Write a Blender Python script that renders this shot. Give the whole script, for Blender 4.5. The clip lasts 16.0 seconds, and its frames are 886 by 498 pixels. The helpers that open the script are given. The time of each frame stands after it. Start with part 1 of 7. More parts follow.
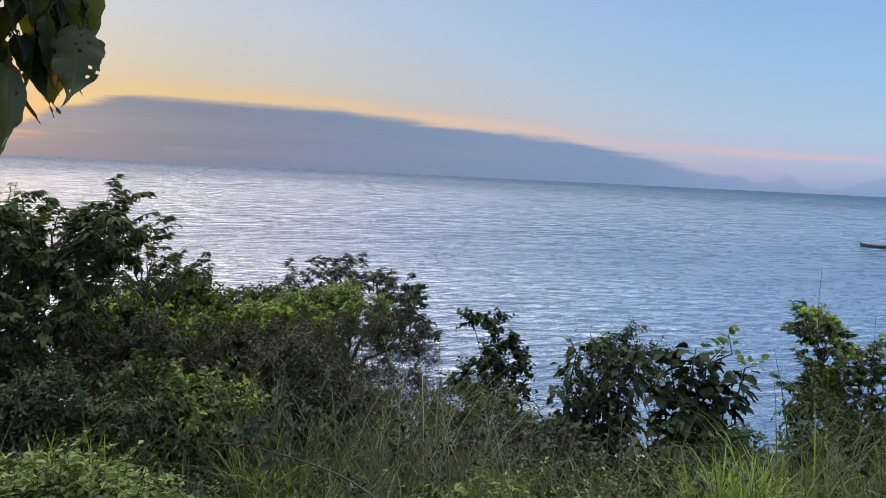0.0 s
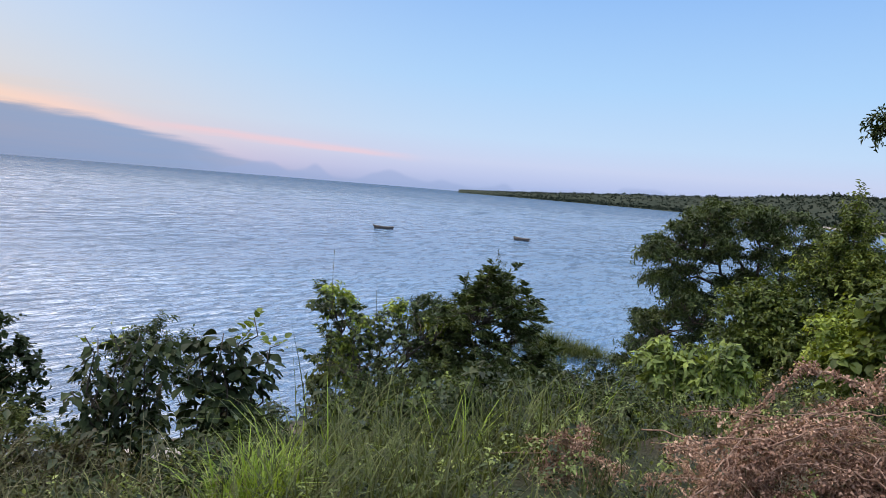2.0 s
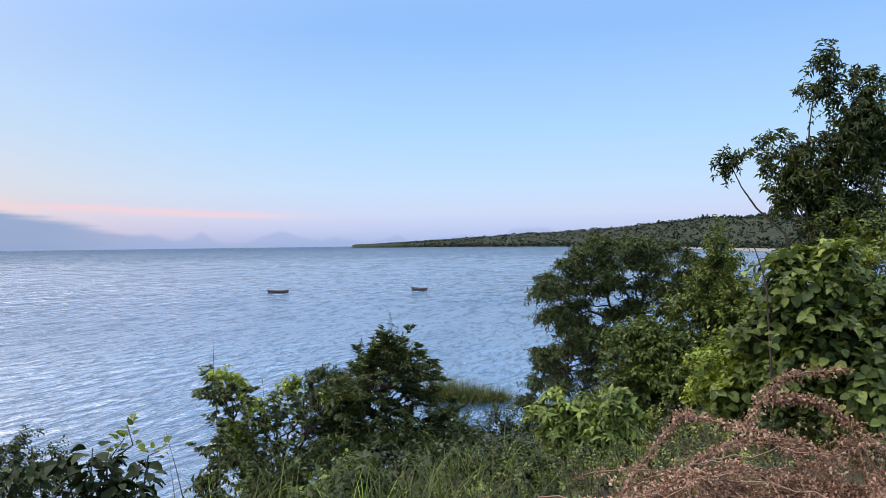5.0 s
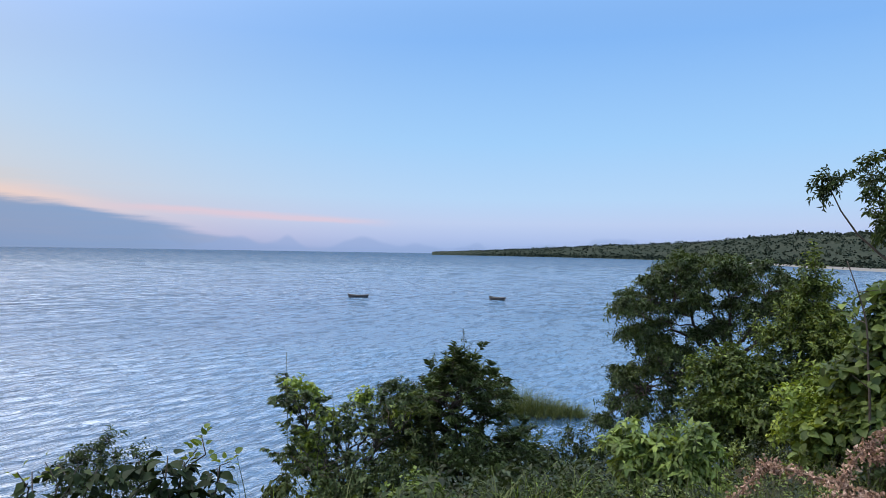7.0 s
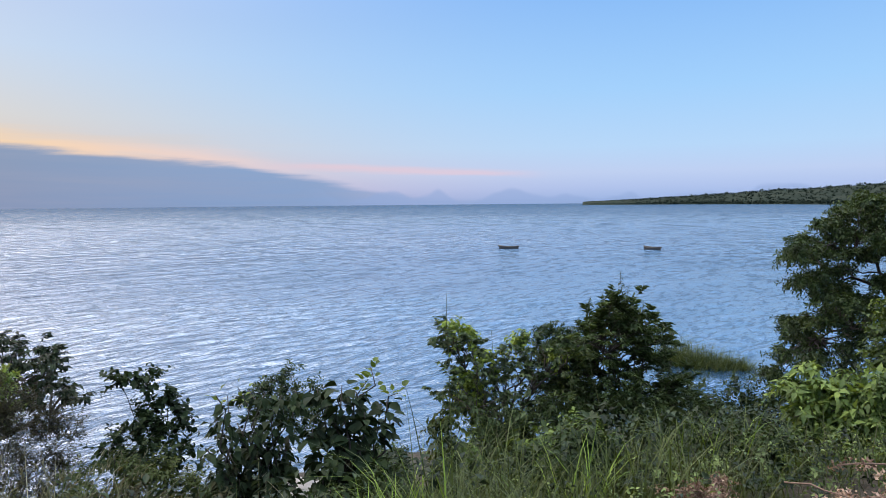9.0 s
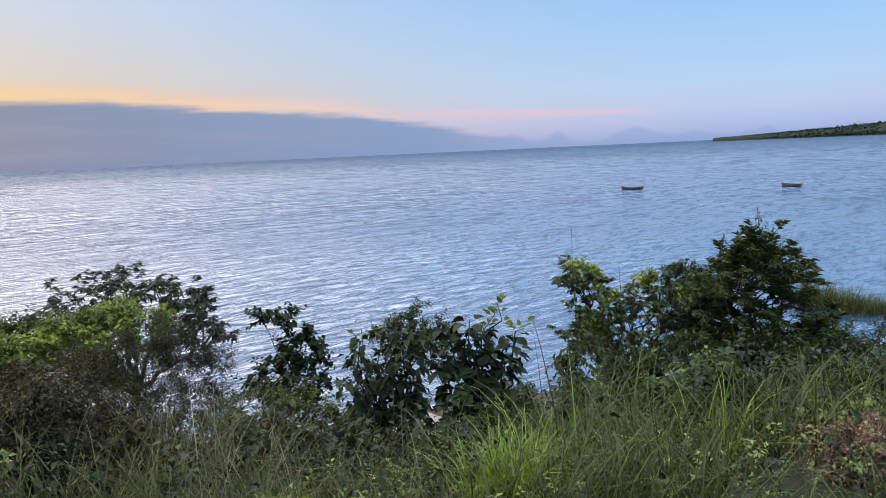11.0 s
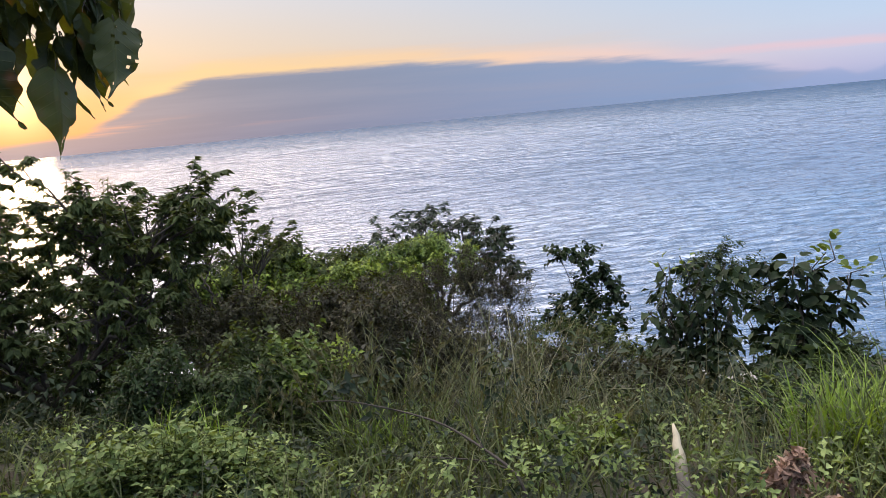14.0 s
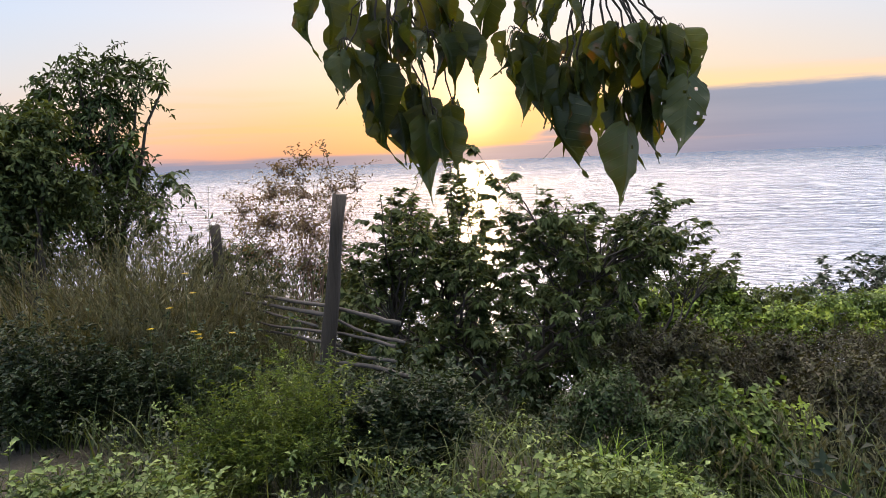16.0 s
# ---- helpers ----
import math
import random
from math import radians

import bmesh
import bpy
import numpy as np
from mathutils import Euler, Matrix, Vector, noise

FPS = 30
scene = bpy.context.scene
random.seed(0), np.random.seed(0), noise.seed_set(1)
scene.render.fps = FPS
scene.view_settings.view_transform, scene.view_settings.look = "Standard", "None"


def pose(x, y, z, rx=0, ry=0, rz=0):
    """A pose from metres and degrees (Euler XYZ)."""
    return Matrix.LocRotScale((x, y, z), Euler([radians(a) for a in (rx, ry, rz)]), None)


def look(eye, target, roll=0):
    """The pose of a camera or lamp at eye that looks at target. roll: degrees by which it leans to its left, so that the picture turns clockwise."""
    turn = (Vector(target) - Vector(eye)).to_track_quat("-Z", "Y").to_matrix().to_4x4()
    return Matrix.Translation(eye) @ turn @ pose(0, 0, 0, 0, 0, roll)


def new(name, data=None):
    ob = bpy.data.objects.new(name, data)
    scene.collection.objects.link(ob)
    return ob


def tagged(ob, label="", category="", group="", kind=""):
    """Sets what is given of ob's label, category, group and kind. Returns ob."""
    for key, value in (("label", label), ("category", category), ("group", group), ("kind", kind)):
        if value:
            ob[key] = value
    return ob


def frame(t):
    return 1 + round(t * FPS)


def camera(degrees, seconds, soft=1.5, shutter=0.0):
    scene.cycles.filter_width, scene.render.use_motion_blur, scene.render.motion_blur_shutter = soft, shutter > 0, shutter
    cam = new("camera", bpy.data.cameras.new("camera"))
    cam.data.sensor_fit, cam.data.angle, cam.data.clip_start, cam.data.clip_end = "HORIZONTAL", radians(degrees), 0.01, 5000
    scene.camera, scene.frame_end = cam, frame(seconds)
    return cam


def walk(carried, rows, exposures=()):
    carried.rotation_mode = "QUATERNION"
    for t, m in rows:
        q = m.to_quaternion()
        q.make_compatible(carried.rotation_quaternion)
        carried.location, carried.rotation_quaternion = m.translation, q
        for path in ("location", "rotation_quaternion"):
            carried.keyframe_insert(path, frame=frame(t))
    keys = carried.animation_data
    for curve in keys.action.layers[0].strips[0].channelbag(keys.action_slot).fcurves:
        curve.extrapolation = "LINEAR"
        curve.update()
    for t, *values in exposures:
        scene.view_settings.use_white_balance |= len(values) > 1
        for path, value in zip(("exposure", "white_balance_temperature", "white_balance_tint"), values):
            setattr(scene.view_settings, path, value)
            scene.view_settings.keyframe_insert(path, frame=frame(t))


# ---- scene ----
cam = camera(64.45, 16.0, soft=0.7)
PATH = [
    (0.0, -0.000, 0.000, 1.600, 83.94, -2.77, 0.00),
    (0.5, 0.020, -0.004, 1.601, 84.13, -3.78, -11.00),
    (1.0, 0.037, 0.004, 1.600, 84.59, -4.38, -21.67),
    (1.5, 0.095, 0.019, 1.621, 84.96, -4.67, -30.75),
    (2.0, 0.123, 0.021, 1.622, 85.09, -4.65, -36.33),
    (2.5, 0.152, 0.017, 1.651, 85.19, -4.35, -38.52),
    (3.0, 0.166, 0.004, 1.677, 85.50, -3.75, -39.25),
    (3.5, 0.184, -0.005, 1.700, 85.76, -2.83, -39.75),
    (4.0, 0.195, -0.013, 1.718, 85.98, -1.82, -40.09),
    (4.5, 0.225, -0.012, 1.753, 86.22, 0.33, -41.41),
    (4.7, 0.243, -0.019, 1.772, 87.78, 0.66, -42.85),
    (5.3, 0.277, -0.003, 1.810, 90.60, 0.60, -46.20),
    (6.1, 0.332, 0.021, 1.870, 92.40, -0.60, -46.80),
    (6.8, 0.380, 0.043, 1.923, 90.96, -1.48, -41.74),
    (7.0, 0.364, 0.022, 1.898, 90.26, -0.92, -38.48),
    (7.5, 0.343, 0.022, 1.871, 88.83, -0.34, -33.37),
    (8.0, 0.335, 0.041, 1.846, 87.63, -0.05, -30.20),
    (8.5, 0.329, 0.042, 1.816, 86.84, 0.12, -28.16),
    (8.7, 0.323, 0.044, 1.808, 86.65, 0.30, -27.49),
    (10.8, 0.268, 0.062, 1.733, 82.53, 2.20, -17.78),
    (11.0, 0.272, 0.056, 1.727, 82.07, 2.62, -16.80),
    (11.5, 0.256, 0.037, 1.707, 80.93, 3.69, -14.35),
    (12.0, 0.244, 0.047, 1.677, 80.10, 4.47, -11.88),
    (12.5, 0.222, 0.043, 1.659, 79.58, 4.85, -9.21),
    (13.0, 0.181, 0.038, 1.616, 79.44, 5.07, -5.71),
    (13.5, 0.142, 0.033, 1.596, 79.44, 5.26, -0.58),
    (14.0, 0.093, 0.031, 1.594, 79.52, 5.26, 6.08),
    (14.5, 0.041, 0.004, 1.600, 79.57, 5.37, 13.68),
    (15.0, -0.069, -0.011, 1.622, 79.76, 5.04, 23.81),
    (15.5, -0.184, -0.003, 1.685, 80.55, 3.61, 33.91),
    (16.0, -0.269, -0.013, 1.740, 82.82, 2.17, 39.42),
]
walk(cam, [(t, pose(x, y, z, a, b, c)) for t, x, y, z, a, b, c in PATH],
     [(0.0, -0.25, 6150, 4), (0.5, -0.2, 6150, 4), (1.0, -0.05, 6350, 7), (1.5, 0.04, 6400, 7), (2.2, 0.12, 6750, 10), (3.5, 0.18, 6900, 10), (4.7, 0.2, 6750, 9), (7.0, 0.0, 6150, 5), (8.5, 0.03, 6150, 5),
      (11.0, -0.03, 6300, 8), (13.0, 0.0, 6400, 10), (14.5, 0.08, 6600, 10), (16.0, 0.25, 6750, 10)])

WATER = -6.4        # height of the lake
SUN_AZ, SUN_EL = 36.9, 4.3   # degrees, to the left of the y axis and up


# ---- sky and sun ----
def srgb(r, g, b):
    return tuple(((c / 255 + 0.055) / 1.055) ** 2.4 if c > 10 else c / 255 / 12.92 for c in (r, g, b)) + (1.0,)


class Nodes:
    """Short ways to add nodes to one tree."""

    def __init__(self, tree):
        self.tree = tree

    def add(self, kind, **given):
        node = self.tree.nodes.new(kind)
        for key, value in given.items():
            if key == "op":
                node.operation = value
        return node

    def link(self, value, socket):
        if hasattr(value, "is_linked"):
            self.tree.links.new(value, socket)
        else:
            socket.default_value = value

    def math(self, op, a, b=0.0, c=0.0, clamp=False):
        node = self.add("ShaderNodeMath", op=op)
        node.use_clamp = clamp
        for value, socket in zip((a, b, c), node.inputs):
            self.link(value, socket)
        return node.outputs[0]

    def span(self, value, lo, hi, a=0.0, b=1.0, smooth=True):
        node = self.add("ShaderNodeMapRange")
        node.interpolation_type = "SMOOTHSTEP" if smooth else "LINEAR"
        for v, socket in zip((value, lo, hi, a, b), node.inputs):
            self.link(v, socket)
        return node.outputs[0]

    def ramp(self, value, stops):
        node = self.add("ShaderNodeValToRGB")
        el = node.color_ramp.elements
        while len(el) < len(stops):
            el.new(0.5)
        for e, (pos, col) in zip(el, stops):
            e.position, e.color = pos, col if len(col) == 4 else (*col, 1)
        self.link(value, node.inputs[0])
        return node.outputs[0]

    def mix(self, fac, a, b, blend="MIX"):
        node = self.add("ShaderNodeMix")
        node.data_type, node.blend_type = "RGBA", blend
        self.link(fac, node.inputs[0])
        self.link(a, node.inputs[6])
        self.link(b, node.inputs[7])
        return node.outputs[2]

    def noise(self, vector, scale, detail=3.0, rough=0.5, lac=2.0, distortion=0.0):
        node = self.add("ShaderNodeTexNoise")
        if vector is not None:
            self.link(vector, node.inputs["Vector"])
        for key, v in (("Scale", scale), ("Detail", detail), ("Roughness", rough), ("Lacunarity", lac), ("Distortion", distortion)):
            node.inputs[key].default_value = v
        return node.outputs[0]

    def vec(self, x, y, z=0.0):
        node = self.add("ShaderNodeCombineXYZ")
        for v, s in zip((x, y, z), node.inputs):
            self.link(v, s)
        return node.outputs[0]

    def sep(self, v):
        node = self.add("ShaderNodeSeparateXYZ")
        self.link(v, node.inputs[0])
        return node.outputs

    def mapping(self, v, scale=(1, 1, 1), turn=(0, 0, 0)):
        node = self.add("ShaderNodeMapping")
        self.link(v, node.inputs[0])
        node.inputs["Scale"].default_value = scale
        node.inputs["Rotation"].default_value = [radians(a) for a in turn]
        return node.outputs[0]


world = bpy.data.worlds.new("dusk_sky")
scene.world = world
world.use_nodes = True
w = Nodes(world.node_tree)
back = world.node_tree.nodes["Background"]
nishita = w.add("ShaderNodeTexSky")
nishita.sky_type, nishita.sun_disc = "NISHITA", False
nishita.sun_elevation, nishita.sun_rotation = radians(SUN_EL), radians(-SUN_AZ)
nishita.air_density, nishita.dust_density, nishita.ozone_density = 1.0, 1.5, 2.0
sx, sy, sz = w.sep(w.add("ShaderNodeTexCoord").outputs["Generated"])
el = w.math("MULTIPLY", w.math("ARCSINE", sz), 57.2958)
az = w.math("MULTIPLY", w.math("ARCTAN2", w.math("MULTIPLY", sx, -1.0), sy), 57.2958)
off = w.math("ABSOLUTE", w.math("SUBTRACT", az, SUN_AZ))
off = w.math("MINIMUM", off, w.math("SUBTRACT", 360.0, off))
toward = w.math("POWER", w.span(off, 90.0, 0.0), 1.5)
height = w.math("DIVIDE", el, 40.0, clamp=True)
away_ramp = w.ramp(height, [(0.0, srgb(160, 181, 226)), (0.03, srgb(184, 198, 237)), (0.06, srgb(198, 210, 242)), (0.11, srgb(190, 217, 249)),
                            (0.22, srgb(170, 210, 252)), (0.42, srgb(140, 186, 246)), (0.72, srgb(150, 180, 232)), (1.0, srgb(186, 194, 208))])
sun_ramp = w.ramp(height, [(0.0, srgb(226, 150, 116)), (0.03, srgb(250, 172, 112)), (0.09, srgb(252, 196, 132)), (0.16, srgb(244, 216, 184)),
                           (0.28, srgb(230, 227, 230)), (0.45, srgb(220, 217, 234)), (0.72, srgb(222, 208, 214)), (1.0, srgb(218, 204, 200))])
sky = w.mix(toward, away_ramp, sun_ramp)
# long thin veils near the sun
streak_at = w.vec(w.math("MULTIPLY", az, 0.06), w.math("MULTIPLY", el, 0.9), 3.0)
streak = w.noise(streak_at, 1.0, 4.0, 0.55)
veil = w.math("MULTIPLY", w.span(streak, 0.5, 0.68), w.math("MULTIPLY", w.span(el, 0.5, 2.2), w.span(el, 7.0, 3.2)))
sky = w.mix(w.math("MULTIPLY", veil, w.math("MULTIPLY", w.span(off, 60.0, 12.0), 0.4)), sky, srgb(255, 196, 120))
# the long grey cloud bank over the far shore, with its lit rim
along = w.math("DIVIDE", w.math("ADD", az, 50.0), 130.0, clamp=True)


def at(a, v):
    return ((a + 50) / 130, (v / 10, v / 10, v / 10))


rough_edge = w.math("MULTIPLY", w.math("SUBTRACT", w.noise(w.vec(w.math("MULTIPLY", az, 0.1), w.math("MULTIPLY", el, 1.1), 1.0), 1.0, 5.0, 0.6), 0.5), 1.3)
top = w.ramp(along, [at(-50, 0.0), at(-26, 0.2), at(-20.7, 1.1), at(-16.5, 2.0), at(-10, 3.1), at(-1, 3.75), at(8, 4.55), at(16, 4.8), at(24, 4.6), at(28.5, 3.4),
                     at(33, 1.1), at(40, 0.75), at(80, 0.6)])
top = w.math("ADD", w.math("MULTIPLY", top, 10.0), rough_edge)
above = w.math("SUBTRACT", el, top)
rim_col = w.ramp(along, [at(-40, 0), at(-22, 0), at(-8, 0), at(6, 0), at(24, 0), at(36, 0)])
rim_node = rim_col.node.color_ramp.elements
for e, c in zip(rim_node, ((222, 210, 232), (228, 208, 224), (246, 212, 204), (252, 214, 176), (252, 216, 160), (253, 206, 146))):
    e.color = srgb(*c)
rim = w.math("MULTIPLY", w.span(above, 1.7, 0.25), w.span(above, -0.3, 0.2))
rim = w.math("MULTIPLY", rim, w.math("MULTIPLY", w.span(az, -22.0, -1.0), w.span(az, 34.0, 26.0)))
rim = w.math("MULTIPLY", rim, w.span(w.noise(w.vec(w.math("MULTIPLY", az, 0.09), w.math("MULTIPLY", el, 0.8), 7.0), 1.0, 3.0), 0.25, 0.6, 0.45, 1.0))
sky = w.mix(rim, sky, rim_col)
body = w.math("MULTIPLY", w.span(above, 0.28, -0.35), w.span(az, -27.0, -15.0, 0.25, 1.0))
cloud_col = w.mix(w.span(az, 30.0, -20.0), srgb(122, 136, 164), srgb(136, 163, 205))
cloud_col = w.mix(w.math("MULTIPLY", w.span(streak, 0.3, 0.75), 0.35), cloud_col, srgb(156, 162, 188))
low_glow = w.math("MULTIPLY", w.math("MULTIPLY", w.span(el, 0.75, 1.2), w.span(el, 2.2, 1.4)), w.math("MULTIPLY", w.span(az, 13.0, 30.0), w.span(streak, 0.44, 0.62)))
cloud_col = w.mix(w.math("MULTIPLY", low_glow, 0.8), cloud_col, srgb(238, 172, 150))
sky = w.mix(w.math("MULTIPLY", body, 0.93), sky, cloud_col)
# pink streaks and a soft low haze bank past the cloud's end
line = w.math("SUBTRACT", el, w.span(az, -16.0, -36.0, 3.0, 2.15, smooth=False))
line = w.math("ADD", line, w.math("MULTIPLY", rough_edge, 0.6))
pink = w.math("MULTIPLY", w.math("MULTIPLY", w.span(line, -0.4, 0.0), w.span(line, 0.45, 0.05)), w.math("MULTIPLY", w.span(az, -35.5, -29.0), w.span(az, -10.0, -18.0)))
sky = w.mix(w.math("MULTIPLY", pink, 0.5), sky, srgb(246, 202, 208))
puff = w.noise(w.vec(w.math("MULTIPLY", az, 0.2), w.math("MULTIPLY", el, 0.05), 5.0), 1.0, 1.5, 0.5)
puff_top = w.math("MULTIPLY", w.span(puff, 0.36, 0.8), 2.0)
puffs = w.math("MULTIPLY", w.span(w.math("SUBTRACT", el, puff_top), 0.25, -0.15), w.span(az, -14.0, -22.0))
sky = w.mix(w.math("MULTIPLY", puffs, 0.55), sky, srgb(152, 172, 216))
# the low sun behind thin haze
spread = w.math("ADD", w.math("POWER", w.math("SUBTRACT", az, SUN_AZ), 2.0), w.math("POWER", w.math("SUBTRACT", el, SUN_EL), 2.0))
glow = w.math("MULTIPLY", w.math("EXPONENT", w.math("DIVIDE", spread, -4.5)), 1.25)
halo = w.math("MULTIPLY", w.math("EXPONENT", w.math("DIVIDE", spread, -110.0)), 0.13)
sky = w.mix(1.0, sky, w.mix(1.0, srgb(255, 222, 160), w.vec(glow, glow, glow), "MULTIPLY"), "ADD")
sky = w.mix(1.0, sky, w.mix(1.0, srgb(255, 196, 140), w.vec(halo, halo, halo), "MULTIPLY"), "ADD")
sky = w.mix(0.05, sky, w.mix(1.0, nishita.outputs[0], (0.1, 0.1, 0.1, 1), "MULTIPLY"))
# unseen sky overhead brightened as added fill light, above all towards the sun
bright = w.math("ADD", w.span(el, 18.0, 36.0, 1.0, 2.7), w.span(el, 42.0, 78.0, 0.0, 2.7))
bright = w.math("ADD", bright, w.math("MULTIPLY", toward, w.math("ADD", w.span(el, 13.5, 30.0, 0.0, 2.5), w.span(el, 32.0, 66.0, 0.0, 1.7))))
overhead_fill = w.math("SUBTRACT", bright, 1.0)
sky = w.mix(1.0, sky, w.vec(w.math("MULTIPLY_ADD", overhead_fill, 1.07, 1.0), bright, w.math("MULTIPLY_ADD", overhead_fill, 0.9, 1.0)), "MULTIPLY")
w.link(sky, back.inputs[0])
back.inputs[1].default_value = 1.0

lamp = bpy.data.lights.new("sun", "SUN")
lamp.energy, lamp.angle, lamp.color = 0.3, radians(4.0), (1.0, 0.66, 0.36)
sun = new("sun", lamp)
a, e = radians(SUN_AZ), radians(SUN_EL)
sun.matrix_world = look((0, 0, 0), (math.sin(a) * math.cos(e), -math.cos(a) * math.cos(e), -math.sin(e)))


# ---- materials ----
def material(name):
    m = bpy.data.materials.new(name)
    m.use_nodes = True
    n = Nodes(m.node_tree)
    return m, n, m.node_tree.nodes["Principled BSDF"], m.node_tree.nodes["Material Output"]


def bump(n, bsdf, h, strength, distance):
    node = n.add("ShaderNodeBump")
    node.inputs["Strength"].default_value, node.inputs["Distance"].default_value = strength, distance
    n.link(h, node.inputs["Height"])
    n.link(node.outputs[0], bsdf.inputs["Normal"])


def leaf_material(name, colours, glow=0.35, rough=0.5, single=False):
    """Leaves: one of several greens for each leaf, patchy from place to place, and light shining through."""
    m, n, bsdf, out = material(name)
    chance = n.add("ShaderNodeObjectInfo").outputs["Random"] if single else n.add("ShaderNodeNewGeometry").outputs["Random Per Island"]
    pos = n.add("ShaderNodeTexCoord").outputs["Object"]
    patch = n.noise(pos, 1.3, 3.0)
    r = n.math("ADD", n.math("MULTIPLY", chance, 0.46), n.math("MULTIPLY", n.math("SUBTRACT", patch, 0.26), 1.15), clamp=True)
    k = len(colours) - 1
    lift = (0.6, 0.78, 1.0, 1.15)
    col = n.ramp(r, [(i / k, tuple(lift[min(i, 3)] * v for v in c)) for i, c in enumerate(colours)])
    fine = n.noise(pos, 60.0, 2.0)
    col = n.mix(n.span(fine, 0.45, 0.75, 0.0, 0.4), col, n.mix(0.5, col, (0.02, 0.03, 0.012, 1)))
    n.link(col, bsdf.inputs["Base Color"])
    bsdf.inputs["Roughness"].default_value = rough - 0.06
    bsdf.inputs["Specular IOR Level"].default_value = 0.2 if rough < 0.56 else 0.12
    thin = n.add("ShaderNodeBsdfTranslucent")
    n.link(n.mix(1.0, col, (1.5, 1.35, 0.5, 1), "MULTIPLY"), thin.inputs[0])
    both = n.add("ShaderNodeMixShader")
    both.inputs[0].default_value = glow * 0.62
    n.link(bsdf.outputs[0], both.inputs[1])
    n.link(thin.outputs[0], both.inputs[2])
    n.link(both.outputs[0], out.inputs[0])
    return m


def bark_material(name, dark, light, scale=22.0, grain_along=1.0):
    m, n, bsdf, out = material(name)
    pos = n.mapping(n.add("ShaderNodeTexCoord").outputs["Object"], (1, 1, 0.16))
    grain = n.noise(n.mapping(pos, (1, 1, grain_along)), scale, 5.0, 0.65)
    blotch = n.noise(pos, 3.0, 2.0)
    n.link(n.mix(n.math("ADD", n.math("MULTIPLY", grain, 0.8), n.math("MULTIPLY", blotch, 0.3), clamp=True), (*dark, 1), (*light, 1)), bsdf.inputs["Base Color"])
    bsdf.inputs["Roughness"].default_value = 0.9
    bump(n, bsdf, grain, 0.7, 0.012)
    return m


LEAF_DARK = leaf_material("dark_green_leaf", [(0.024, 0.038, 0.016), (0.036, 0.058, 0.021), (0.055, 0.084, 0.027), (0.11, 0.14, 0.042)], 0.3, 0.55)
LEAF_FIG = leaf_material("broad_dark_leaf", [(0.012, 0.02, 0.01), (0.02, 0.033, 0.014), (0.03, 0.048, 0.02), (0.07, 0.088, 0.032)], 0.22, 0.6)
LEAF_FIG_ONE = leaf_material("single_broad_dark_leaf", [(0.012, 0.02, 0.01), (0.02, 0.033, 0.014), (0.03, 0.048, 0.02), (0.07, 0.088, 0.032)], 0.22, 0.58, True)
LEAF_MID = leaf_material("green_leaf", [(0.05, 0.08, 0.026), (0.105, 0.16, 0.042), (0.19, 0.26, 0.062), (0.33, 0.4, 0.09)], 0.4)
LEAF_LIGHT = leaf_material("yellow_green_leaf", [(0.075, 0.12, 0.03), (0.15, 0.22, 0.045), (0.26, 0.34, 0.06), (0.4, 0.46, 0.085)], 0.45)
LEAF_YOUNG = leaf_material("young_yellow_leaf", [(0.05, 0.085, 0.022), (0.09, 0.14, 0.03), (0.16, 0.215, 0.044), (0.28, 0.31, 0.066)], 0.5)
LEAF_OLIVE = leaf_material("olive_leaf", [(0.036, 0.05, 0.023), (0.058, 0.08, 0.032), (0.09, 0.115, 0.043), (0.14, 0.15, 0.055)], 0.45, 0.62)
LEAF_GREY = leaf_material("grey_green_leaf", [(0.08, 0.12, 0.042), (0.145, 0.205, 0.066), (0.235, 0.3, 0.1), (0.35, 0.41, 0.155)], 0.35)
# green darkened as if in shade: the shade is in the colour
LEAF_BUSH = leaf_material("shade_toned_green_leaf", [(0.03, 0.048, 0.018), (0.07, 0.108, 0.032), (0.15, 0.205, 0.052), (0.3, 0.36, 0.08)], 0.4)
# yellow-olive colour stands in for backlight on the shoots
LEAF_SHOOT = leaf_material("backlit_tone_shoot_leaf", [(0.045, 0.06, 0.02), (0.075, 0.095, 0.03), (0.115, 0.13, 0.04), (0.16, 0.15, 0.045)], 0.6, 0.6)
LEAF_RUST = leaf_material("rusty_leaf", [(0.09, 0.07, 0.035), (0.15, 0.10, 0.05), (0.22, 0.14, 0.07), (0.16, 0.16, 0.06)], 0.35)
LEAF_DRY = leaf_material("dry_brown_leaf", [(0.085, 0.045, 0.036), (0.22, 0.128, 0.1), (0.44, 0.295, 0.23), (0.78, 0.63, 0.53)], 0.22, 0.6)
GRASS = leaf_material("green_grass", [(0.028, 0.038, 0.014), (0.052, 0.070, 0.021), (0.092, 0.118, 0.034), (0.18, 0.19, 0.068)], 0.4, 0.45)
GRASS_BRIGHT = leaf_material("bright_grass", [(0.12, 0.20, 0.03), (0.18, 0.29, 0.04), (0.26, 0.37, 0.06), (0.34, 0.40, 0.09)], 0.45, 0.45)
GRASS_DRY = leaf_material("dry_grass", [(0.036, 0.042, 0.02), (0.064, 0.07, 0.033), (0.115, 0.115, 0.056), (0.06, 0.082, 0.028)], 0.35, 0.6)
GRASS_STRAW = leaf_material("straw_grass", [(0.05, 0.046, 0.024), (0.1, 0.09, 0.046), (0.17, 0.15, 0.08), (0.09, 0.1, 0.04)], 0.35, 0.6)
LEAF_BROWN = leaf_material("brownish_leaf", [(0.022, 0.021, 0.012), (0.036, 0.035, 0.018), (0.056, 0.055, 0.026), (0.11, 0.105, 0.042)], 0.4)
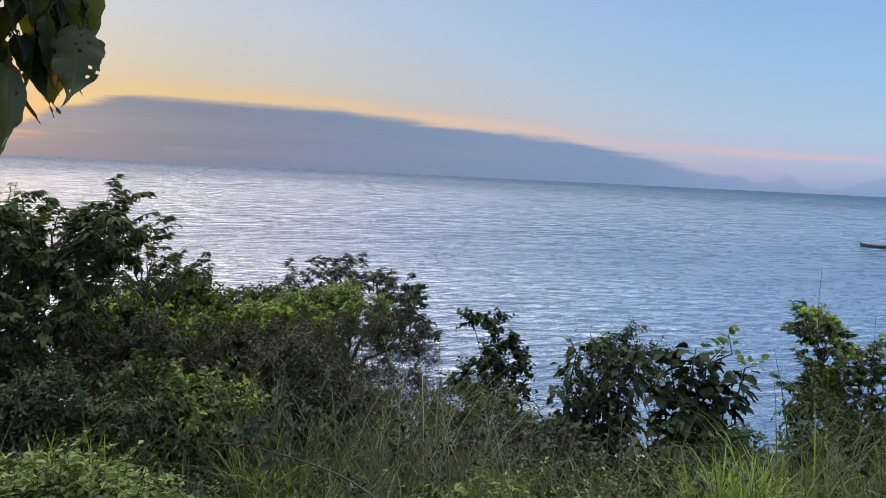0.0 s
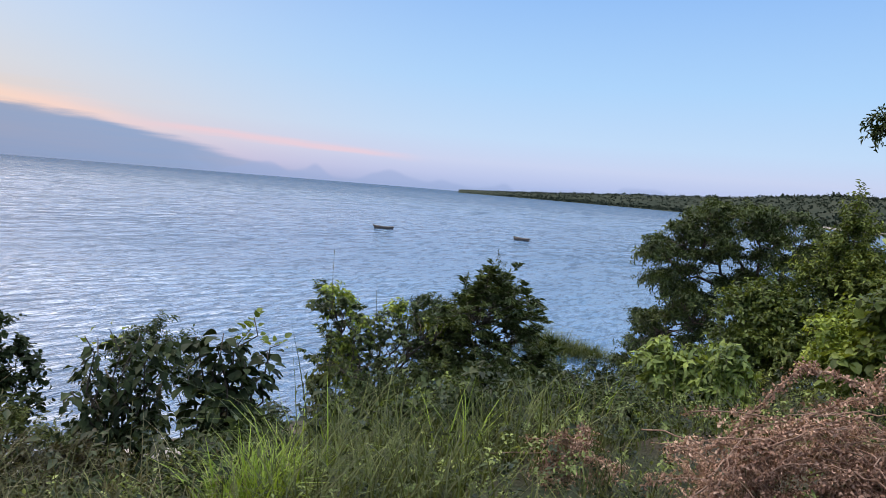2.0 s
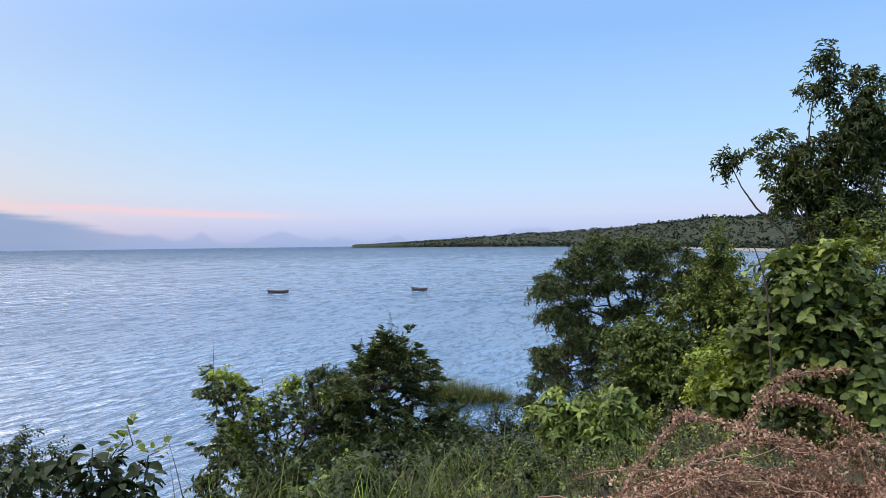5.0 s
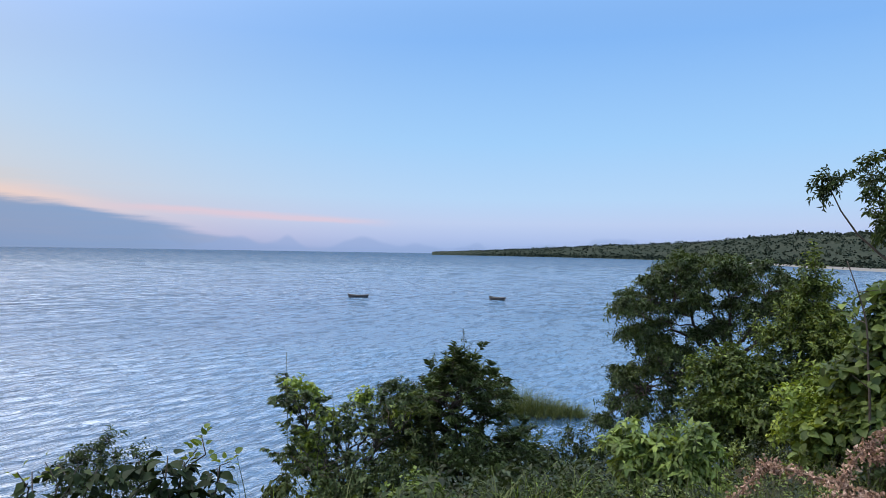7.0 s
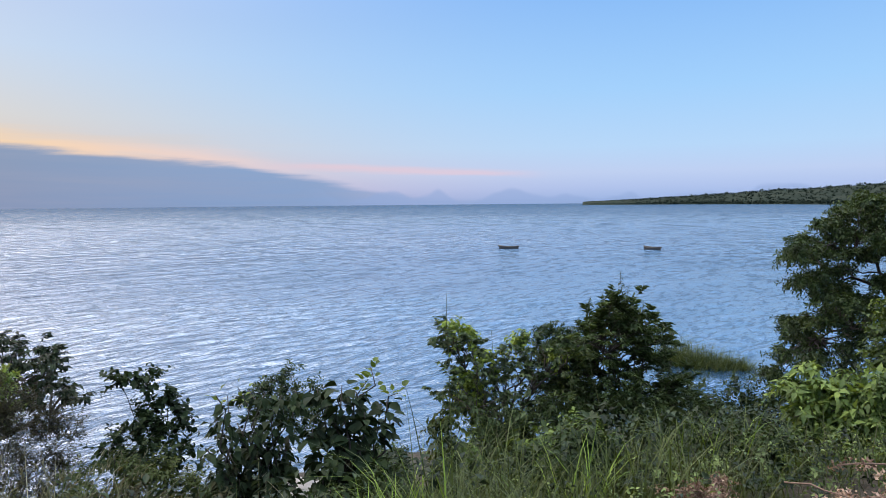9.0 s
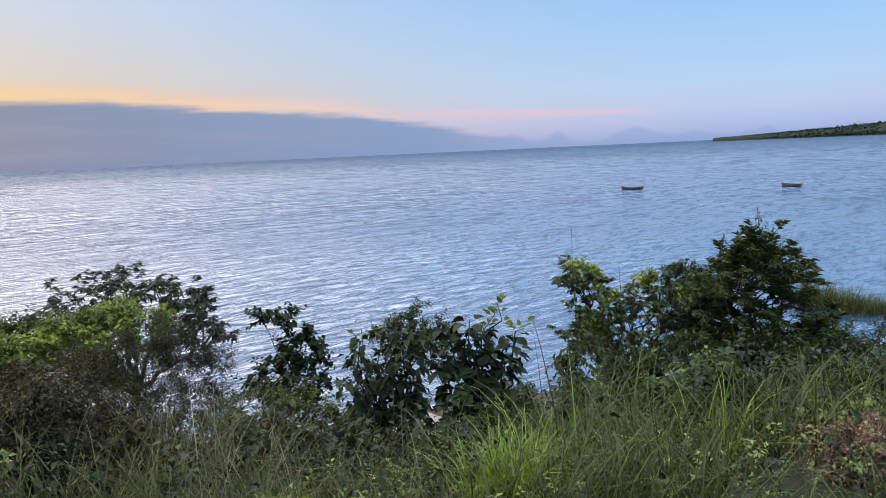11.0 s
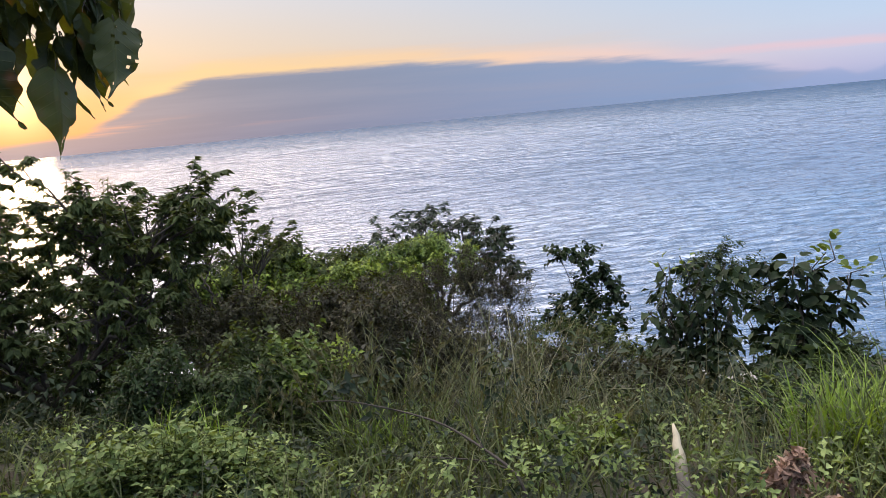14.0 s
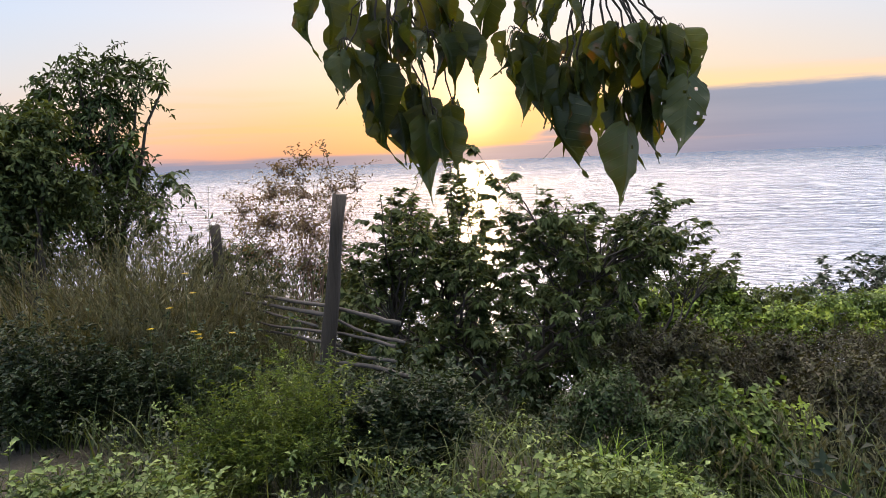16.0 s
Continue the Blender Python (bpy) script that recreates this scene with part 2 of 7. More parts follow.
LEAF_DEEP = leaf_material("deep_green_leaf", [(0.011, 0.019, 0.011), (0.019, 0.031, 0.016), (0.033, 0.05, 0.023), (0.07, 0.095, 0.04)], 0.25)
GRASS_PALE = leaf_material("pale_seed_grass", [(0.08, 0.082, 0.046), (0.14, 0.138, 0.08), (0.23, 0.22, 0.14), (0.11, 0.135, 0.056)], 0.35, 0.6)
PETAL = leaf_material("yellow_petal", [(0.6, 0.42, 0.02), (0.75, 0.55, 0.03)], 0.3)
BARK = bark_material("brown_bark", (0.022, 0.017, 0.014), (0.08, 0.064, 0.052))
BARK_GREY = bark_material("grey_bark", (0.06, 0.05, 0.042), (0.22, 0.19, 0.16))
TWIG_DRY = bark_material("dry_twig", (0.12, 0.075, 0.055), (0.3, 0.2, 0.15))
POST_WOOD = bark_material("weathered_post_wood", (0.008, 0.006, 0.005), (0.075, 0.056, 0.042), 55.0, 0.09)
RAIL_WOOD = bark_material("grey_stick_wood", (0.022, 0.018, 0.016), (0.11, 0.092, 0.08), 26.0)
CUT_WOOD = bark_material("pale_split_wood", (0.34, 0.28, 0.19), (0.58, 0.5, 0.36), 18.0)


def canopy_leaf():
    """The large overhanging leaves: green, with paler veins and blotches, lit through by the sun."""
    m, n, bsdf, out = material("large_veined_leaf")
    pos = n.add("ShaderNodeTexCoord").outputs["Object"]
    x, y, z = n.sep(pos)
    rnd = n.add("ShaderNodeObjectInfo").outputs["Random"]
    side = n.math("ABSOLUTE", x)
    vein = n.math("FRACT", n.math("MULTIPLY", n.math("SUBTRACT", y, n.math("MULTIPLY", side, 0.8)), 38.0))
    vein = n.math("MAXIMUM", n.span(n.math("ABSOLUTE", n.math("SUBTRACT", vein, 0.5)), 0.07, 0.0), n.span(side, 0.003, 0.0))
    blotch = n.noise(pos, 26.0, 4.0, 0.6)
    col = n.ramp(n.math("ADD", n.math("MULTIPLY", rnd, 0.6), n.math("MULTIPLY", blotch, 0.5), clamp=True),
                 [(0.0, (0.018, 0.026, 0.008)), (0.45, (0.028, 0.042, 0.01)), (0.75, (0.045, 0.065, 0.015)), (1.0, (0.055, 0.048, 0.016))])
    col = n.mix(n.span(n.noise(pos, 9.0, 3.0), 0.62, 0.74), col, (0.10, 0.055, 0.025, 1))
    col = n.mix(n.math("MULTIPLY", vein, 0.22), col, (0.07, 0.085, 0.03, 1))
    n.link(col, bsdf.inputs["Base Color"])
    bsdf.inputs["Roughness"].default_value = 0.5
    bump(n, bsdf, n.math("ADD", vein, n.math("MULTIPLY", blotch, 0.6)), 0.4, 0.004)
    thin = n.add("ShaderNodeBsdfTranslucent")
    n.link(n.mix(1.0, col, (3.2, 2.3, 0.4, 1), "MULTIPLY"), thin.inputs[0])
    both = n.add("ShaderNodeMixShader")
    both.inputs[0].default_value = 0.36
    n.link(bsdf.outputs[0], both.inputs[1])
    n.link(thin.outputs[0], both.inputs[2])
    n.link(both.outputs[0], out.inputs[0])
    return m


CANOPY = canopy_leaf()


def soil():
    m, n, bsdf, out = material("bank_soil")
    pos = n.add("ShaderNodeTexCoord").outputs["Object"]
    a, b, c = n.noise(pos, 0.6, 4.0), n.noise(pos, 6.0, 5.0, 0.65), n.noise(pos, 45.0, 4.0, 0.7)
    col = n.ramp(n.math("ADD", n.math("MULTIPLY", b, 0.6), n.math("MULTIPLY", c, 0.4)),
                 [(0.3, (0.022, 0.017, 0.011)), (0.5, (0.05, 0.038, 0.025)), (0.68, (0.09, 0.07, 0.045)), (0.8, (0.15, 0.12, 0.08))])
    col = n.mix(n.span(a, 0.42, 0.6), col, n.ramp(c, [(0.3, (0.012, 0.018, 0.008)), (0.7, (0.035, 0.045, 0.018))]))
    n.link(col, bsdf.inputs["Base Color"])
    bsdf.inputs["Roughness"].default_value = 0.95
    bump(n, bsdf, n.math("ADD", b, n.math("MULTIPLY", c, 0.4)), 0.8, 0.06)
    return m


def lake():
    """Water: fine ripples over the modelled waves, ruffled to a matt sheen far out."""
    m, n, bsdf, out = material("lake_water")
    pos = n.add("ShaderNodeTexCoord").outputs["Object"]
    wind = n.mapping(pos, (1, 1, 1), (0, 0, -30))
    chop = n.noise(n.mapping(wind, (0.7, 1.9, 1)), 1.0, 4.0, 0.62, distortion=0.4)
    ripple = n.noise(n.mapping(wind, (1.6, 4.4, 1)), 1.0, 3.0, 0.6)
    swell = n.math("MULTIPLY", n.noise(n.mapping(wind, (0.16, 0.34, 1)), 1.0, 3.0, 0.6), 1.8)
    roll = n.math("MULTIPLY", n.noise(n.mapping(wind, (0.05, 0.08, 1)), 1.0, 4.0, 0.65), 7.0)
    patch = n.noise(n.mapping(pos, (0.01, 0.03, 1)), 1.0, 3.0)
    n.link(n.mix(patch, (0.025, 0.065, 0.13, 1), (0.035, 0.08, 0.15, 1)), bsdf.inputs["Base Color"])
    x, y, z = n.sep(pos)
    out_there = n.math("SQRT", n.math("ADD", n.math("MULTIPLY", x, x), n.math("MULTIPLY", y, y)))
    calm = n.span(out_there, 250.0, 2200.0, 1.0, 0.7)
    bump(n, bsdf, n.math("MULTIPLY", calm, n.math("ADD", n.math("ADD", n.math("MULTIPLY", chop, 0.17), n.math("MULTIPLY", ripple, 0.05)), n.math("ADD", n.math("MULTIPLY", swell, n.span(out_there, 40.0, 160.0)), n.math("MULTIPLY", roll, n.span(out_there, 120.0, 500.0))))), 1.0, 1.0)
    n.link(n.span(out_there, 40.0, 500.0, 0.1, 0.24), bsdf.inputs["Roughness"])
    n.link(n.math("MULTIPLY", n.span(out_there, 20.0, 55.0, 0.5, 1.0), n.span(out_there, 60.0, 600.0, 8.0, 5.0)), bsdf.inputs["IOR"])
    # shade on waves put into the colour: noise dashes, and darker far out
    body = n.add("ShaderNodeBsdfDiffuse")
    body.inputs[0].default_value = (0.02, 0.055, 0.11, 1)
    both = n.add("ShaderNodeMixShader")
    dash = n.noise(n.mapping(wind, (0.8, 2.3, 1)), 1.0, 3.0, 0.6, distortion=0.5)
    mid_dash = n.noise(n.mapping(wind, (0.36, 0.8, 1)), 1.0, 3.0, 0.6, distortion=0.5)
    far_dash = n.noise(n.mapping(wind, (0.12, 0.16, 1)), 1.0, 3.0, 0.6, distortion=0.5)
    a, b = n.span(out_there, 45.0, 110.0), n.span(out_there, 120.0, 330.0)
    # dash noise blended by distance, independent of the modelled crests
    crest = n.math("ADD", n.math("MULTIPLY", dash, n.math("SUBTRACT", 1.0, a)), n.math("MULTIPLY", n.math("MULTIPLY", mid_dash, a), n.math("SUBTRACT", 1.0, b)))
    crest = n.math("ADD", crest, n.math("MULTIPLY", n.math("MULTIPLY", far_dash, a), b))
    broad_dark = n.noise(n.mapping(wind, (0.05, 0.14, 1)), 1.0, 2.0, 0.5)
    lean = n.math("ADD", n.span(crest, 0.5, 0.6, 0.0, 0.3), n.span(broad_dark, 0.55, 0.68, 0.0, 0.12))
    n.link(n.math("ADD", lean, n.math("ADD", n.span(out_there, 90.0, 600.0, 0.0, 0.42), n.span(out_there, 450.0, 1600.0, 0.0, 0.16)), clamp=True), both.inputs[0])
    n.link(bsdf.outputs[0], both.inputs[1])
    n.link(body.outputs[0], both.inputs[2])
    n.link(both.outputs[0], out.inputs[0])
    return m


def hill():
    m, n, bsdf, out = material("far_hill_scrub")
    pos = n.add("ShaderNodeTexCoord").outputs["Object"]
    a, b = n.noise(pos, 0.006, 5.0, 0.6), n.noise(pos, 0.03, 5.0, 0.7)
    col = n.ramp(n.math("ADD", n.math("MULTIPLY", a, 0.6), n.math("MULTIPLY", b, 0.4)),
                 [(0.36, (0.028, 0.036, 0.03)), (0.46, (0.034, 0.043, 0.035)), (0.56, (0.044, 0.052, 0.041)), (0.68, (0.06, 0.065, 0.05))])
    n.link(col, bsdf.inputs["Base Color"])
    bsdf.inputs["Roughness"].default_value = 1.0
    bsdf.inputs["Specular IOR Level"].default_value = 0.0
    return m


def stone(name, dark, light, shine=0.5):
    m, n, bsdf, out = material(name)
    pos = n.add("ShaderNodeTexCoord").outputs["Object"]
    a, b = n.noise(pos, 2.5, 5.0, 0.6), n.noise(pos, 30.0, 4.0, 0.7)
    n.link(n.mix(n.math("ADD", n.math("MULTIPLY", a, 0.7), n.math("MULTIPLY", b, 0.3)), (*dark, 1), (*light, 1)), bsdf.inputs["Base Color"])
    bsdf.inputs["Roughness"].default_value = 0.85
    bump(n, bsdf, n.math("ADD", a, n.math("MULTIPLY", b, 0.3)), 0.6, 0.05)
    bsdf.inputs["Specular IOR Level"].default_value = shine
    return m


SOIL, LAKE, HILL = soil(), lake(), hill()
FAR_TREE = stone("far_tree_green", (0.026, 0.036, 0.028), (0.04, 0.052, 0.038), 0.0)
STONE = stone("pale_shore_stone", (0.12, 0.11, 0.10), (0.42, 0.39, 0.36))
SAND = stone("pale_sand", (0.12, 0.115, 0.105), (0.2, 0.19, 0.175))
BOAT_DARK = stone("tarred_boat_plank", (0.03, 0.03, 0.034), (0.085, 0.082, 0.085))
BOAT_PALE = stone("worn_boat_plank", (0.1, 0.09, 0.08), (0.2, 0.18, 0.16))


# ---- tools for meshes ----
def mesh_of(name, verts, faces, mat, smooth=True):
    """A mesh from an array of places and a list of arrays of faces (one array for each number of corners)."""
    me = bpy.data.meshes.new(name)
    verts = np.asarray(verts, dtype=np.float32)
    faces = [np.asarray(f, dtype=np.int32) for f in faces if len(f)]
    me.vertices.add(len(verts))
    me.vertices.foreach_set("co", verts.ravel())
    loops = np.concatenate([f.ravel() for f in faces])
    sizes = np.concatenate([np.full(len(f), f.shape[1]) for f in faces])
    me.loops.add(len(loops))
    me.loops.foreach_set("vertex_index", loops)
    me.polygons.add(len(sizes))
    me.polygons.foreach_set("loop_start", np.concatenate([[0], np.cumsum(sizes)[:-1]]).astype(np.int32))
    me.polygons.foreach_set("use_smooth", np.full(len(sizes), smooth))
    me.update(calc_edges=True)
    me.materials.append(mat)
    return me


def part(name, me, parent, label=""):
    ob = new(name, me)
    ob.parent = parent
    return tagged(ob, label)


def thing(name, place, label, category, group="", kind=""):
    ob = new(name)
    ob.location = place
    ob.empty_display_size = 0.1
    return tagged(ob, label, category, group, kind)


def unit(v):
    return v / np.maximum(np.linalg.norm(v, axis=-1, keepdims=True), 1e-9)


# leaf outlines: x across (width 1), y along (length 1), z up
LEAVES = {
    "oval": ([(0, 0, 0), (0.5, 0.4, 0.12), (0, 0.5, 0), (-0.5, 0.4, 0.12), (0, 1, -0.16)], [(0, 1, 2), (2, 1, 4), (0, 2, 3), (2, 4, 3)]),
    "thin": ([(0, 0, 0), (0.5, 0.45, 0.1), (0, 1, -0.25), (-0.5, 0.45, 0.1)], [(0, 1, 2), (0, 2, 3)]),
    "round": ([(0, 0, 0), (0.38, 0.13, 0.07), (0.5, 0.45, 0.13), (0.31, 0.8, 0.04), (0, 1, -0.16), (-0.31, 0.8, 0.04), (-0.5, 0.45, 0.16), (-0.38, 0.13, 0.07), (0, 0.5, -0.03)],
              [(8, 0, 1), (8, 1, 2), (8, 2, 3), (8, 3, 4), (8, 4, 5), (8, 5, 6), (8, 6, 7), (8, 7, 0)]),
    "curl": ([(0, 0, 0), (0.5, 0.3, 0.25), (0.1, 0.5, 0), (-0.45, 0.45, 0.3), (0.35, 0.75, 0.15), (0, 1, -0.35)], [(0, 1, 2), (1, 4, 2), (4, 5, 2), (2, 5, 3), (0, 2, 3)]),
}


def leaves(shape, at, along, face, length, width):
    """Many leaves: their feet, the way they point, the way their faces look, length and width."""
    tv, tf = (np.array(a) for a in LEAVES[shape])
    y = unit(along)
    x = unit(np.cross(y, face))
    z = np.cross(x, y)
    tv = tv[None, :, :, None]
    v = at[:, None] + tv[:, :, 0] * x[:, None] * width[:, None, None] + (tv[:, :, 1] * y[:, None] + tv[:, :, 2] * z[:, None]) * length[:, None, None]
    f = tf[None] + (np.arange(len(at)) * tv.shape[1])[:, None, None]
    return v.reshape(-1, 3), f.reshape(-1, 3)


def tubes(lines, radii, sides=5):
    """Tubes along lines (k x n x 3), with radii (k x n)."""
    lines, radii = np.asarray(lines, float), np.asarray(radii, float)
    k, n, _ = lines.shape
    d = unit(np.gradient(lines, axis=1))
    up = np.where(np.abs(d[:, :1, 2:3]) > 0.9, np.array([1.0, 0, 0]), np.array([0, 0, 1.0]))
    u = unit(np.cross(d, np.broadcast_to(up, d.shape)))
    v = np.cross(d, u)
    ang = np.arange(sides) * 2 * np.pi / sides
    ring = lines[:, :, None] + radii[:, :, None, None] * (np.cos(ang)[None, None, :, None] * u[:, :, None] + np.sin(ang)[None, None, :, None] * v[:, :, None])
    verts = ring.reshape(-1, 3)
    i = np.arange(k)[:, None, None] * n * sides + np.arange(n - 1)[None, :, None] * sides
    s = np.arange(sides)[None, None, :]
    t = (s + 1) % sides
    quads = np.stack([i + s, i + t, i + sides + t, i + sides + s], -1).reshape(-1, 4)
    ends = (np.arange(k) * n * sides + (n - 1) * sides)[:, None] + np.arange(sides)[None]
    starts = (np.arange(k) * n * sides)[:, None] + np.arange(sides)[None, ::-1]
    return verts, [quads, np.concatenate([ends, starts])]


def bend(a, b, n, sag, rng, wobble=0.04):
    """A line of n places from a to b that sags (or, below nought, rises) and wavers."""
    a, b = np.array(a, float), np.array(b, float)
    t = np.linspace(0, 1, n)[:, None]
    p = a + (b - a) * t
    p[:, 2] -= (sag * 4 * t * (1 - t))[:, 0]
    length = np.linalg.norm(b - a)
    j = rng.normal(0, wobble * length, (n, 3))
    j[0] = j[-1] = 0
    return p + j


def height(x, y):
    """The lie of the land: a grassy bank top that falls away to the lake."""
    x, y = np.asarray(x, float), np.asarray(y, float)
    s = np.clip((x - 11) / 14, 0, 1)
    s = s * s * (3 - 2 * s)
    y2 = y - 4.5 * s
    z = np.interp(y2, [-400, -60, -6, 0, 2, 3, 4, 5, 6, 8, 11, 16, 20.5, 23, 40], [6, 3, 0.25, 0.0, -0.04, -0.15, -0.45, -0.95, -1.6, -2.9, -4.3, -5.6, -6.3, -6.75, -9])
    near = np.exp(-((x + 8.5) ** 2 + (y - 4) ** 2) / 14)
    low = np.clip((x - 9) / 16, 0, 1)
    z = z + 0.35 * near - 4.5 * low * low * (3 - 2 * low) * np.clip((y + 30) / 30, 0, 1) * np.clip((z + 7) / 5, 0, 1)
    return z + 0.08 * np.sin(x * 1.3 + 0.7 * y) * np.sin(y * 1.1 - 0.4 * x) + 0.04 * np.sin(x * 3.1) * np.sin(y * 2.7 + 1)


def clumps(rng, lobes, per=7):
    """Smaller clumps over and inside each lobe, so that the outline is uneven and has gaps."""
    c = np.repeat(lobes[:, :3], per, 0)
    r = np.repeat(lobes[:, 3:], per, 0)
    u = unit(rng.normal(size=c.shape))
    c = c + u * r * rng.uniform(0.3, 1.12, r.shape)
    return np.concatenate([c, r * rng.uniform(0.28, 0.62, r.shape)], 1)


def sprigs(rng, lobes, count, length, per, leaf, width, shape="oval", up=0.4, droop=0.25, spread=0.9, inner=0.35, flat=1.0, jitter=0.5, lumpy=True):
    """Leafy sprigs that fill rounded lobes (x, y, z, r): leaf mesh arrays and the sprigs' own lines."""
    if shape == "oval" and leaf < 0.09:
        shape = "thin"
    lobes = clumps(rng, np.array(lobes)) if lumpy else np.array(lobes)
    share = lobes[:, 3] ** 2
    pick = rng.choice(len(lobes), count, p=share / share.sum())
    u = unit(rng.normal(size=(count, 3)) + np.array([0, 0, 0.25]))
    c, r = lobes[pick, :3], lobes[pick, 3:4] * np.array([1, 1, flat])
    foot = c + u * r * (inner + (0.98 - inner) * rng.random((count, 1)) ** 0.6) - u * length * 0.4
    d = unit(u + np.array([0, 0, up]) + rng.normal(0, jitter, (count, 3)))
    ln = length * rng.uniform(0.55, 1.35, (count, 1))
    stray = (rng.random((count, 1)) < 0.1) & (lumpy is True)
    foot = foot + np.where(stray, u * np.minimum(r * 0.45, length * 0.6), 0.0)
    ln = np.where(stray, ln * 1.35, ln)
    t = np.linspace(0.12, 1, per)[None, :, None]
    line = foot[:, None] + d[:, None] * ln[:, None] * t
    line[:, :, 2] -= (droop * ln * t[:, :, 0] ** 2)
    side = unit(np.cross(d, rng.normal(size=(count, 3))))
    other = np.cross(d, side)
    ang = (np.arange(per) * 2.4)[None, :, None] + rng.random((count, 1, 1)) * 6.3
    out = side[:, None] * np.cos(ang) + other[:, None] * np.sin(ang)
    along = d[:, None] * 0.55 + out * spread + rng.normal(0, 0.25, (count, per, 3))
    along[:, :, 2] -= droop
    face = d[:, None] * 0.6 + np.array([0, 0, 0.8]) + rng.normal(0, 0.35, (count, per, 3))
    size = leaf * rng.uniform(0.6, 1.25, count * per) * np.repeat(rng.uniform(0.8, 1.15, count), per)
    v, f = leaves(shape, line.reshape(-1, 3), along.reshape(-1, 3), face.reshape(-1, 3), size, size * width)
    return v, f, np.stack([foot, foot + d * ln * 0.5 - np.array([0, 0, 0.25]) * droop * ln, line[:, -1]], 1)


def join(*pieces):
    """Several (verts, faces) of triangles in one."""
    verts, faces, n = [], [], 0
    for v, f in pieces:
        verts.append(v)
        faces.append(f + n)
        n += len(v)
    return np.concatenate(verts), np.concatenate(faces)


def plant(name, label, category, lobes, leaf_mat, count, leaf=0.09, width=0.5, length=0.35, per=9, shape="oval", bark=BARK, seed=0, trunk=0.05, foot=None,
          group="", extra=None, twigs=0.32, limbs=True, skirts=True, **how):
    """A shrub or tree: a trunk, a limb to each lobe, twigs and a crown of separate leaves."""
    rng = np.random.default_rng(seed)
    leaf, length, count, per = leaf * 0.72, length * 0.86, int(count * 1.25), per + 3
    mid = np.mean([p[:3] for p in lobes], axis=0)
    if skirts and category in ("bush", "shrub"):
        skirt = []
        for x, y, z, r in lobes:
            z0 = float(height(x, y))
            if z - r > z0 + 0.35:
                skirt.append((x, y, max(z - 1.5 * r, z0 + 0.5 * r), r * 0.85))
        count = int(count * (1 + 0.6 * len(skirt) / len(lobes)))
        lobes = list(lobes) + skirt
    if foot is None:
        foot = (mid[0], mid[1])
    z0 = float(height(*foot))
    base = np.array([foot[0], foot[1], z0])
    low = min(p[2] - p[3] * 0.6 for p in lobes)
    ob = thing(name, base, label, category, group)
    v, f, lines = sprigs(rng, lobes, count, length, per, leaf, width, shape, **how)
    part("crown", mesh_of("crown", v - base, [f], leaf_mat), ob)
    if extra:
        mat2, lobes2, count2, leaf2, label2 = extra
        leaf2, count2 = leaf2 * 0.75, int(count2 * 1.4)
        v, f, lines2 = sprigs(rng, lobes2, count2, length * 0.8, max(4, per - 3), leaf2, width, shape, **how)
        part("young_leaves", mesh_of("young_leaves", v - base, [f], mat2), ob, label2)
        lines = np.concatenate([lines, lines2])
    fork = np.array([base[0] * 0.4 + mid[0] * 0.6, base[1] * 0.4 + mid[1] * 0.6, max(z0 + 0.25, z0 * 0.5 + low * 0.5)])
    stem = bend(base - [0, 0, 0.12], fork, 6, 0, rng, 0.02)
    v, f = tubes([stem], [np.linspace(1.15, 0.75, 6) * trunk], 8)
    part("trunk", mesh_of("trunk", v - base, f, bark), ob)
    if limbs:
        ls, rs = [], []
        for p in lobes[::2]:
            tip = np.array(p[:3]) + [0, 0, p[3] * 0.5]
            ls.append(bend(fork - [0, 0, 0.05], tip, 7, -0.06 * np.linalg.norm(tip - fork), rng, 0.025))
            rs.append(np.linspace(0.45, 0.08, 7) * trunk)
        for a, b in zip(ls, rs):
            v, f = tubes([a], [b], 6)
            part("limb", mesh_of("limb", v - base, f, bark), ob)
    if twigs:
        keep = lines[rng.random(len(lines)) < twigs]
        thick = max(0.0025, leaf * 0.035)
        v, f = tubes(keep, np.repeat(np.array([[1.3, 1.0, 0.5]]) * thick, len(keep), 0), 3)
        tagged(part("twigwork", mesh_of("twigwork", v - base, f, bark), ob), kind="stuff")
    return ob


def blades(rng, feet, length, width, lean=0.35, droop=0.5, segs=4):
    """Grass blades: bent, tapering strips."""
    k = len(feet)
    ang = rng.random(k) * 2 * np.pi
    way = np.stack([np.cos(ang), np.sin(ang), np.zeros(k)], 1)
    across = np.stack([-np.sin(ang), np.cos(ang), np.zeros(k)], 1)
    ln = length * rng.uniform(0.5, 1.25, k)
    lean = lean * rng.uniform(0.2, 1.6, k)
    droop = droop * rng.uniform(0.1, 1.5, k)
    t = np.linspace(0, 1, segs + 1)[None, :, None]
    p = feet[:, None] + way[:, None] * (ln * lean)[:, None, None] * t + way[:, None] * (ln * droop)[:, None, None] * t ** 2.4 * 0.7
    p[:, :, 2] += ln[:, None] * (t[:, :, 0] * (1 - 0.15 * lean[:, None]) - droop[:, None] * 0.55 * t[:, :, 0] ** 3)
    w = width * rng.uniform(0.6, 1.3, k)[:, None, None] * (1 - t ** 1.6) * 0.5 + 0.0004
    v = np.stack([p - across[:, None] * w, p + across[:, None] * w], 2)
    i = (np.arange(k) * (segs + 1) * 2)[:, None] + np.arange(segs)[None] * 2
    f = np.stack([i, i + 1, i + 3, i + 2], -1).reshape(-1, 4)
    return v.reshape(-1, 3), f


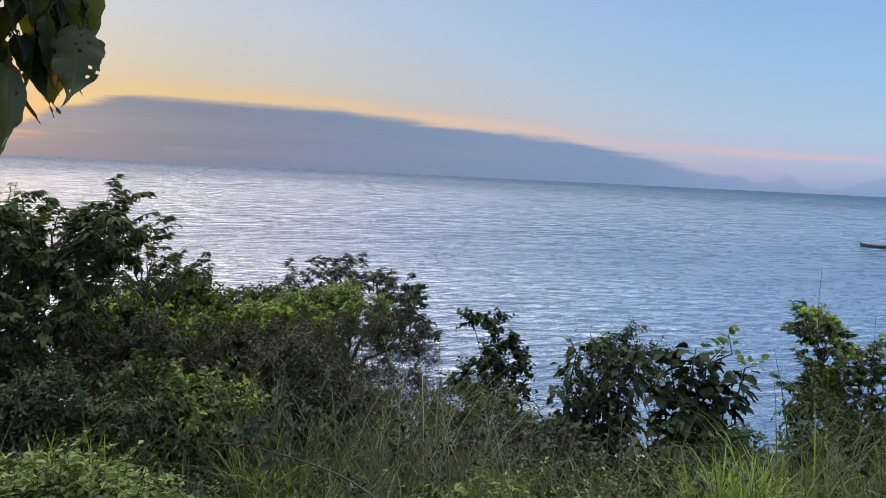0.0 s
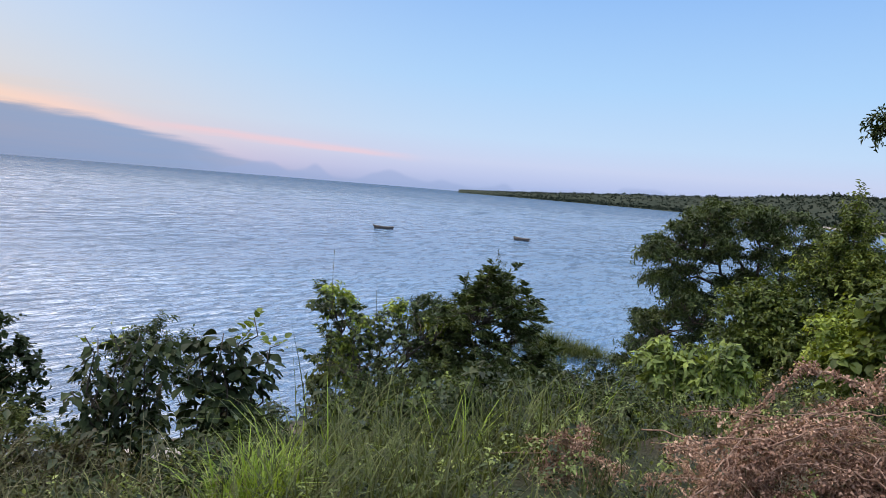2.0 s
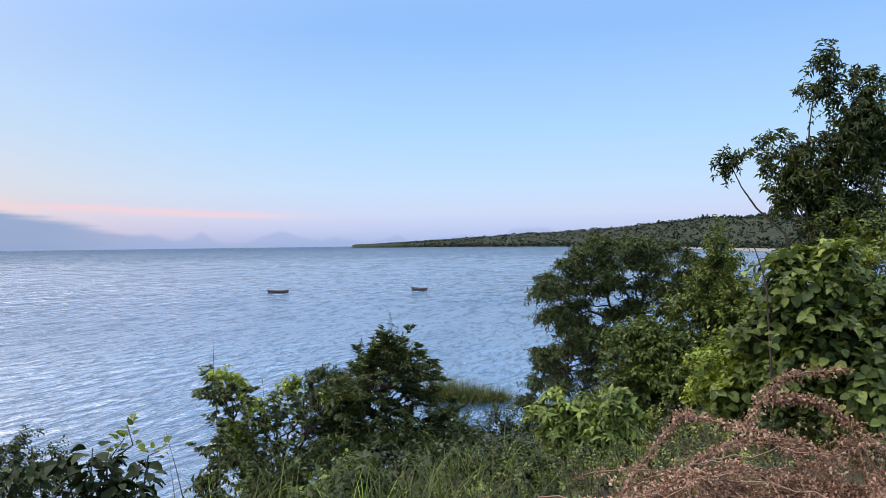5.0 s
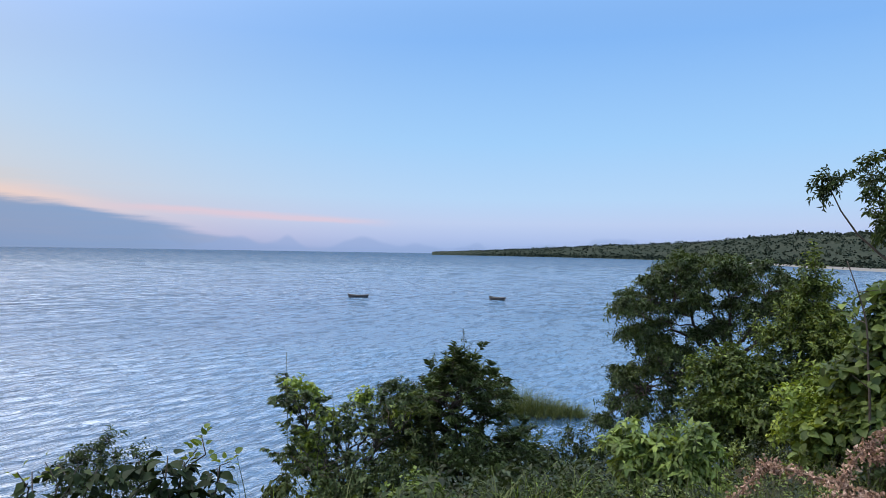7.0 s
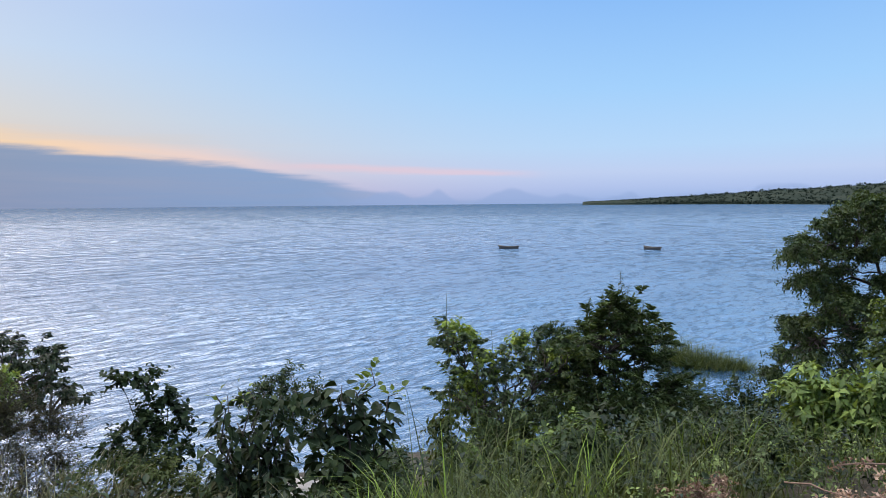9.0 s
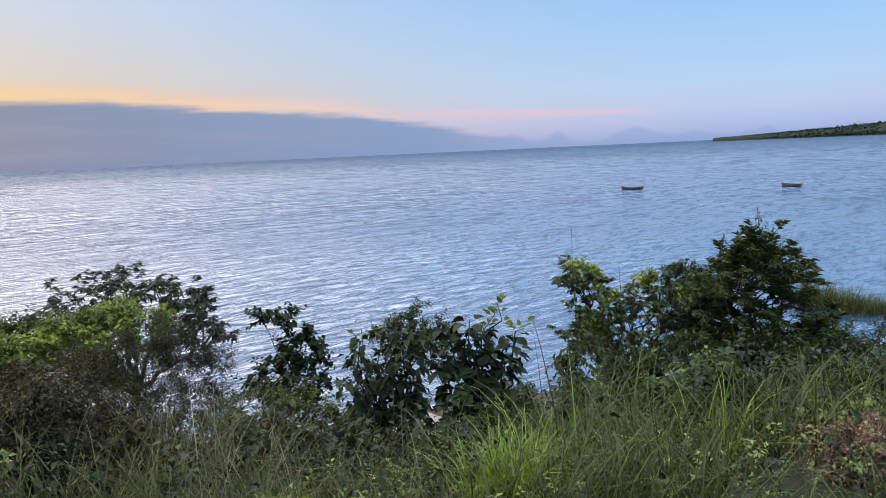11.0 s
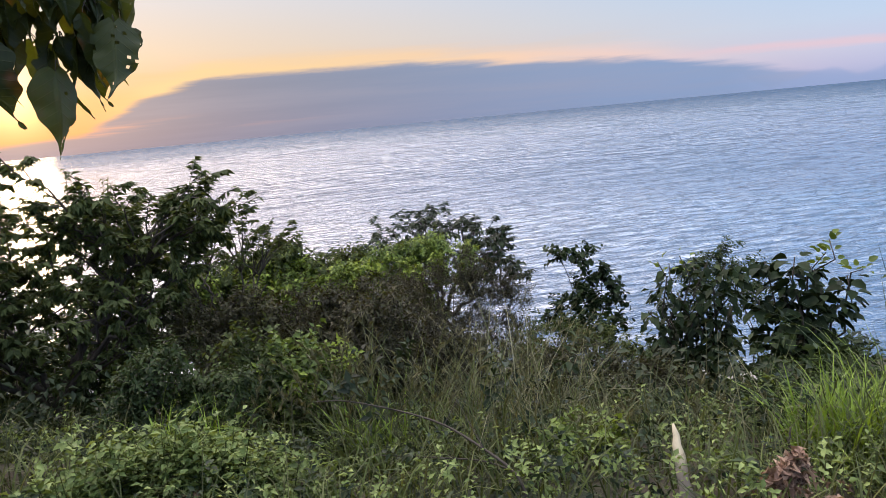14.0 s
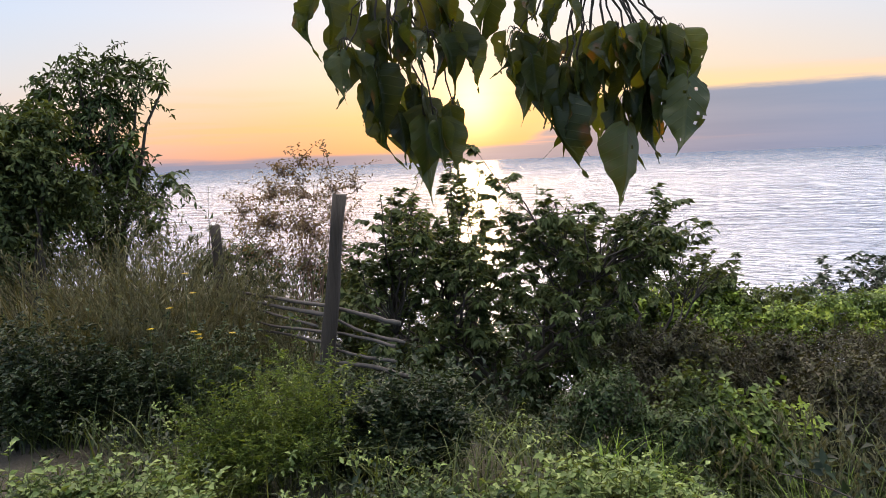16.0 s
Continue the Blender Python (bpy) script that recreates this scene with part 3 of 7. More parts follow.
def scatter(rng, n, x0, x1, y0, y1, keep=None):
    p = np.stack([rng.uniform(x0, x1, n), rng.uniform(y0, y1, n)], 1)
    if keep is not None:
        p = p[keep(p[:, 0], p[:, 1])]
    return np.concatenate([p, height(p[:, 0], p[:, 1])[:, None]], 1)


def tuft(name, label, place, reach, count, length, width, mat, seed, group="grass tufts", **how):
    rng = np.random.default_rng(seed)
    a, r = rng.random(count) * 6.283, reach * np.sqrt(rng.random(count))
    x, y = place[0] + r * np.cos(a), place[1] + r * np.sin(a)
    base = np.array([place[0], place[1], float(height(place[0], place[1]))])
    feet = np.stack([x, y, height(x, y) - 0.02], 1) - base
    v, f = blades(rng, feet, length, width, **how)
    me = mesh_of(name, v, [f], mat)
    ob = new(name, me)
    ob.location = base
    return tagged(ob, label, "grass", group)


# ---- the setting: bank, lake, far shore ----
def graded(marks):
    out = []
    for a, b, n in marks:
        out.extend(np.linspace(a, b, n, endpoint=False))
    return np.array(out + [marks[-1][1]])


def ground():
    gx = graded([(-400, -60, 12), (-60, -16, 22), (-16, 16, 110), (16, 40, 40), (40, 400, 14)])
    gy = graded([(-400, -30, 12), (-30, -4, 20), (-4, 14, 70), (14, 40, 40)])
    x, y = np.meshgrid(gx, gy)
    v = np.stack([x, y, height(x, y)], -1).reshape(-1, 3)
    i = np.arange(len(gy) - 1)[:, None] * len(gx) + np.arange(len(gx) - 1)[None]
    f = np.stack([i, i + 1, i + 1 + len(gx), i + len(gx)], -1).reshape(-1, 4)
    tagged(new("ground", mesh_of("ground", v, [f], SOIL)), "dark overgrown soil bank sloping down to the lake", "ground", kind="structure")


def waves(x, y, cell):
    """Wind waves running in to the shore; each fades where the mesh is too coarse for it."""
    rng = np.random.default_rng(8)
    z = np.zeros(x.shape)
    for k in range(52):
        lam = 0.55 * (2.4 / 0.55) ** rng.random()
        turn = rng.normal(0.42, 0.36)
        q = 2 * math.pi / lam
        kx, ky, ph = q * math.sin(turn), -q * math.cos(turn), rng.uniform(0, 6.283)
        amp = 0.0052 * lam * rng.uniform(0.6, 1.3)
        bunch = 0.55 + 0.45 * np.sin(x * 0.11 * rng.uniform(0.4, 1.4) + y * 0.07 * rng.uniform(0.4, 1.4) + ph * 3)
        crest = np.sin(kx * x + ky * y + ph + 0.5 * np.sin(x * 0.35 / lam + ph))
        z += amp * bunch * (crest + 0.25 * crest ** 2) * np.clip((lam / cell - 2.0) / 2.0, 0, 1)
    return z


def water():
    r = np.concatenate([16.5 * np.exp(np.arange(0, 1.32, 0.006)), 62 * np.exp(np.arange(0, 1.85, 0.011)), np.geomspace(420, 4800, 14)])
    a = np.radians(np.linspace(80, -86, 370))
    rr, aa = np.meshgrid(r, a, indexing="ij")
    x, y = -rr * np.sin(aa), rr * np.cos(aa)
    z = WATER + np.where(rr < 380, waves(x, y, rr * np.where(rr < 62, 0.006, 0.011)), 0.0)
    v = np.stack([x, y, z], -1).reshape(-1, 3)
    n = len(a)
    i = np.arange(len(r) - 1)[:, None] * n + np.arange(n - 1)[None]
    f = np.stack([i, i + n, i + n + 1, i + 1], -1).reshape(-1, 4)
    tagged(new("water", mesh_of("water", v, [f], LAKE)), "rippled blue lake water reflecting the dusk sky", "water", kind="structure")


COAST = ([-100, -80, -75, -70, -66, -63, -58, -52, -45, -41, -37.6], [300, 420, 480, 560, 670, 860, 1200, 1560, 1880, 1980, 2040])


def far_height(az, d):
    """Height of the far land at a bearing and distance."""
    coast = np.interp(az, *COAST)
    top = np.interp(az, [-100, -75, -65, -55, -46, -42, -38.6, -37.5], [1.9, 1.75, 1.5, 0.84, 0.33, 0.18, 0.07, 0.01])
    u = np.clip((d - coast) / 900, 0, 1)
    rise = (u * u * (3 - 2 * u)) ** 0.8
    bumps = 1 + 0.05 * np.sin(az * 0.37 + 1) + 0.02 * np.sin(az * 1.13 + 2 + d * 0.003) + 0.012 * np.sin(az * 2.9 + d * 0.011)
    return WATER - 0.4 + np.clip((d - coast) / 40, 0, 1) * 2.5 + rise * (7 + np.tan(np.radians(top)) * (coast + 900)) * bumps


def headland():
    az = np.linspace(-100, -37.6, 130)
    s = np.concatenate([np.linspace(-30, 60, 6), np.linspace(100, 1000, 16), [1400, 2000]])
    a, k = np.meshgrid(az, s)
    d = np.interp(a, *COAST) + k
    v = np.stack([-np.sin(np.radians(a)) * d, np.cos(np.radians(a)) * d, far_height(a, d)], -1).reshape(-1, 3)
    i = np.arange(len(s) - 1)[:, None] * len(az) + np.arange(len(az) - 1)[None]
    f = np.stack([i, i + len(az), i + 1 + len(az), i + 1], -1).reshape(-1, 4)
    tagged(new("headland", mesh_of("headland", v, [f], HILL)), "low green hills of the far lake shore", "hill", kind="structure")
    # a pale strip of beach in the bay
    a = np.linspace(-76, -61.5, 50)
    d = np.interp(a, *COAST)
    rows = [np.stack([-np.sin(np.radians(a)) * (d + o), np.cos(np.radians(a)) * (d + o), np.full(len(a), z)], -1) for o, z in ((-10, WATER - 0.1), (-4, WATER + 0.7), (6, WATER + 1.9))]
    v = np.concatenate(rows)
    i = np.arange(2)[:, None] * 50 + np.arange(49)[None]
    f = np.stack([i, i + 50, i + 51, i + 1], -1).reshape(-1, 4)
    tagged(new("beach", mesh_of("beach", v, [f], SAND)), "pale sand strip along the far bay", "beach", kind="structure")


def far_woods():
    """Trees on the far shore and hills, as clumps of rough leaf masses."""
    rng = np.random.default_rng(5)
    n = 6500
    a = -100 + 62.2 * rng.random(n) ** 0.75
    k = np.where(rng.random(n) < 0.4, rng.uniform(6, 70, n), rng.uniform(20, 1050, n))
    k = np.where(rng.random(n) < 0.12, rng.uniform(840, 940, n), k)
    d = np.interp(a, *COAST) + k
    tall = rng.uniform(2.0, 4.6, n) * np.where(rng.random(n) < 0.15, 1.5, 1.0)
    tall = tall * np.clip((-37.6 - a) / 6, 0.3, 1) * np.clip(d / 1100, 0.45, 1)
    c = np.stack([-np.sin(np.radians(a)) * d, np.cos(np.radians(a)) * d, far_height(a, d) + tall * 0.3], 1)
    per = 6
    u = unit(rng.normal(size=(n, per, 3)))
    at = (c[:, None] + u * tall[:, None, None] * np.array([0.8, 0.8, 0.55])).reshape(-1, 3)
    size = np.repeat(tall, per) * rng.uniform(0.7, 1.2, n * per)
    v, f = leaves("thin", at, rng.normal(size=(n * per, 3)), rng.normal(size=(n * per, 3)) + [0, 0, 0.7], size, size)
    tagged(new("far_woods", mesh_of("far_woods", v, [f], FAR_TREE)), "dark green trees dotted over the far shore", "trees", kind="stuff")


ground()
water()
headland()
far_woods()


# ---- shrubs and trees, each with its own foot on the bank ----
UP = dict(up=0.9, droop=0.1)

def spray_tree(name, label, foot, fork_up, tips, deep, layers, leaf, width, per, mat, seed, trunk, droop=0.6, shape="oval", category="tree"):
    """A small tree: a forked trunk, limbs that fan out, and arching branches with leaves hanging along their outer half.
    tips: how far each branch end lies across from the foot, and its height."""
    rng = np.random.default_rng(seed)
    base = np.array([foot[0], foot[1], float(height(*foot))])
    ob = thing(name, base, label, category)
    ahead = unit(np.array([base[0], base[1], 0.0]))
    across = np.array([ahead[1], -ahead[0], 0.0])
    fork = base + [0, 0, fork_up]
    v, f = tubes([bend(base - [0, 0, 0.15], fork, 7, 0, rng, 0.02)], [np.linspace(1.1, 0.8, 7) * trunk], 9)
    part("trunk", mesh_of("trunk", v - base, f, BARK), ob)
    ends = np.array([base * [1, 1, 0] + across * (a + rng.normal(0, 0.05)) + ahead * (rng.normal(0, 0.25) + deep * (k - (layers - 1) / 2)) + [0, 0, u + rng.normal(0, 0.04) - 0.12 * k]
                     for a, u in tips for k in range(layers)])
    mains = []
    for g in ends[rng.permutation(len(ends))[:9]]:
        mains.append(bend(fork - [0, 0, 0.06], fork + (g - fork) * 0.72, 10, -0.07 * np.linalg.norm(g - fork), rng, 0.02))
        v, f = tubes([mains[-1]], [np.linspace(0.6, 0.16, 10) * trunk], 6)
        part("limb", mesh_of("limb", v - base, f, BARK), ob)
    joints = np.concatenate([m[2:] for m in mains])
    lines = []
    for end in ends:
        reach = np.linalg.norm(joints - end, axis=1) + 1.2 * np.maximum(0, joints[:, 2] - end[2] + 0.25)
        start = joints[np.argmin(reach)]
        lines.append(bend(start, end, 9, -0.07 * np.linalg.norm(end - start), rng, 0.02))
    lines = np.array(lines)
    v, f = tubes(lines, np.repeat(np.linspace(0.2, 0.05, 9)[None] * trunk, len(lines), 0), 5)
    tagged(part("branchwork", mesh_of("branchwork", v - base, f, BARK), ob), kind="stuff")
    # short side twigs, then leaves along branch ends and twigs
    s = rng.uniform(0.45, 0.95, (len(lines), 3))
    k = np.minimum((s * 8).astype(int), 7)
    start = lines[np.arange(len(lines))[:, None], k].reshape(-1, 3)
    way = np.repeat(lines[:, -1] - lines[:, -3], 3, 0)
    way = unit(unit(way) + rng.normal(0, 0.65, way.shape)) * leaf * rng.uniform(1.6, 3.6, (len(way), 1))
    t9 = np.linspace(0, 1, 9)[None, :, None]
    side = start[:, None] + way[:, None] * t9 - np.array([0, 0, 0.25]) * leaf * t9 ** 2
    v, f = tubes(side, np.repeat(np.linspace(0.07, 0.03, 9)[None] * trunk, len(side), 0), 3)
    tagged(part("twigwork", mesh_of("twigwork", v - base, f, BARK), ob), kind="stuff")
    runs = np.concatenate([lines[:, 4:], side[:, 4:]])
    n = len(runs)
    s = rng.uniform(0, 1, (n, per)) ** 0.8 * 3.99
    k = s.astype(int)
    w = (s - k)[:, :, None]
    r = np.arange(n)[:, None]
    at = runs[r, k] * (1 - w) + runs[r, k + 1] * w
    along = unit(runs[:, -1] - runs[:, 0])[:, None]
    ang = rng.random((n, per)) * 6.283
    d = np.stack([np.cos(ang), np.sin(ang), np.zeros((n, per))], -1) + along * 0.7
    d[:, :, 2] -= droop * rng.uniform(0.3, 1.5, (n, per))
    size = leaf * rng.uniform(0.55, 1.2, n * per)
    v, f = leaves(shape, at.reshape(-1, 3), d.reshape(-1, 3), rng.normal(0, 0.4, (n * per, 3)) + [0, 0, 1.0], size, size * width)
    part("crown", mesh_of("crown", v - base, [f], mat), ob)
    return ob


# the spreading tree low on the shore
def umbrella_tree(base, clumps_at, label, seed):
    """A spreading tree: a short leaning trunk, limbs that fan out, and flat layered clumps of fine leaves with gaps between them.
    clumps_at: how far each clump lies across and above the fork, in metres."""
    rng = np.random.default_rng(seed)
    base = np.array([base[0], base[1], float(height(*base))])
    ob = thing("shore_tree", base, label, "tree")
    ahead = unit(np.array([base[0], base[1], 0.0]))
    across = np.array([ahead[1], -ahead[0], 0.0])
    fork = base + [0, 0, 4.6]
    stem = bend(base - [0, 0, 0.3], fork, 8, 0, rng, 0.02)
    v, f = tubes([stem], [np.linspace(0.26, 0.17, 8)], 10)
    part("trunk", mesh_of("trunk", v - base, f, BARK), ob)
    tips = []
    for a, u in clumps_at:
        for k in range(3):
            deep = (-1.6, 0.0, 1.6)[k] + rng.normal(0, 0.5)
            tips.append(fork + across * (a - 0.1 + rng.normal(0, 0.12)) + ahead * deep + [0, 0, u + 0.4 + rng.normal(0, 0.1) - 0.05 * abs(deep)])
    tips = np.array(tips)
    goals = [(-3.1, 0.5, 1.1), (-2.5, -0.4, 2.2), (-1.4, 0.6, 2.8), (-0.2, -0.5, 3.0), (1.1, 0.4, 2.4), (2.0, -0.3, 1.6), (-2.6, 0.2, -0.4), (-3.2, -0.3, -1.2)]
    mains = []
    for a, d, u in goals:
        line = bend(fork - [0, 0, 0.15], fork + across * a + ahead * d + [0, 0, u], 12, -0.1 * abs(a), rng, 0.02)
        mains.append(line)
        v, f = tubes([line], [np.linspace(0.1, 0.03, 12)], 7)
        part("limb", mesh_of("limb", v - base, f, BARK), ob)
    joints = np.concatenate([m[3:] for m in mains])
    lines = []
    for tip in tips:
        reach = np.linalg.norm(joints - tip, axis=1) + 0.8 * np.maximum(0, joints[:, 2] - tip[2] + 0.2)
        lines.append(bend(joints[np.argmin(reach)], tip, 7, -0.08, rng, 0.04))
    v, f = tubes(lines, np.repeat(np.linspace(0.035, 0.01, 7)[None], len(lines), 0), 5)
    tagged(part("branchwork", mesh_of("branchwork", v - base, f, BARK), ob), kind="stuff")
    lobes = np.concatenate([tips, rng.uniform(0.36, 0.62, (len(tips), 1))], 1)
    v, f, twigs = sprigs(rng, lobes, 4600, 0.46, 12, 0.165, 0.42, "thin", up=0.3, droop=0.3, inner=0.15, flat=0.46, jitter=0.4, lumpy=False)
    part("crown", mesh_of("crown", v - base, [f], LEAF_DARK), ob)
    v, f = tubes(twigs[::3], np.repeat([[0.008, 0.006, 0.003]], len(twigs[::3]), 0), 3)
    tagged(part("twigwork", mesh_of("twigwork", v - base, f, BARK), ob), kind="stuff")


umbrella_tree((25.95, 14.2), [(-3.55, 2.0), (-3.0, 2.6), (-2.3, 3.05), (-1.5, 3.3), (-1.9, 3.55), (-0.7, 3.3), (0.2, 3.4), (1.0, 3.2), (1.8, 2.85), (2.3, 2.4),
                             (-3.7, 1.45), (-3.0, 1.65), (-2.4, 2.2), (-1.4, 2.45), (-0.4, 2.55), (0.6, 2.45), (1.6, 2.1),
                             (-3.5, 0.55), (-2.7, 0.95), (-1.8, 1.45), (1.8, 1.5), (0.9, 1.6),
                             (-1.0, 1.9), (0.1, 1.7), (-0.4, 0.9), (0.8, 0.7), (-1.3, 0.6), (-1.6, 2.9), (0.0, 3.0), (-3.1, 0.1), (-2.3, 0.2), (-4.2, -1.2), (-3.6, -1.2), (-2.7, -0.75), (-2.0, -0.4), (-3.2, -2.0), (-4.3, -2.2), (-4.7, -3.0), (-3.6, -2.9), (-2.0, -1.5), (-1.3, -1.1), (-1.0, -2.0), (-2.2, -2.6), (2.4, 1.6), (2.6, 0.8)],
              "large dark spreading tree rooted on the lake shore", 11)


# the middle thicket with its leafy spire
spire_bush = spray_tree("spire_bush", "tall leafy bush with a pointed top", (7.0, 7.5), 1.2,
           [(-0.24, 0.72), (-0.12, 0.62), (-0.46, 0.46), (0.09, 0.44), (-0.66, 0.38), (0.27, 0.26), (-0.78, 0.10), (-0.90, -0.15), (-0.55, 0.11), (-0.22, 0.35), (0.04, 0.09), (0.35, -0.08), (0.63, -0.31), (-0.98, -0.36), (-0.65, -0.23), (-0.31, -0.12), (-0.02, -0.25), (0.44, -0.41), (0.73, -0.59), (-0.85, -0.58), (-0.46, -0.51), (-0.06, -0.58), (0.34, -0.76), (0.73, -0.88), (-0.73, -0.86), (-0.27, -0.89), (0.13, -0.98)],
           0.35, 6, 0.1, 0.26, 32, LEAF_DARK, 12, 0.045, -0.15, "thin", "bush")
spray_tree("creeper_bush", "dense green bush hung with creeper leaves", (5.35, 8.5), 1.4,
           [(-0.90, 0.15), (-0.68, 0.12), (-0.47, 0.05), (-0.29, -0.10), (-0.61, -0.34), (-0.14, -0.29), (0.16, -0.14), (0.35, -0.18), (0.62, -0.02), (0.89, 0.02), (1.04, -0.02), (-0.67, -0.58), (-0.41, -0.66), (-0.10, -0.57), (0.18, -0.47), (0.49, -0.41), (-0.82, -0.76), (-0.49, -0.90), (-0.17, -0.94), (0.14, -0.84), (0.42, -0.74), (0.73, -0.50), (0.92, -0.36), (-0.26, -1.18), (0.11, -1.17), (0.43, -1.07), (0.75, -0.93), (1.12, -0.78)],
           0.4, 4, 0.085, 0.5, 24, LEAF_DARK, 13, 0.045, 0.5, "oval", "bush")
# lit leaves at the bush's edge, their light put into the yellow-green colour
plant("creeper", "yellow-green leaves over a bush, light put into their colour", "creeper",
      [(4.86, 8.53, -0.66, 0.11), (4.93, 8.40, -0.95, 0.14), (5.08, 8.48, -0.35, 0.08), (4.70, 8.77, 0.04, 0.07), (4.93, 8.64, -0.01, 0.10), (5.56, 8.24, -0.13, 0.10), (6.04, 7.86, -0.32, 0.10), (5.39, 8.02, -1.24, 0.16), (4.99, 8.24, -1.32, 0.16)],
      LEAF_LIGHT, 240, leaf=0.11, width=0.6, length=0.3, per=7, seed=113, trunk=0.008, droop=0.5, limbs=False)
plant("feathery_sapling", "slender sapling with drooping compound leaves", "sapling",
      [(6.41, 8.60, -0.13, 0.21), (6.32, 8.60, -0.45, 0.24), (6.62, 8.45, -0.14, 0.10), (6.20, 8.75, -0.12, 0.10), (6.42, 8.42, -0.81, 0.29)],
      LEAF_DARK, 300, leaf=0.075, width=0.32, length=0.36, per=14, seed=14, trunk=0.02, droop=0.6, shape="thin")
plant("low_bush", "low bush with broad yellow-green leaves", "bush",
      [(4.79, 5.97, -0.70, 0.22), (4.63, 6.06, -0.79, 0.19), (4.91, 5.87, -0.72, 0.17), (4.29, 6.25, -0.91, 0.17), (4.39, 6.13, -1.02, 0.19), (3.79, 6.52, -0.96, 0.15)],
      LEAF_MID, 260, leaf=0.09, width=0.7, length=0.25, per=7, seed=15, trunk=0.02)
plant("low_bush", "dark low bush at the foot of the thicket", "bush",
      [(8.81, 7.88, -1.45, 0.39), (9.14, 7.48, -1.49, 0.39), (9.46, 7.09, -1.49, 0.39), (8.89, 7.60, -1.87, 0.49), (9.39, 6.94, -1.96, 0.49), (9.73, 6.41, -2.05, 0.44), (8.40, 8.18, -1.75, 0.39)],
      LEAF_DARK, 700, leaf=0.10, width=0.55, length=0.3, per=9, seed=16, trunk=0.03)
plant("low_bush", "leafy dark bush filling the foot of the thicket", "bush",
      [(5.96, 7.02, -0.91, 0.38), (6.40, 6.61, -0.95, 0.42), (6.70, 6.28, -1.06, 0.38), (5.59, 7.25, -1.07, 0.38), (5.22, 7.48, -1.15, 0.38), (4.85, 7.72, -1.15, 0.33), (6.94, 6.00, -1.10, 0.33), (6.30, 6.59, -1.23, 0.38), (5.79, 7.02, -1.26, 0.33), (7.18, 5.73, -1.06, 0.30), (5.97, 6.75, -1.52, 0.38), (5.51, 7.11, -1.54, 0.38), (6.52, 6.27, -1.47, 0.38), (5.14, 7.34, -1.62, 0.33)],
      LEAF_DARK, 1700, leaf=0.075, width=0.55, length=0.27, per=9, seed=18, trunk=0.025)
plant("low_bush", "dark low bush with drooping leaves in the grass", "bush",
      [(3.42, 4.32, -0.18, 0.17), (3.56, 4.18, -0.25, 0.17), (3.35, 4.28, -0.38, 0.17), (3.19, 4.45, -0.26, 0.14), (3.68, 4.16, -0.09, 0.12), (3.55, 4.28, -0.05, 0.12), (3.22, 4.32, -0.50, 0.16), (3.57, 4.06, -0.49, 0.16)],
      LEAF_DARK, 420, leaf=0.085, width=0.6, length=0.24, per=8, seed=19, trunk=0.015)
plant("low_bush", "low leafy bush behind the dry twigs", "bush",
      [(4.55, 3.56, -0.16, 0.16), (4.68, 3.38, -0.20, 0.17), (4.45, 3.72, -0.09, 0.14), (4.59, 3.41, -0.35, 0.17), (4.76, 3.24, -0.24, 0.17), (4.59, 3.61, 0.01, 0.13), (4.75, 3.39, -0.01, 0.13), (4.36, 3.83, -0.06, 0.11)],
      LEAF_DARK, 420, leaf=0.07, width=0.55, length=0.24, per=8, seed=20, trunk=0.015)
plant("low_bush", "green low bush on the bank's edge", "bush",
      [(1.76, 4.88, -0.46, 0.13), (1.97, 4.83, -0.42, 0.13), (1.59, 4.90, -0.53, 0.12), (2.16, 4.75, -0.42, 0.15), (2.32, 4.63, -0.53, 0.16), (2.08, 4.69, -0.61, 0.15), (1.80, 4.76, -0.69, 0.13)],
      LEAF_DARK, 380, leaf=0.07, width=0.5, length=0.24, per=8, seed=26, trunk=0.015)
plant("low_bush", "dark tangled low bush in the weeds", "bush",
      [(0.35, 5.59, -0.47, 0.16), (0.62, 5.54, -0.55, 0.16), (0.89, 5.49, -0.62, 0.16), (1.17, 5.46, -0.60, 0.16), (1.34, 5.38, -0.69, 0.16), (0.16, 5.56, -0.53, 0.14), (0.50, 5.47, -0.74, 0.16), (0.95, 5.39, -0.83, 0.16)],
      LEAF_BROWN, 480, leaf=0.06, width=0.45, length=0.26, per=9, seed=27, trunk=0.015, twigs=0.7)
plant("low_bush", "dull green low bush in the open weeds", "bush",
      [(-1.82, 4.60, -0.04, 0.17), (-1.59, 4.64, -0.21, 0.17), (-1.33, 4.73, -0.22, 0.14), (-1.88, 4.48, -0.28, 0.17), (-1.53, 4.55, -0.46, 0.17), (-1.15, 4.66, -0.50, 0.14), (-1.93, 4.61, 0.12, 0.13)],
      LEAF_OLIVE, 420, leaf=0.065, width=0.55, length=0.24, per=8, seed=28, trunk=0.015,
      extra=(LEAF_LIGHT, [(-1.58, 4.52, -0.20, 0.08), (-1.78, 4.50, -0.04, 0.07), (-1.70, 4.44, -0.25, 0.07), (-1.26, 4.73, 0.05, 0.06), (-1.23, 4.71, -0.03, 0.04)], 30, 0.075, "a few fresh yellow-green leaves"))
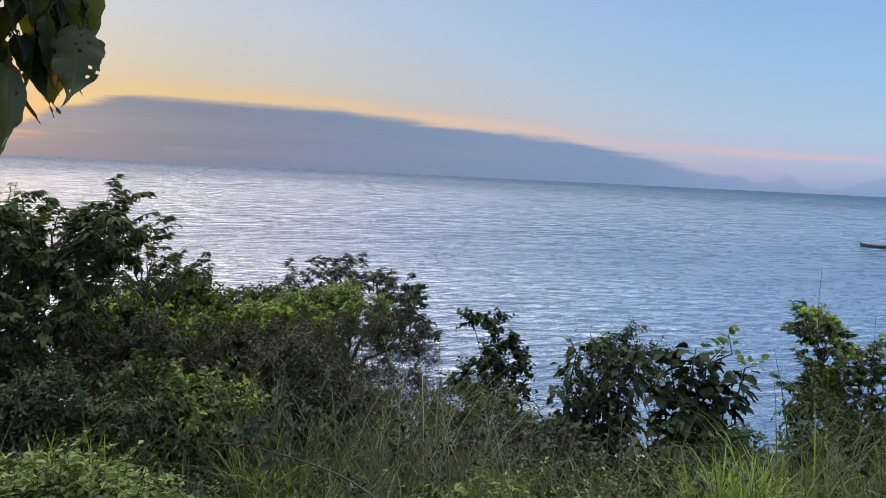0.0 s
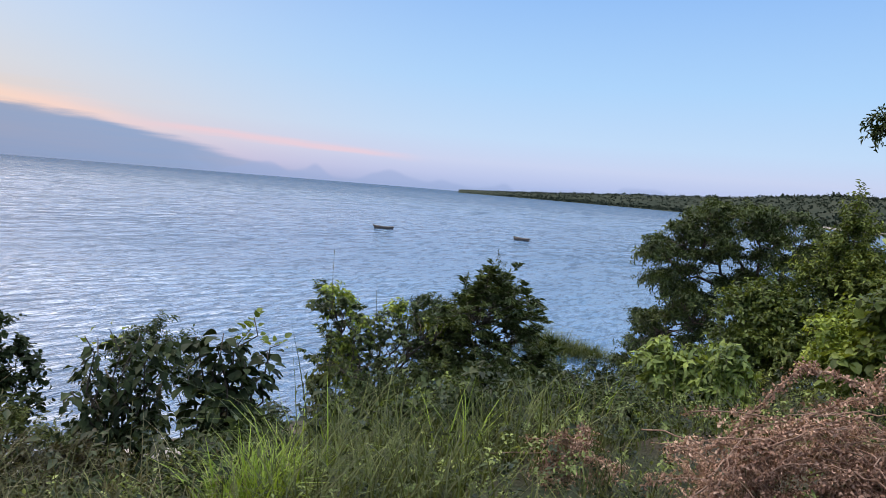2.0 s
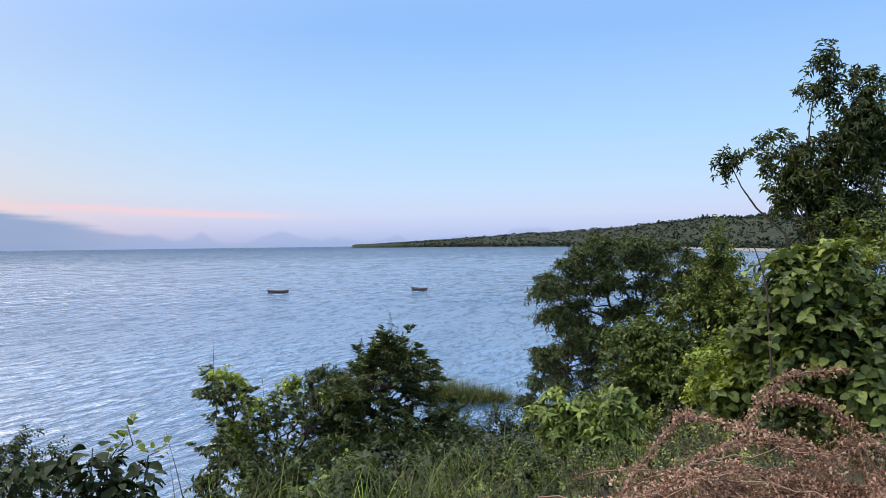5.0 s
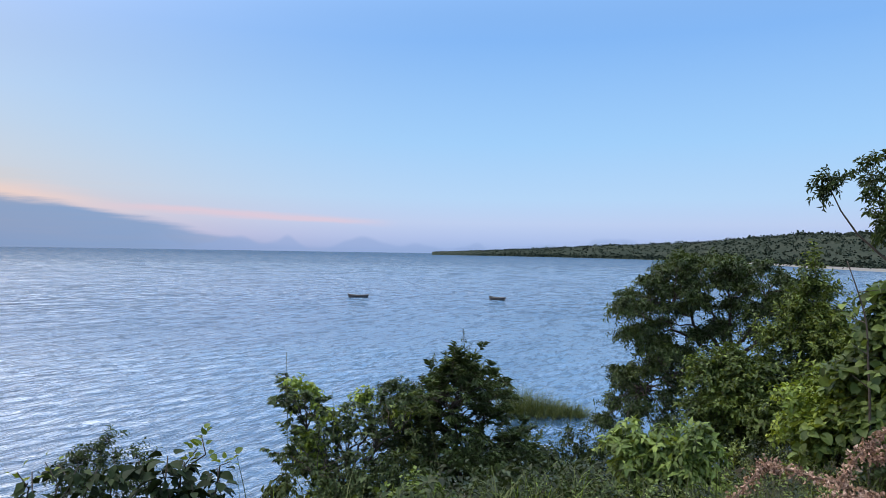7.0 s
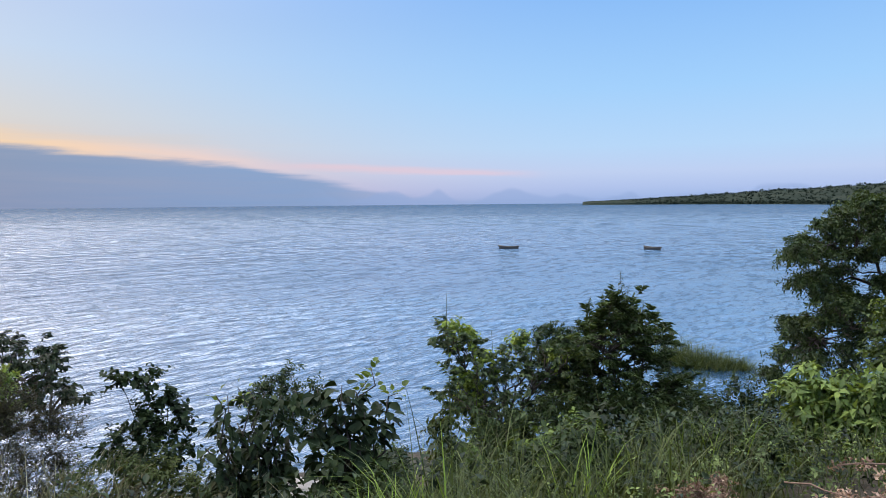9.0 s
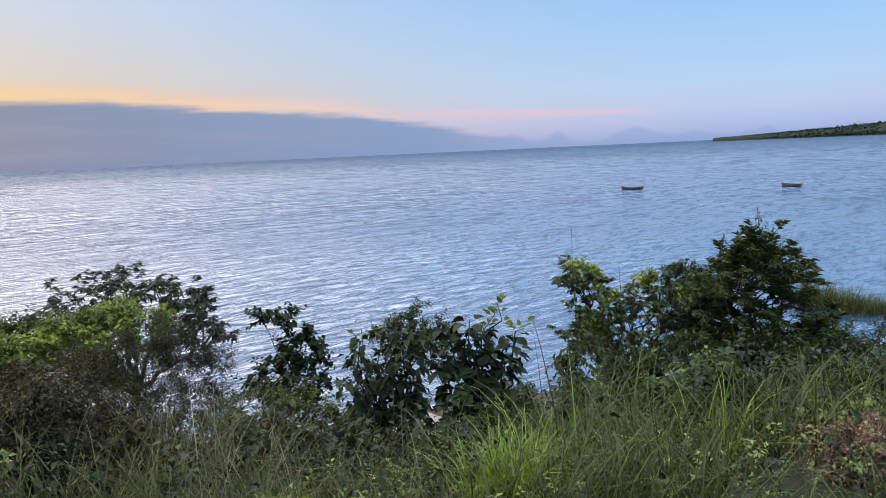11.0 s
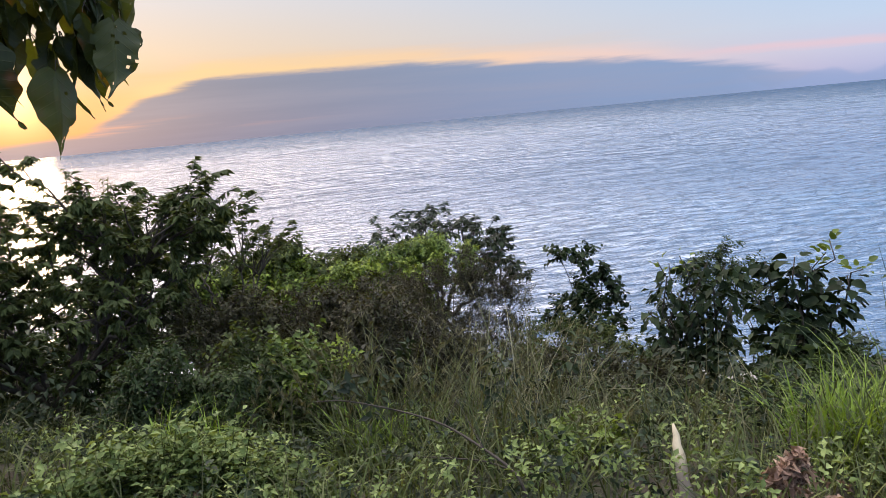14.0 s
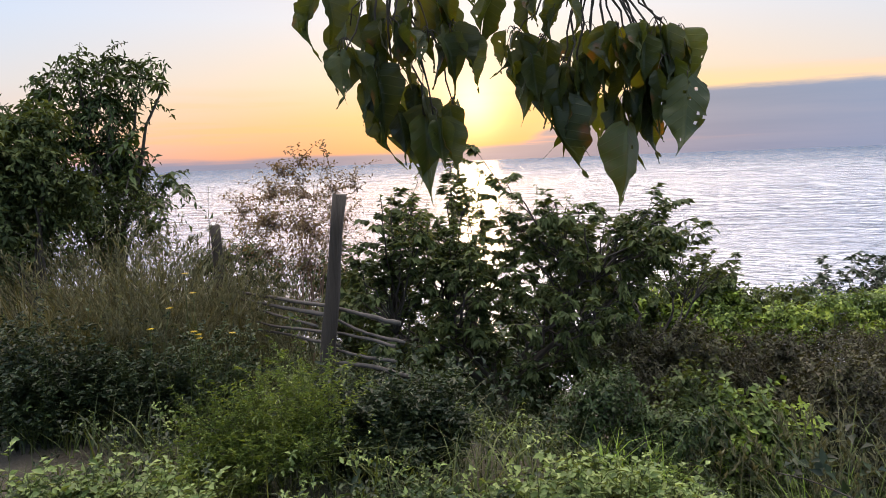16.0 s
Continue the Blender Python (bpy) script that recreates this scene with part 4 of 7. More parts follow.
plant("low_bush", "dark brownish low bush under the seeding grass", "bush",
      [(-0.94, 5.70, -0.48, 0.18), (-0.68, 5.70, -0.61, 0.18), (-0.36, 5.77, -0.54, 0.15), (-1.27, 5.67, -0.36, 0.20), (-1.54, 5.63, -0.26, 0.20), (-1.16, 5.61, -0.59, 0.17), (-0.07, 5.79, -0.54, 0.15), (-0.00, 5.72, -0.72, 0.15)] + [(-0.67, 6.01, -0.45, 0.19), (-0.82, 5.97, -0.51, 0.16), (-0.48, 6.04, -0.39, 0.19), (-0.62, 5.96, -0.59, 0.19), (-0.97, 5.93, -0.57, 0.15)],
      LEAF_BROWN, 760, leaf=0.055, width=0.45, length=0.26, per=9, seed=29, trunk=0.015, twigs=0.7)
plant("nodding_shrub", "thin shrub with drooping brownish green leaves", "shrub",
      [(3.11, 5.73, -0.20, 0.14), (3.13, 5.65, -0.39, 0.14), (3.12, 5.57, -0.60, 0.17), (3.00, 5.58, -0.73, 0.16)],
      LEAF_OLIVE, 130, leaf=0.10, width=0.5, length=0.25, per=7, seed=17, trunk=0.012, droop=0.9)

# the broad-leaved shrub on the bank's edge and its neighbours
def stemmed_shrub(label, foot, tips, young, leaf, width, per, mat, one, seed, droop=0.5, shape="round"):
    """A shrub of crooked stems, each leafed towards its end with large leaves that hang over one another, and gaps between."""
    rng = np.random.default_rng(seed)
    base = np.array([foot[0], foot[1], float(height(*foot))])
    ob = thing("broadleaf_shrub", base, label, "shrub")
    kinds = [mesh_of("leaf", *(lambda a: (a[0], [a[1]]))(leaves(shape, np.zeros((1, 3)), np.array([[0.0, 1, 0]]), np.array([[0.0, 0, 1]]), np.ones(1), np.full(1, w))), one) for w in (width * 0.85, width, width * 1.12)]
    packs = []
    for i, tip in enumerate(list(tips) + list(young)):
        fresh = i >= len(tips)
        tip = np.array(tip)
        start = base + [rng.normal(0, 0.1), rng.normal(0, 0.1), -0.05]
        line = bend(start, tip, 9, -0.1, rng, 0.03)
        v, f = tubes([line], [np.linspace(0.016, 0.004, 9)], 6)
        part("stem", mesh_of("stem", v - base, f, BARK), ob)
        n = 9 if fresh else per
        s = 1 - 0.5 * rng.random(n) ** 1.5 * (0.25 if fresh else 1)
        at = np.stack([np.interp(s, np.linspace(0, 1, 9), line[:, k]) for k in range(3)], 1)
        a = np.arange(n) * 2.4 + rng.normal(0, 0.3, n)
        d = np.stack([np.cos(a), np.sin(a), rng.normal(0.5 if fresh else 0.05 - droop, 0.35, n)], 1)
        at = at + unit(d) * rng.uniform(0.01, 0.09, n)[:, None]
        size = leaf * rng.uniform(0.6, 1.3, n) * (0.62 if fresh else 1.0)
        up = rng.normal(0, 0.4, (n, 3)) + [0, 0, 1.0]
        if fresh:
            v, f = leaves(shape, at, d, up, size, size * width)
            part("young_leaves", mesh_of("young_leaves", v - base, [f], LEAF_YOUNG), ob, "young yellow-green round leaves")
        else:
            keep = 20 if shape == "round" else 0
            packs.append(leaves(shape, at[keep:], d[keep:], up[keep:], size[keep:], size[keep:] * width))
            for k in range(keep):
                y = unit(d[k])
                x = unit(np.cross(y, up[k]))
                leaf_ob = new("leaf", kinds[int(rng.integers(3))])
                leaf_ob.parent = ob
                leaf_ob.matrix_basis = Matrix.Translation((at[k] - base).tolist()) @ Matrix(np.column_stack([x, y, np.cross(x, y)]).tolist()).to_4x4() @ Matrix.Scale(float(size[k]), 4)
    if packs:
        v, f = join(*packs)
        part("crown", mesh_of("crown", v - base, [f], mat), ob)


stemmed_shrub("dark shrub with large round leathery leaves", (2.02, 5.3),
              [(1.88, 5.55, 0.30), (2.02, 5.46, 0.24), (2.03, 5.35, 0.36), (2.20, 5.49, 0.25), (2.44, 5.45, 0.17), (2.34, 5.34, 0.03), (2.18, 5.26, 0.14), (2.01, 5.61, 0.05), (1.82, 5.48, 0.01), (2.07, 5.37, -0.09), (2.26, 5.36, -0.26), (1.90, 5.25, -0.16), (2.12, 5.40, -0.40)],
              [(2.30, 5.42, 0.46), (2.27, 5.40, 0.37), (2.50, 5.33, 0.24)], 0.105, 0.8, 40, LEAF_FIG, LEAF_FIG_ONE, 21)
stemmed_shrub("dark dense shrub with hanging leathery leaves", (1.4, 5.85),
              [(1.22, 5.81, 0.27), (1.44, 6.13, 0.21), (1.51, 5.75, 0.28), (1.62, 5.65, 0.26), (1.84, 6.06, 0.17), (1.17, 6.16, -0.04), (1.34, 6.13, -0.06), (1.50, 5.87, 0.04), (1.65, 5.71, 0.06), (1.03, 5.68, -0.09), (1.24, 5.95, -0.25), (1.45, 5.96, -0.23), (1.66, 5.98, -0.26), (1.27, 5.67, -0.38), (1.45, 5.59, -0.37), (1.70, 5.80, -0.37), (1.19, 6.00, -0.42)],
              [(1.12, 5.75, 0.30), (1.30, 5.80, 0.33)], 0.095, 0.62, 74, LEAF_FIG, LEAF_FIG_ONE, 22, 0.7, "oval")
plant("fine_leaf_shrub", "green shrub with small crowded leaves", "shrub",
      [(1.84, 7.57, -0.21, 0.17), (2.12, 7.51, -0.19, 0.17), (2.31, 7.42, -0.33, 0.17), (2.98, 7.02, -0.89, 0.22), (3.12, 6.89, -1.06, 0.19), (2.88, 6.95, -1.17, 0.22), (2.48, 7.09, -1.17, 0.25), (1.28, 7.39, -1.10, 0.22)],
      LEAF_DARK, 520, leaf=0.06, width=0.5, length=0.22, per=10, seed=23, trunk=0.025)
plant("crooked_sapling", "small crooked sapling with round dark leaves", "sapling",
      [(0.51, 10.36, -0.58, 0.14), (0.89, 10.34, -0.58, 0.17), (1.16, 10.26, -0.85, 0.19), (1.30, 10.19, -1.07, 0.12), (0.84, 10.24, -1.02, 0.20), (0.93, 10.15, -1.32, 0.24), (1.19, 10.04, -1.59, 0.25), (0.76, 10.07, -1.62, 0.31), (0.49, 10.14, -1.43, 0.20)],
      LEAF_FIG, 230, leaf=0.10, width=0.8, length=0.28, per=7, shape="round", seed=24, trunk=0.04, up=0.5, droop=0.2)
plant("low_bush", "low dark bush under the saplings", "bush",
      [(0.31, 8.35, -1.23, 0.31), (0.70, 8.28, -1.41, 0.31), (1.10, 8.20, -1.51, 0.31), (1.50, 8.11, -1.61, 0.28), (0.01, 8.30, -1.39, 0.31)],
      LEAF_OLIVE, 420, leaf=0.08, width=0.5, length=0.26, per=9, seed=25, trunk=0.02)

# the rounded bushes before the lake
spray_tree("dome_tree", "dark leafy tree top with an uneven rounded crown", (-1.9, 14.9), 2.6,
           [(-2.74, -1.38), (-2.21, -1.17), (-1.68, -0.83), (-1.26, -0.55), (-0.80, -0.40), (-0.35, -0.34), (-0.02, -0.28), (0.48, -0.44), (0.91, -0.56), (1.35, -0.74), (1.68, -0.90), (1.45, -1.16), (1.77, -1.46), (0.75, -0.89), (0.16, -0.78), (-0.45, -0.80), (-1.06, -0.87), (-1.58, -1.09), (1.21, -1.29), (0.49, -1.24), (-0.11, -1.19), (1.89, -1.81), (-0.73, -1.25), (-1.23, -1.34), (0.95, -1.62), (-1.99, -1.54)],
           0.9, 3, 0.15, 0.42, 20, LEAF_DEEP, 31, 0.1)
# the lighter leaves on top carry sunlight in their colour
plant("bright_bush", "rounded bush with yellow-green leaves on top", "bush",
      [(-1.96, 11.73, -0.57, 0.23), (-2.31, 11.64, -0.70, 0.27), (-1.43, 11.81, -0.61, 0.29), (-2.74, 11.50, -0.85, 0.29), (-3.30, 11.33, -0.91, 0.27), (-1.00, 11.83, -0.81, 0.25), (-1.91, 11.66, -0.99, 0.39), (-3.01, 11.37, -1.10, 0.35), (-3.89, 11.16, -0.79, 0.23), (-3.77, 11.14, -1.07, 0.33)],
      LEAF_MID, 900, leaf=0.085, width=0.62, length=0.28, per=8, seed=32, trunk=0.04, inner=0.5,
      extra=(LEAF_LIGHT, [(-1.96, 11.5, -0.72, 0.2), (-2.4, 11.4, -0.82, 0.22), (-1.45, 11.6, -0.78, 0.2), (-2.85, 11.3, -0.95, 0.22), (-3.4, 11.1, -0.95, 0.22), (-1.9, 11.3, -1.0, 0.25)], 200, 0.1, "yellow-green leaves with sunlight put into their colour"))
plant("thorny_thicket", "dense brownish thicket of fine twigs and small leaves", "bush",
      [(-0.91, 10.43, -0.98, 0.47), (-0.34, 10.46, -1.06, 0.36), (-1.56, 10.30, -1.12, 0.55), (-0.48, 10.29, -1.61, 0.44), (-1.22, 10.20, -1.65, 0.59), (-2.19, 10.12, -1.32, 0.55), (-0.04, 10.47, -1.06, 0.16), (-2.84, 9.91, -1.40, 0.47), (-2.08, 10.25, -0.95, 0.32), (-2.54, 10.07, -1.17, 0.36), (-1.28, 10.46, -0.68, 0.23), (-0.55, 10.53, -0.70, 0.25), (-1.75, 8.63, -0.74, 0.37), (-2.25, 8.47, -0.84, 0.37), (-2.65, 8.37, -0.75, 0.34), (-1.32, 8.63, -1.02, 0.37)],
      LEAF_BROWN, 1500, leaf=0.058, width=0.4, length=0.34, per=11, seed=33, trunk=0.04, up=0.5, droop=0.05, twigs=0.9)
# sunlit crest of this bush is coloured in with lighter leaves
plant("bright_bush", "low spreading bush with bright yellow-green leaves", "bush",
      [(-5.54, 10.89, -0.97, 0.42), (-5.18, 11.08, -0.88, 0.42), (-4.82, 11.26, -0.82, 0.42), (-4.45, 11.43, -0.74, 0.42), (-4.08, 11.58, -0.71, 0.42), (-3.75, 11.66, -0.87, 0.42), (-3.42, 11.73, -1.00, 0.42), (-3.03, 11.85, -0.94, 0.42), (-5.37, 10.91, -1.24, 0.42), (-4.92, 11.14, -1.16, 0.42), (-4.47, 11.34, -1.13, 0.42), (-4.00, 11.51, -1.13, 0.42), (-3.52, 11.63, -1.28, 0.42), (-3.04, 11.77, -1.28, 0.42), (-5.20, 10.88, -1.64, 0.42), (-4.66, 11.13, -1.63, 0.42), (-4.10, 11.35, -1.60, 0.42), (-3.54, 11.50, -1.77, 0.42), (-2.96, 11.65, -1.82, 0.42)],
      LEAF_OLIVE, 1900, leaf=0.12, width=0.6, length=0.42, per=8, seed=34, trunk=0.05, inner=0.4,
      extra=(LEAF_LIGHT, [(-5.40, 10.64, -0.85, 0.26), (-5.06, 10.84, -0.75, 0.26), (-4.61, 11.05, -0.68, 0.26), (-4.25, 11.21, -0.61, 0.26), (-3.88, 11.35, -0.59, 0.26), (-3.52, 11.41, -0.86, 0.26), (-3.14, 11.51, -0.90, 0.26), (-4.36, 11.08, -1.01, 0.26), (-4.71, 10.94, -0.97, 0.26), (-3.85, 10.9, -0.95, 0.24), (-3.5, 10.95, -1.1, 0.24), (-4.3, 10.7, -1.25, 0.24)], 420, 0.13, "yellow-green leaves with sunlight put into their colour"))
plant("dark_thicket", "dark tangled thicket on the bank", "bush",
      [(-2.83, 5.72, -0.14, 0.32), (-2.43, 5.88, -0.17, 0.32), (-2.05, 6.01, -0.14, 0.32), (-1.67, 6.11, -0.15, 0.32), (-1.32, 6.19, -0.11, 0.32), (-2.57, 5.72, -0.46, 0.32), (-2.06, 5.90, -0.46, 0.32), (-1.57, 6.04, -0.45, 0.32), (-1.15, 6.16, -0.30, 0.26), (-1.22, 5.41, 0.03, 0.17), (-1.35, 5.35, -0.06, 0.17), (-1.05, 5.43, 0.04, 0.17), (-1.17, 5.36, -0.13, 0.17)],
      LEAF_BROWN, 1500, leaf=0.06, width=0.5, length=0.3, per=10, seed=35, trunk=0.03, twigs=0.8)
plant("low_bush", "yellow-green low bush among the grass", "bush",
      [(-1.52, 4.72, -0.00, 0.14), (-1.64, 4.65, -0.10, 0.15), (-1.42, 4.72, -0.08, 0.13), (-1.72, 4.68, 0.03, 0.11)],
      LEAF_MID, 130, leaf=0.075, width=0.7, length=0.22, per=7, seed=36, trunk=0.015)

plant("dark_thicket", "brownish green thicket beside the rounded bushes", "bush",
      [(-4.30, 10.47, -1.62, 0.5), (-3.79, 10.58, -1.75, 0.5), (-4.20, 10.30, -1.74, 0.66), (-3.47, 10.50, -2.01, 0.56), (-2.97, 10.68, -1.98, 0.48), (-3.91, 10.22, -2.34, 0.56), (-2.51, 10.80, -2.01, 0.38), (-4.47, 10.02, -2.16, 0.56)],
      LEAF_BROWN, 1100, leaf=0.084, width=0.5, length=0.39, per=10, seed=37, trunk=0.025, twigs=0.8)
plant("dark_thicket", "dark tangle of leaves behind the small tree", "bush",
      [(-7.38, 7.24, -0.42, 0.42), (-6.82, 7.57, -0.93, 0.49), (-6.23, 7.99, -1.11, 0.49), (-5.61, 8.39, -1.11, 0.49), (-5.07, 8.71, -1.11, 0.49), (-7.11, 7.27, -1.06, 0.42), (-5.34, 8.74, -0.50, 0.33), (-7.63, 6.89, -0.72, 0.33), (-7.77, 6.96, -0.08, 0.26), (-5.97, 8.02, -1.50, 0.42), (-6.42, 8.02, -0.56, 0.46), (-5.80, 8.43, -0.65, 0.42)],
      LEAF_DARK, 1500, leaf=0.105, width=0.5, length=0.45, per=10, seed=38, trunk=0.025, twigs=0.6)
plant("dark_thicket", "dark tangle of weeds and twigs behind the fence", "bush",
      [(-6.86, 4.40, 0.69, 0.26), (-6.64, 4.67, 0.54, 0.26), (-6.41, 4.95, 0.45, 0.28), (-6.16, 5.22, 0.36, 0.26), (-7.05, 4.10, 0.66, 0.22), (-6.70, 4.46, 0.13, 0.28), (-6.36, 4.88, 0.02, 0.28), (-6.04, 5.26, 0.04, 0.26)],
      LEAF_OLIVE, 700, leaf=0.06, width=0.5, length=0.3, per=10, seed=39, trunk=0.02, twigs=0.9)

# the small trees by the fence
bank_tree = spray_tree("bank_tree", "small leafy tree with a dark forked trunk", (-4.35, 5.75), 0.75,
                       [(-0.43, 1.86), (-0.17, 1.62), (0.40, 1.44), (-0.84, 1.45), (-1.04, 1.47), (-0.68, 1.34), (0.03, 1.35), (0.72, 1.32), (1.01, 1.20), (1.49, 1.36), (1.29, 1.20), (-1.02, 1.22), (-0.42, 1.22), (0.20, 1.16), (0.51, 1.12), (0.87, 1.02), (1.15, 1.01), (-1.15, 0.98), (-0.88, 0.99), (-0.61, 0.95), (-0.27, 1.01), (0.01, 0.86), (0.36, 0.81), (0.67, 0.77), (0.95, 0.78)]
                       + [(-1.01, 0.75), (-0.71, 0.65), (-0.37, 0.65), (-0.09, 0.55), (0.21, 0.55), (0.52, 0.50), (0.85, 0.51), (-0.85, 0.36), (-0.53, 0.29), (-0.25, 0.19), (0.11, 0.23), (0.48, 0.22), (0.81, 0.22), (1.10, 0.29), (-0.77, 0.01), (-0.45, -0.11), (-0.09, -0.07), (0.27, -0.09), (0.72, -0.06), (1.06, -0.00), (-1.36, 0.97), (-1.46, 0.68), (-1.43, 0.37), (-1.08, 0.09), (1.75, 1.18), (1.95, 1.05), (1.6, 0.98), (1.45, 0.75), (1.3, 0.5)],
                       0.4, 4, 0.095, 0.46, 36, LEAF_OLIVE, 41, 0.06)
spray_tree("fine_leaf_tree", "small tree with feathery fine leaves on spreading twigs", (-4.4, 9.3), 1.3,
           [(-0.30, 0.55), (0.02, 0.59), (0.31, 0.64), (0.56, 0.68), (0.83, 0.45), (1.25, 0.35), (0.99, 0.26), (0.63, 0.18), (0.29, 0.14), (-0.02, 0.26), (-0.22, -0.05), (-0.41, -0.27), (-0.51, 0.18), (-0.63, -0.14), (-0.28, -0.53)],
           0.45, 3, 0.08, 0.34, 26, LEAF_OLIVE, 42, 0.06, 0.35, "thin")


def leafy_shoots(ob, tips, tall, leaf, mat, seed, way=(0.0, 0.0, 1.0), n=26):
    """Leafy shoots with pairs of drooping leaves, one part each."""
    rng = np.random.default_rng(seed)
    base = np.array(ob.location)
    for x, y, z, r in tips:
        h = tall * rng.uniform(0.85, 1.2) * r / 0.3
        top = np.array((x, y, z))
        foot = top - unit(np.array(way) + rng.normal(0, 0.14, 3)) * h
        line = bend(foot, top, 9, 0, rng, 0.012)
        v, f = tubes([line], [np.linspace(0.007, 0.002, 9)], 5)
        stem = part("shoot", mesh_of("shoot", v - base, f, BARK), ob)
        t = np.linspace(0.12, 1, n)
        at = np.stack([np.interp(t, np.linspace(0, 1, 9), line[:, k]) for k in range(3)], 1)
        ang = np.arange(n) // 2 * 1.571 + (np.arange(n) % 2) * 3.14 + rng.normal(0, 0.3, n) + rng.uniform(0, 6)
        d = np.stack([np.cos(ang), np.sin(ang), rng.uniform(-0.75, 0.1, n)], 1)
        size = leaf * np.interp(t, [0.1, 0.6, 1], [1.1, 1.0, 0.5]) * rng.uniform(0.75, 1.2, n)
        v, f = leaves("oval", at, d, np.repeat([[0, 0, 1.0]], n, 0) + rng.normal(0, 0.2, (n, 3)), size, size * 0.4)
        tagged(part("leaf_spray", mesh_of("leaf_spray", v - base, [f], mat), stem), kind="stuff")


leafy_shoots(spire_bush, [(6.83, 7.67, 0.82, 0.30), (6.82, 7.48, 0.65, 0.30), (6.41, 7.54, 0.51, 0.30), (6.93, 7.30, 0.45, 0.27), (6.59, 8.02, 0.46, 0.29), (6.71, 7.52, 0.47, 0.39), (7.21, 7.33, 0.31, 0.33), (6.56, 7.83, 0.12, 0.34), (6.25, 7.84, 0.21, 0.27), (6.99, 7.43, 0.19, 0.29), (7.29, 7.30, 0.02, 0.26), (6.74, 7.68, -0.12, 0.33), (6.22, 7.98, -0.13, 0.31), (6.53, 7.95, -0.19, 0.28), (6.95, 7.48, -0.20, 0.37), (7.27, 6.86, -0.27, 0.37), (6.18, 8.06, -0.30, 0.29), (7.05, 6.91, -0.30, 0.27)], 0.42, 0.085, LEAF_DARK, 51, n=32)
leafy_shoots(bank_tree, [(-4.72, 5.53, 1.88, 0.42), (-4.52, 5.70, 1.64, 0.36), (-4.05, 6.05, 1.46, 0.34), (-4.36, 5.82, 1.36, 0.30), (-5.03, 5.25, 1.47, 0.30), (-3.79, 6.21, 1.34, 0.30), (-4.91, 5.36, 1.35, 0.30), (-5.15, 5.13, 1.49, 0.30), (-4.71, 5.53, 1.25, 0.30), (-4.71, 5.52, 1.45, 0.34), (-4.49, 5.69, 1.38, 0.34), (-4.31, 5.93, 1.34, 0.32), (-5.11, 5.03, 1.40, 0.32), (-4.90, 5.23, 1.61, 0.36), (-4.08, 6.20, 1.27, 0.30), (-3.88, 6.43, 1.34, 0.30)], 0.62, 0.095, LEAF_SHOOT, 47, n=34)

plant("rusty_shrub", "sparse shrub with rusty brown twigs and leaves", "shrub",
      [(-6.09, 4.49, 1.66, 0.13), (-5.98, 4.63, 1.76, 0.12), (-5.81, 4.83, 1.81, 0.09), (-6.16, 4.39, 1.43, 0.20), (-5.95, 4.65, 1.42, 0.21), (-5.77, 4.87, 1.46, 0.18), (-6.19, 4.32, 1.15, 0.21), (-5.95, 4.62, 1.07, 0.26), (-5.72, 4.89, 1.11, 0.18), (-5.61, 5.05, 1.57, 0.08), (-6.32, 4.15, 1.28, 0.15)],
      LEAF_RUST, 190, leaf=0.06, width=0.45, length=0.42, per=9, seed=43, trunk=0.02, up=0.5, twigs=1.0, lumpy=False, bark=TWIG_DRY)
leafy_tree = plant("leafy_tree", "leafy tree with drooping narrow leaves on the rising bank", "tree",
      [(-7.89, 3.35, 2.83, 0.13), (-7.85, 3.38, 3.00, 0.04), (-7.74, 3.66, 2.84, 0.11), (-7.71, 3.67, 3.00, 0.04), (-7.61, 3.93, 2.82, 0.09), (-7.56, 3.97, 2.97, 0.03), (-7.51, 4.10, 2.82, 0.04), (-8.01, 3.13, 2.61, 0.15), (-7.90, 3.41, 2.49, 0.22), (-7.75, 3.75, 2.43, 0.16), (-8.10, 2.97, 2.27, 0.22), (-7.98, 3.29, 2.09, 0.27), (-7.83, 3.63, 2.02, 0.22), (-8.18, 2.78, 2.21, 0.24), (-8.22, 2.70, 1.82, 0.34), (-8.05, 3.16, 1.62, 0.29), (-7.85, 3.60, 1.60, 0.24), (-7.75, 3.81, 1.77, 0.13), (-7.60, 4.08, 1.63, 0.09), (-7.73, 3.83, 1.43, 0.11)],
      LEAF_DARK, 520, leaf=0.12, width=0.36, length=0.5, per=12, seed=44, trunk=0.08, droop=0.7)
leafy_shoots(leafy_tree, [(-7.47, 3.92, 2.48, 0.40), (-7.49, 3.85, 2.65, 0.33), (-7.51, 3.88, 2.27, 0.40), (-7.57, 3.80, 2.01, 0.40), (-7.36, 4.19, 1.75, 0.40), (-7.38, 4.15, 1.60, 0.33), (-7.48, 3.96, 1.49, 0.33), (-7.45, 4.01, 1.45, 0.26), (-7.58, 3.76, 2.19, 0.33)], 0.5, 0.14, LEAF_DARK, 49, (-0.2, 0.2, 0.1), 20)
leafy_shoots(leafy_tree, [(-7.69, 3.32, 3.06, 0.33), (-7.56, 3.60, 3.04, 0.33), (-7.42, 3.89, 2.98, 0.26), (-7.80, 3.13, 2.86, 0.33), (-7.91, 2.93, 2.64, 0.33), (-7.65, 3.45, 2.93, 0.33), (-7.51, 3.74, 2.91, 0.26)], 0.45, 0.13, LEAF_DARK, 50, n=20)
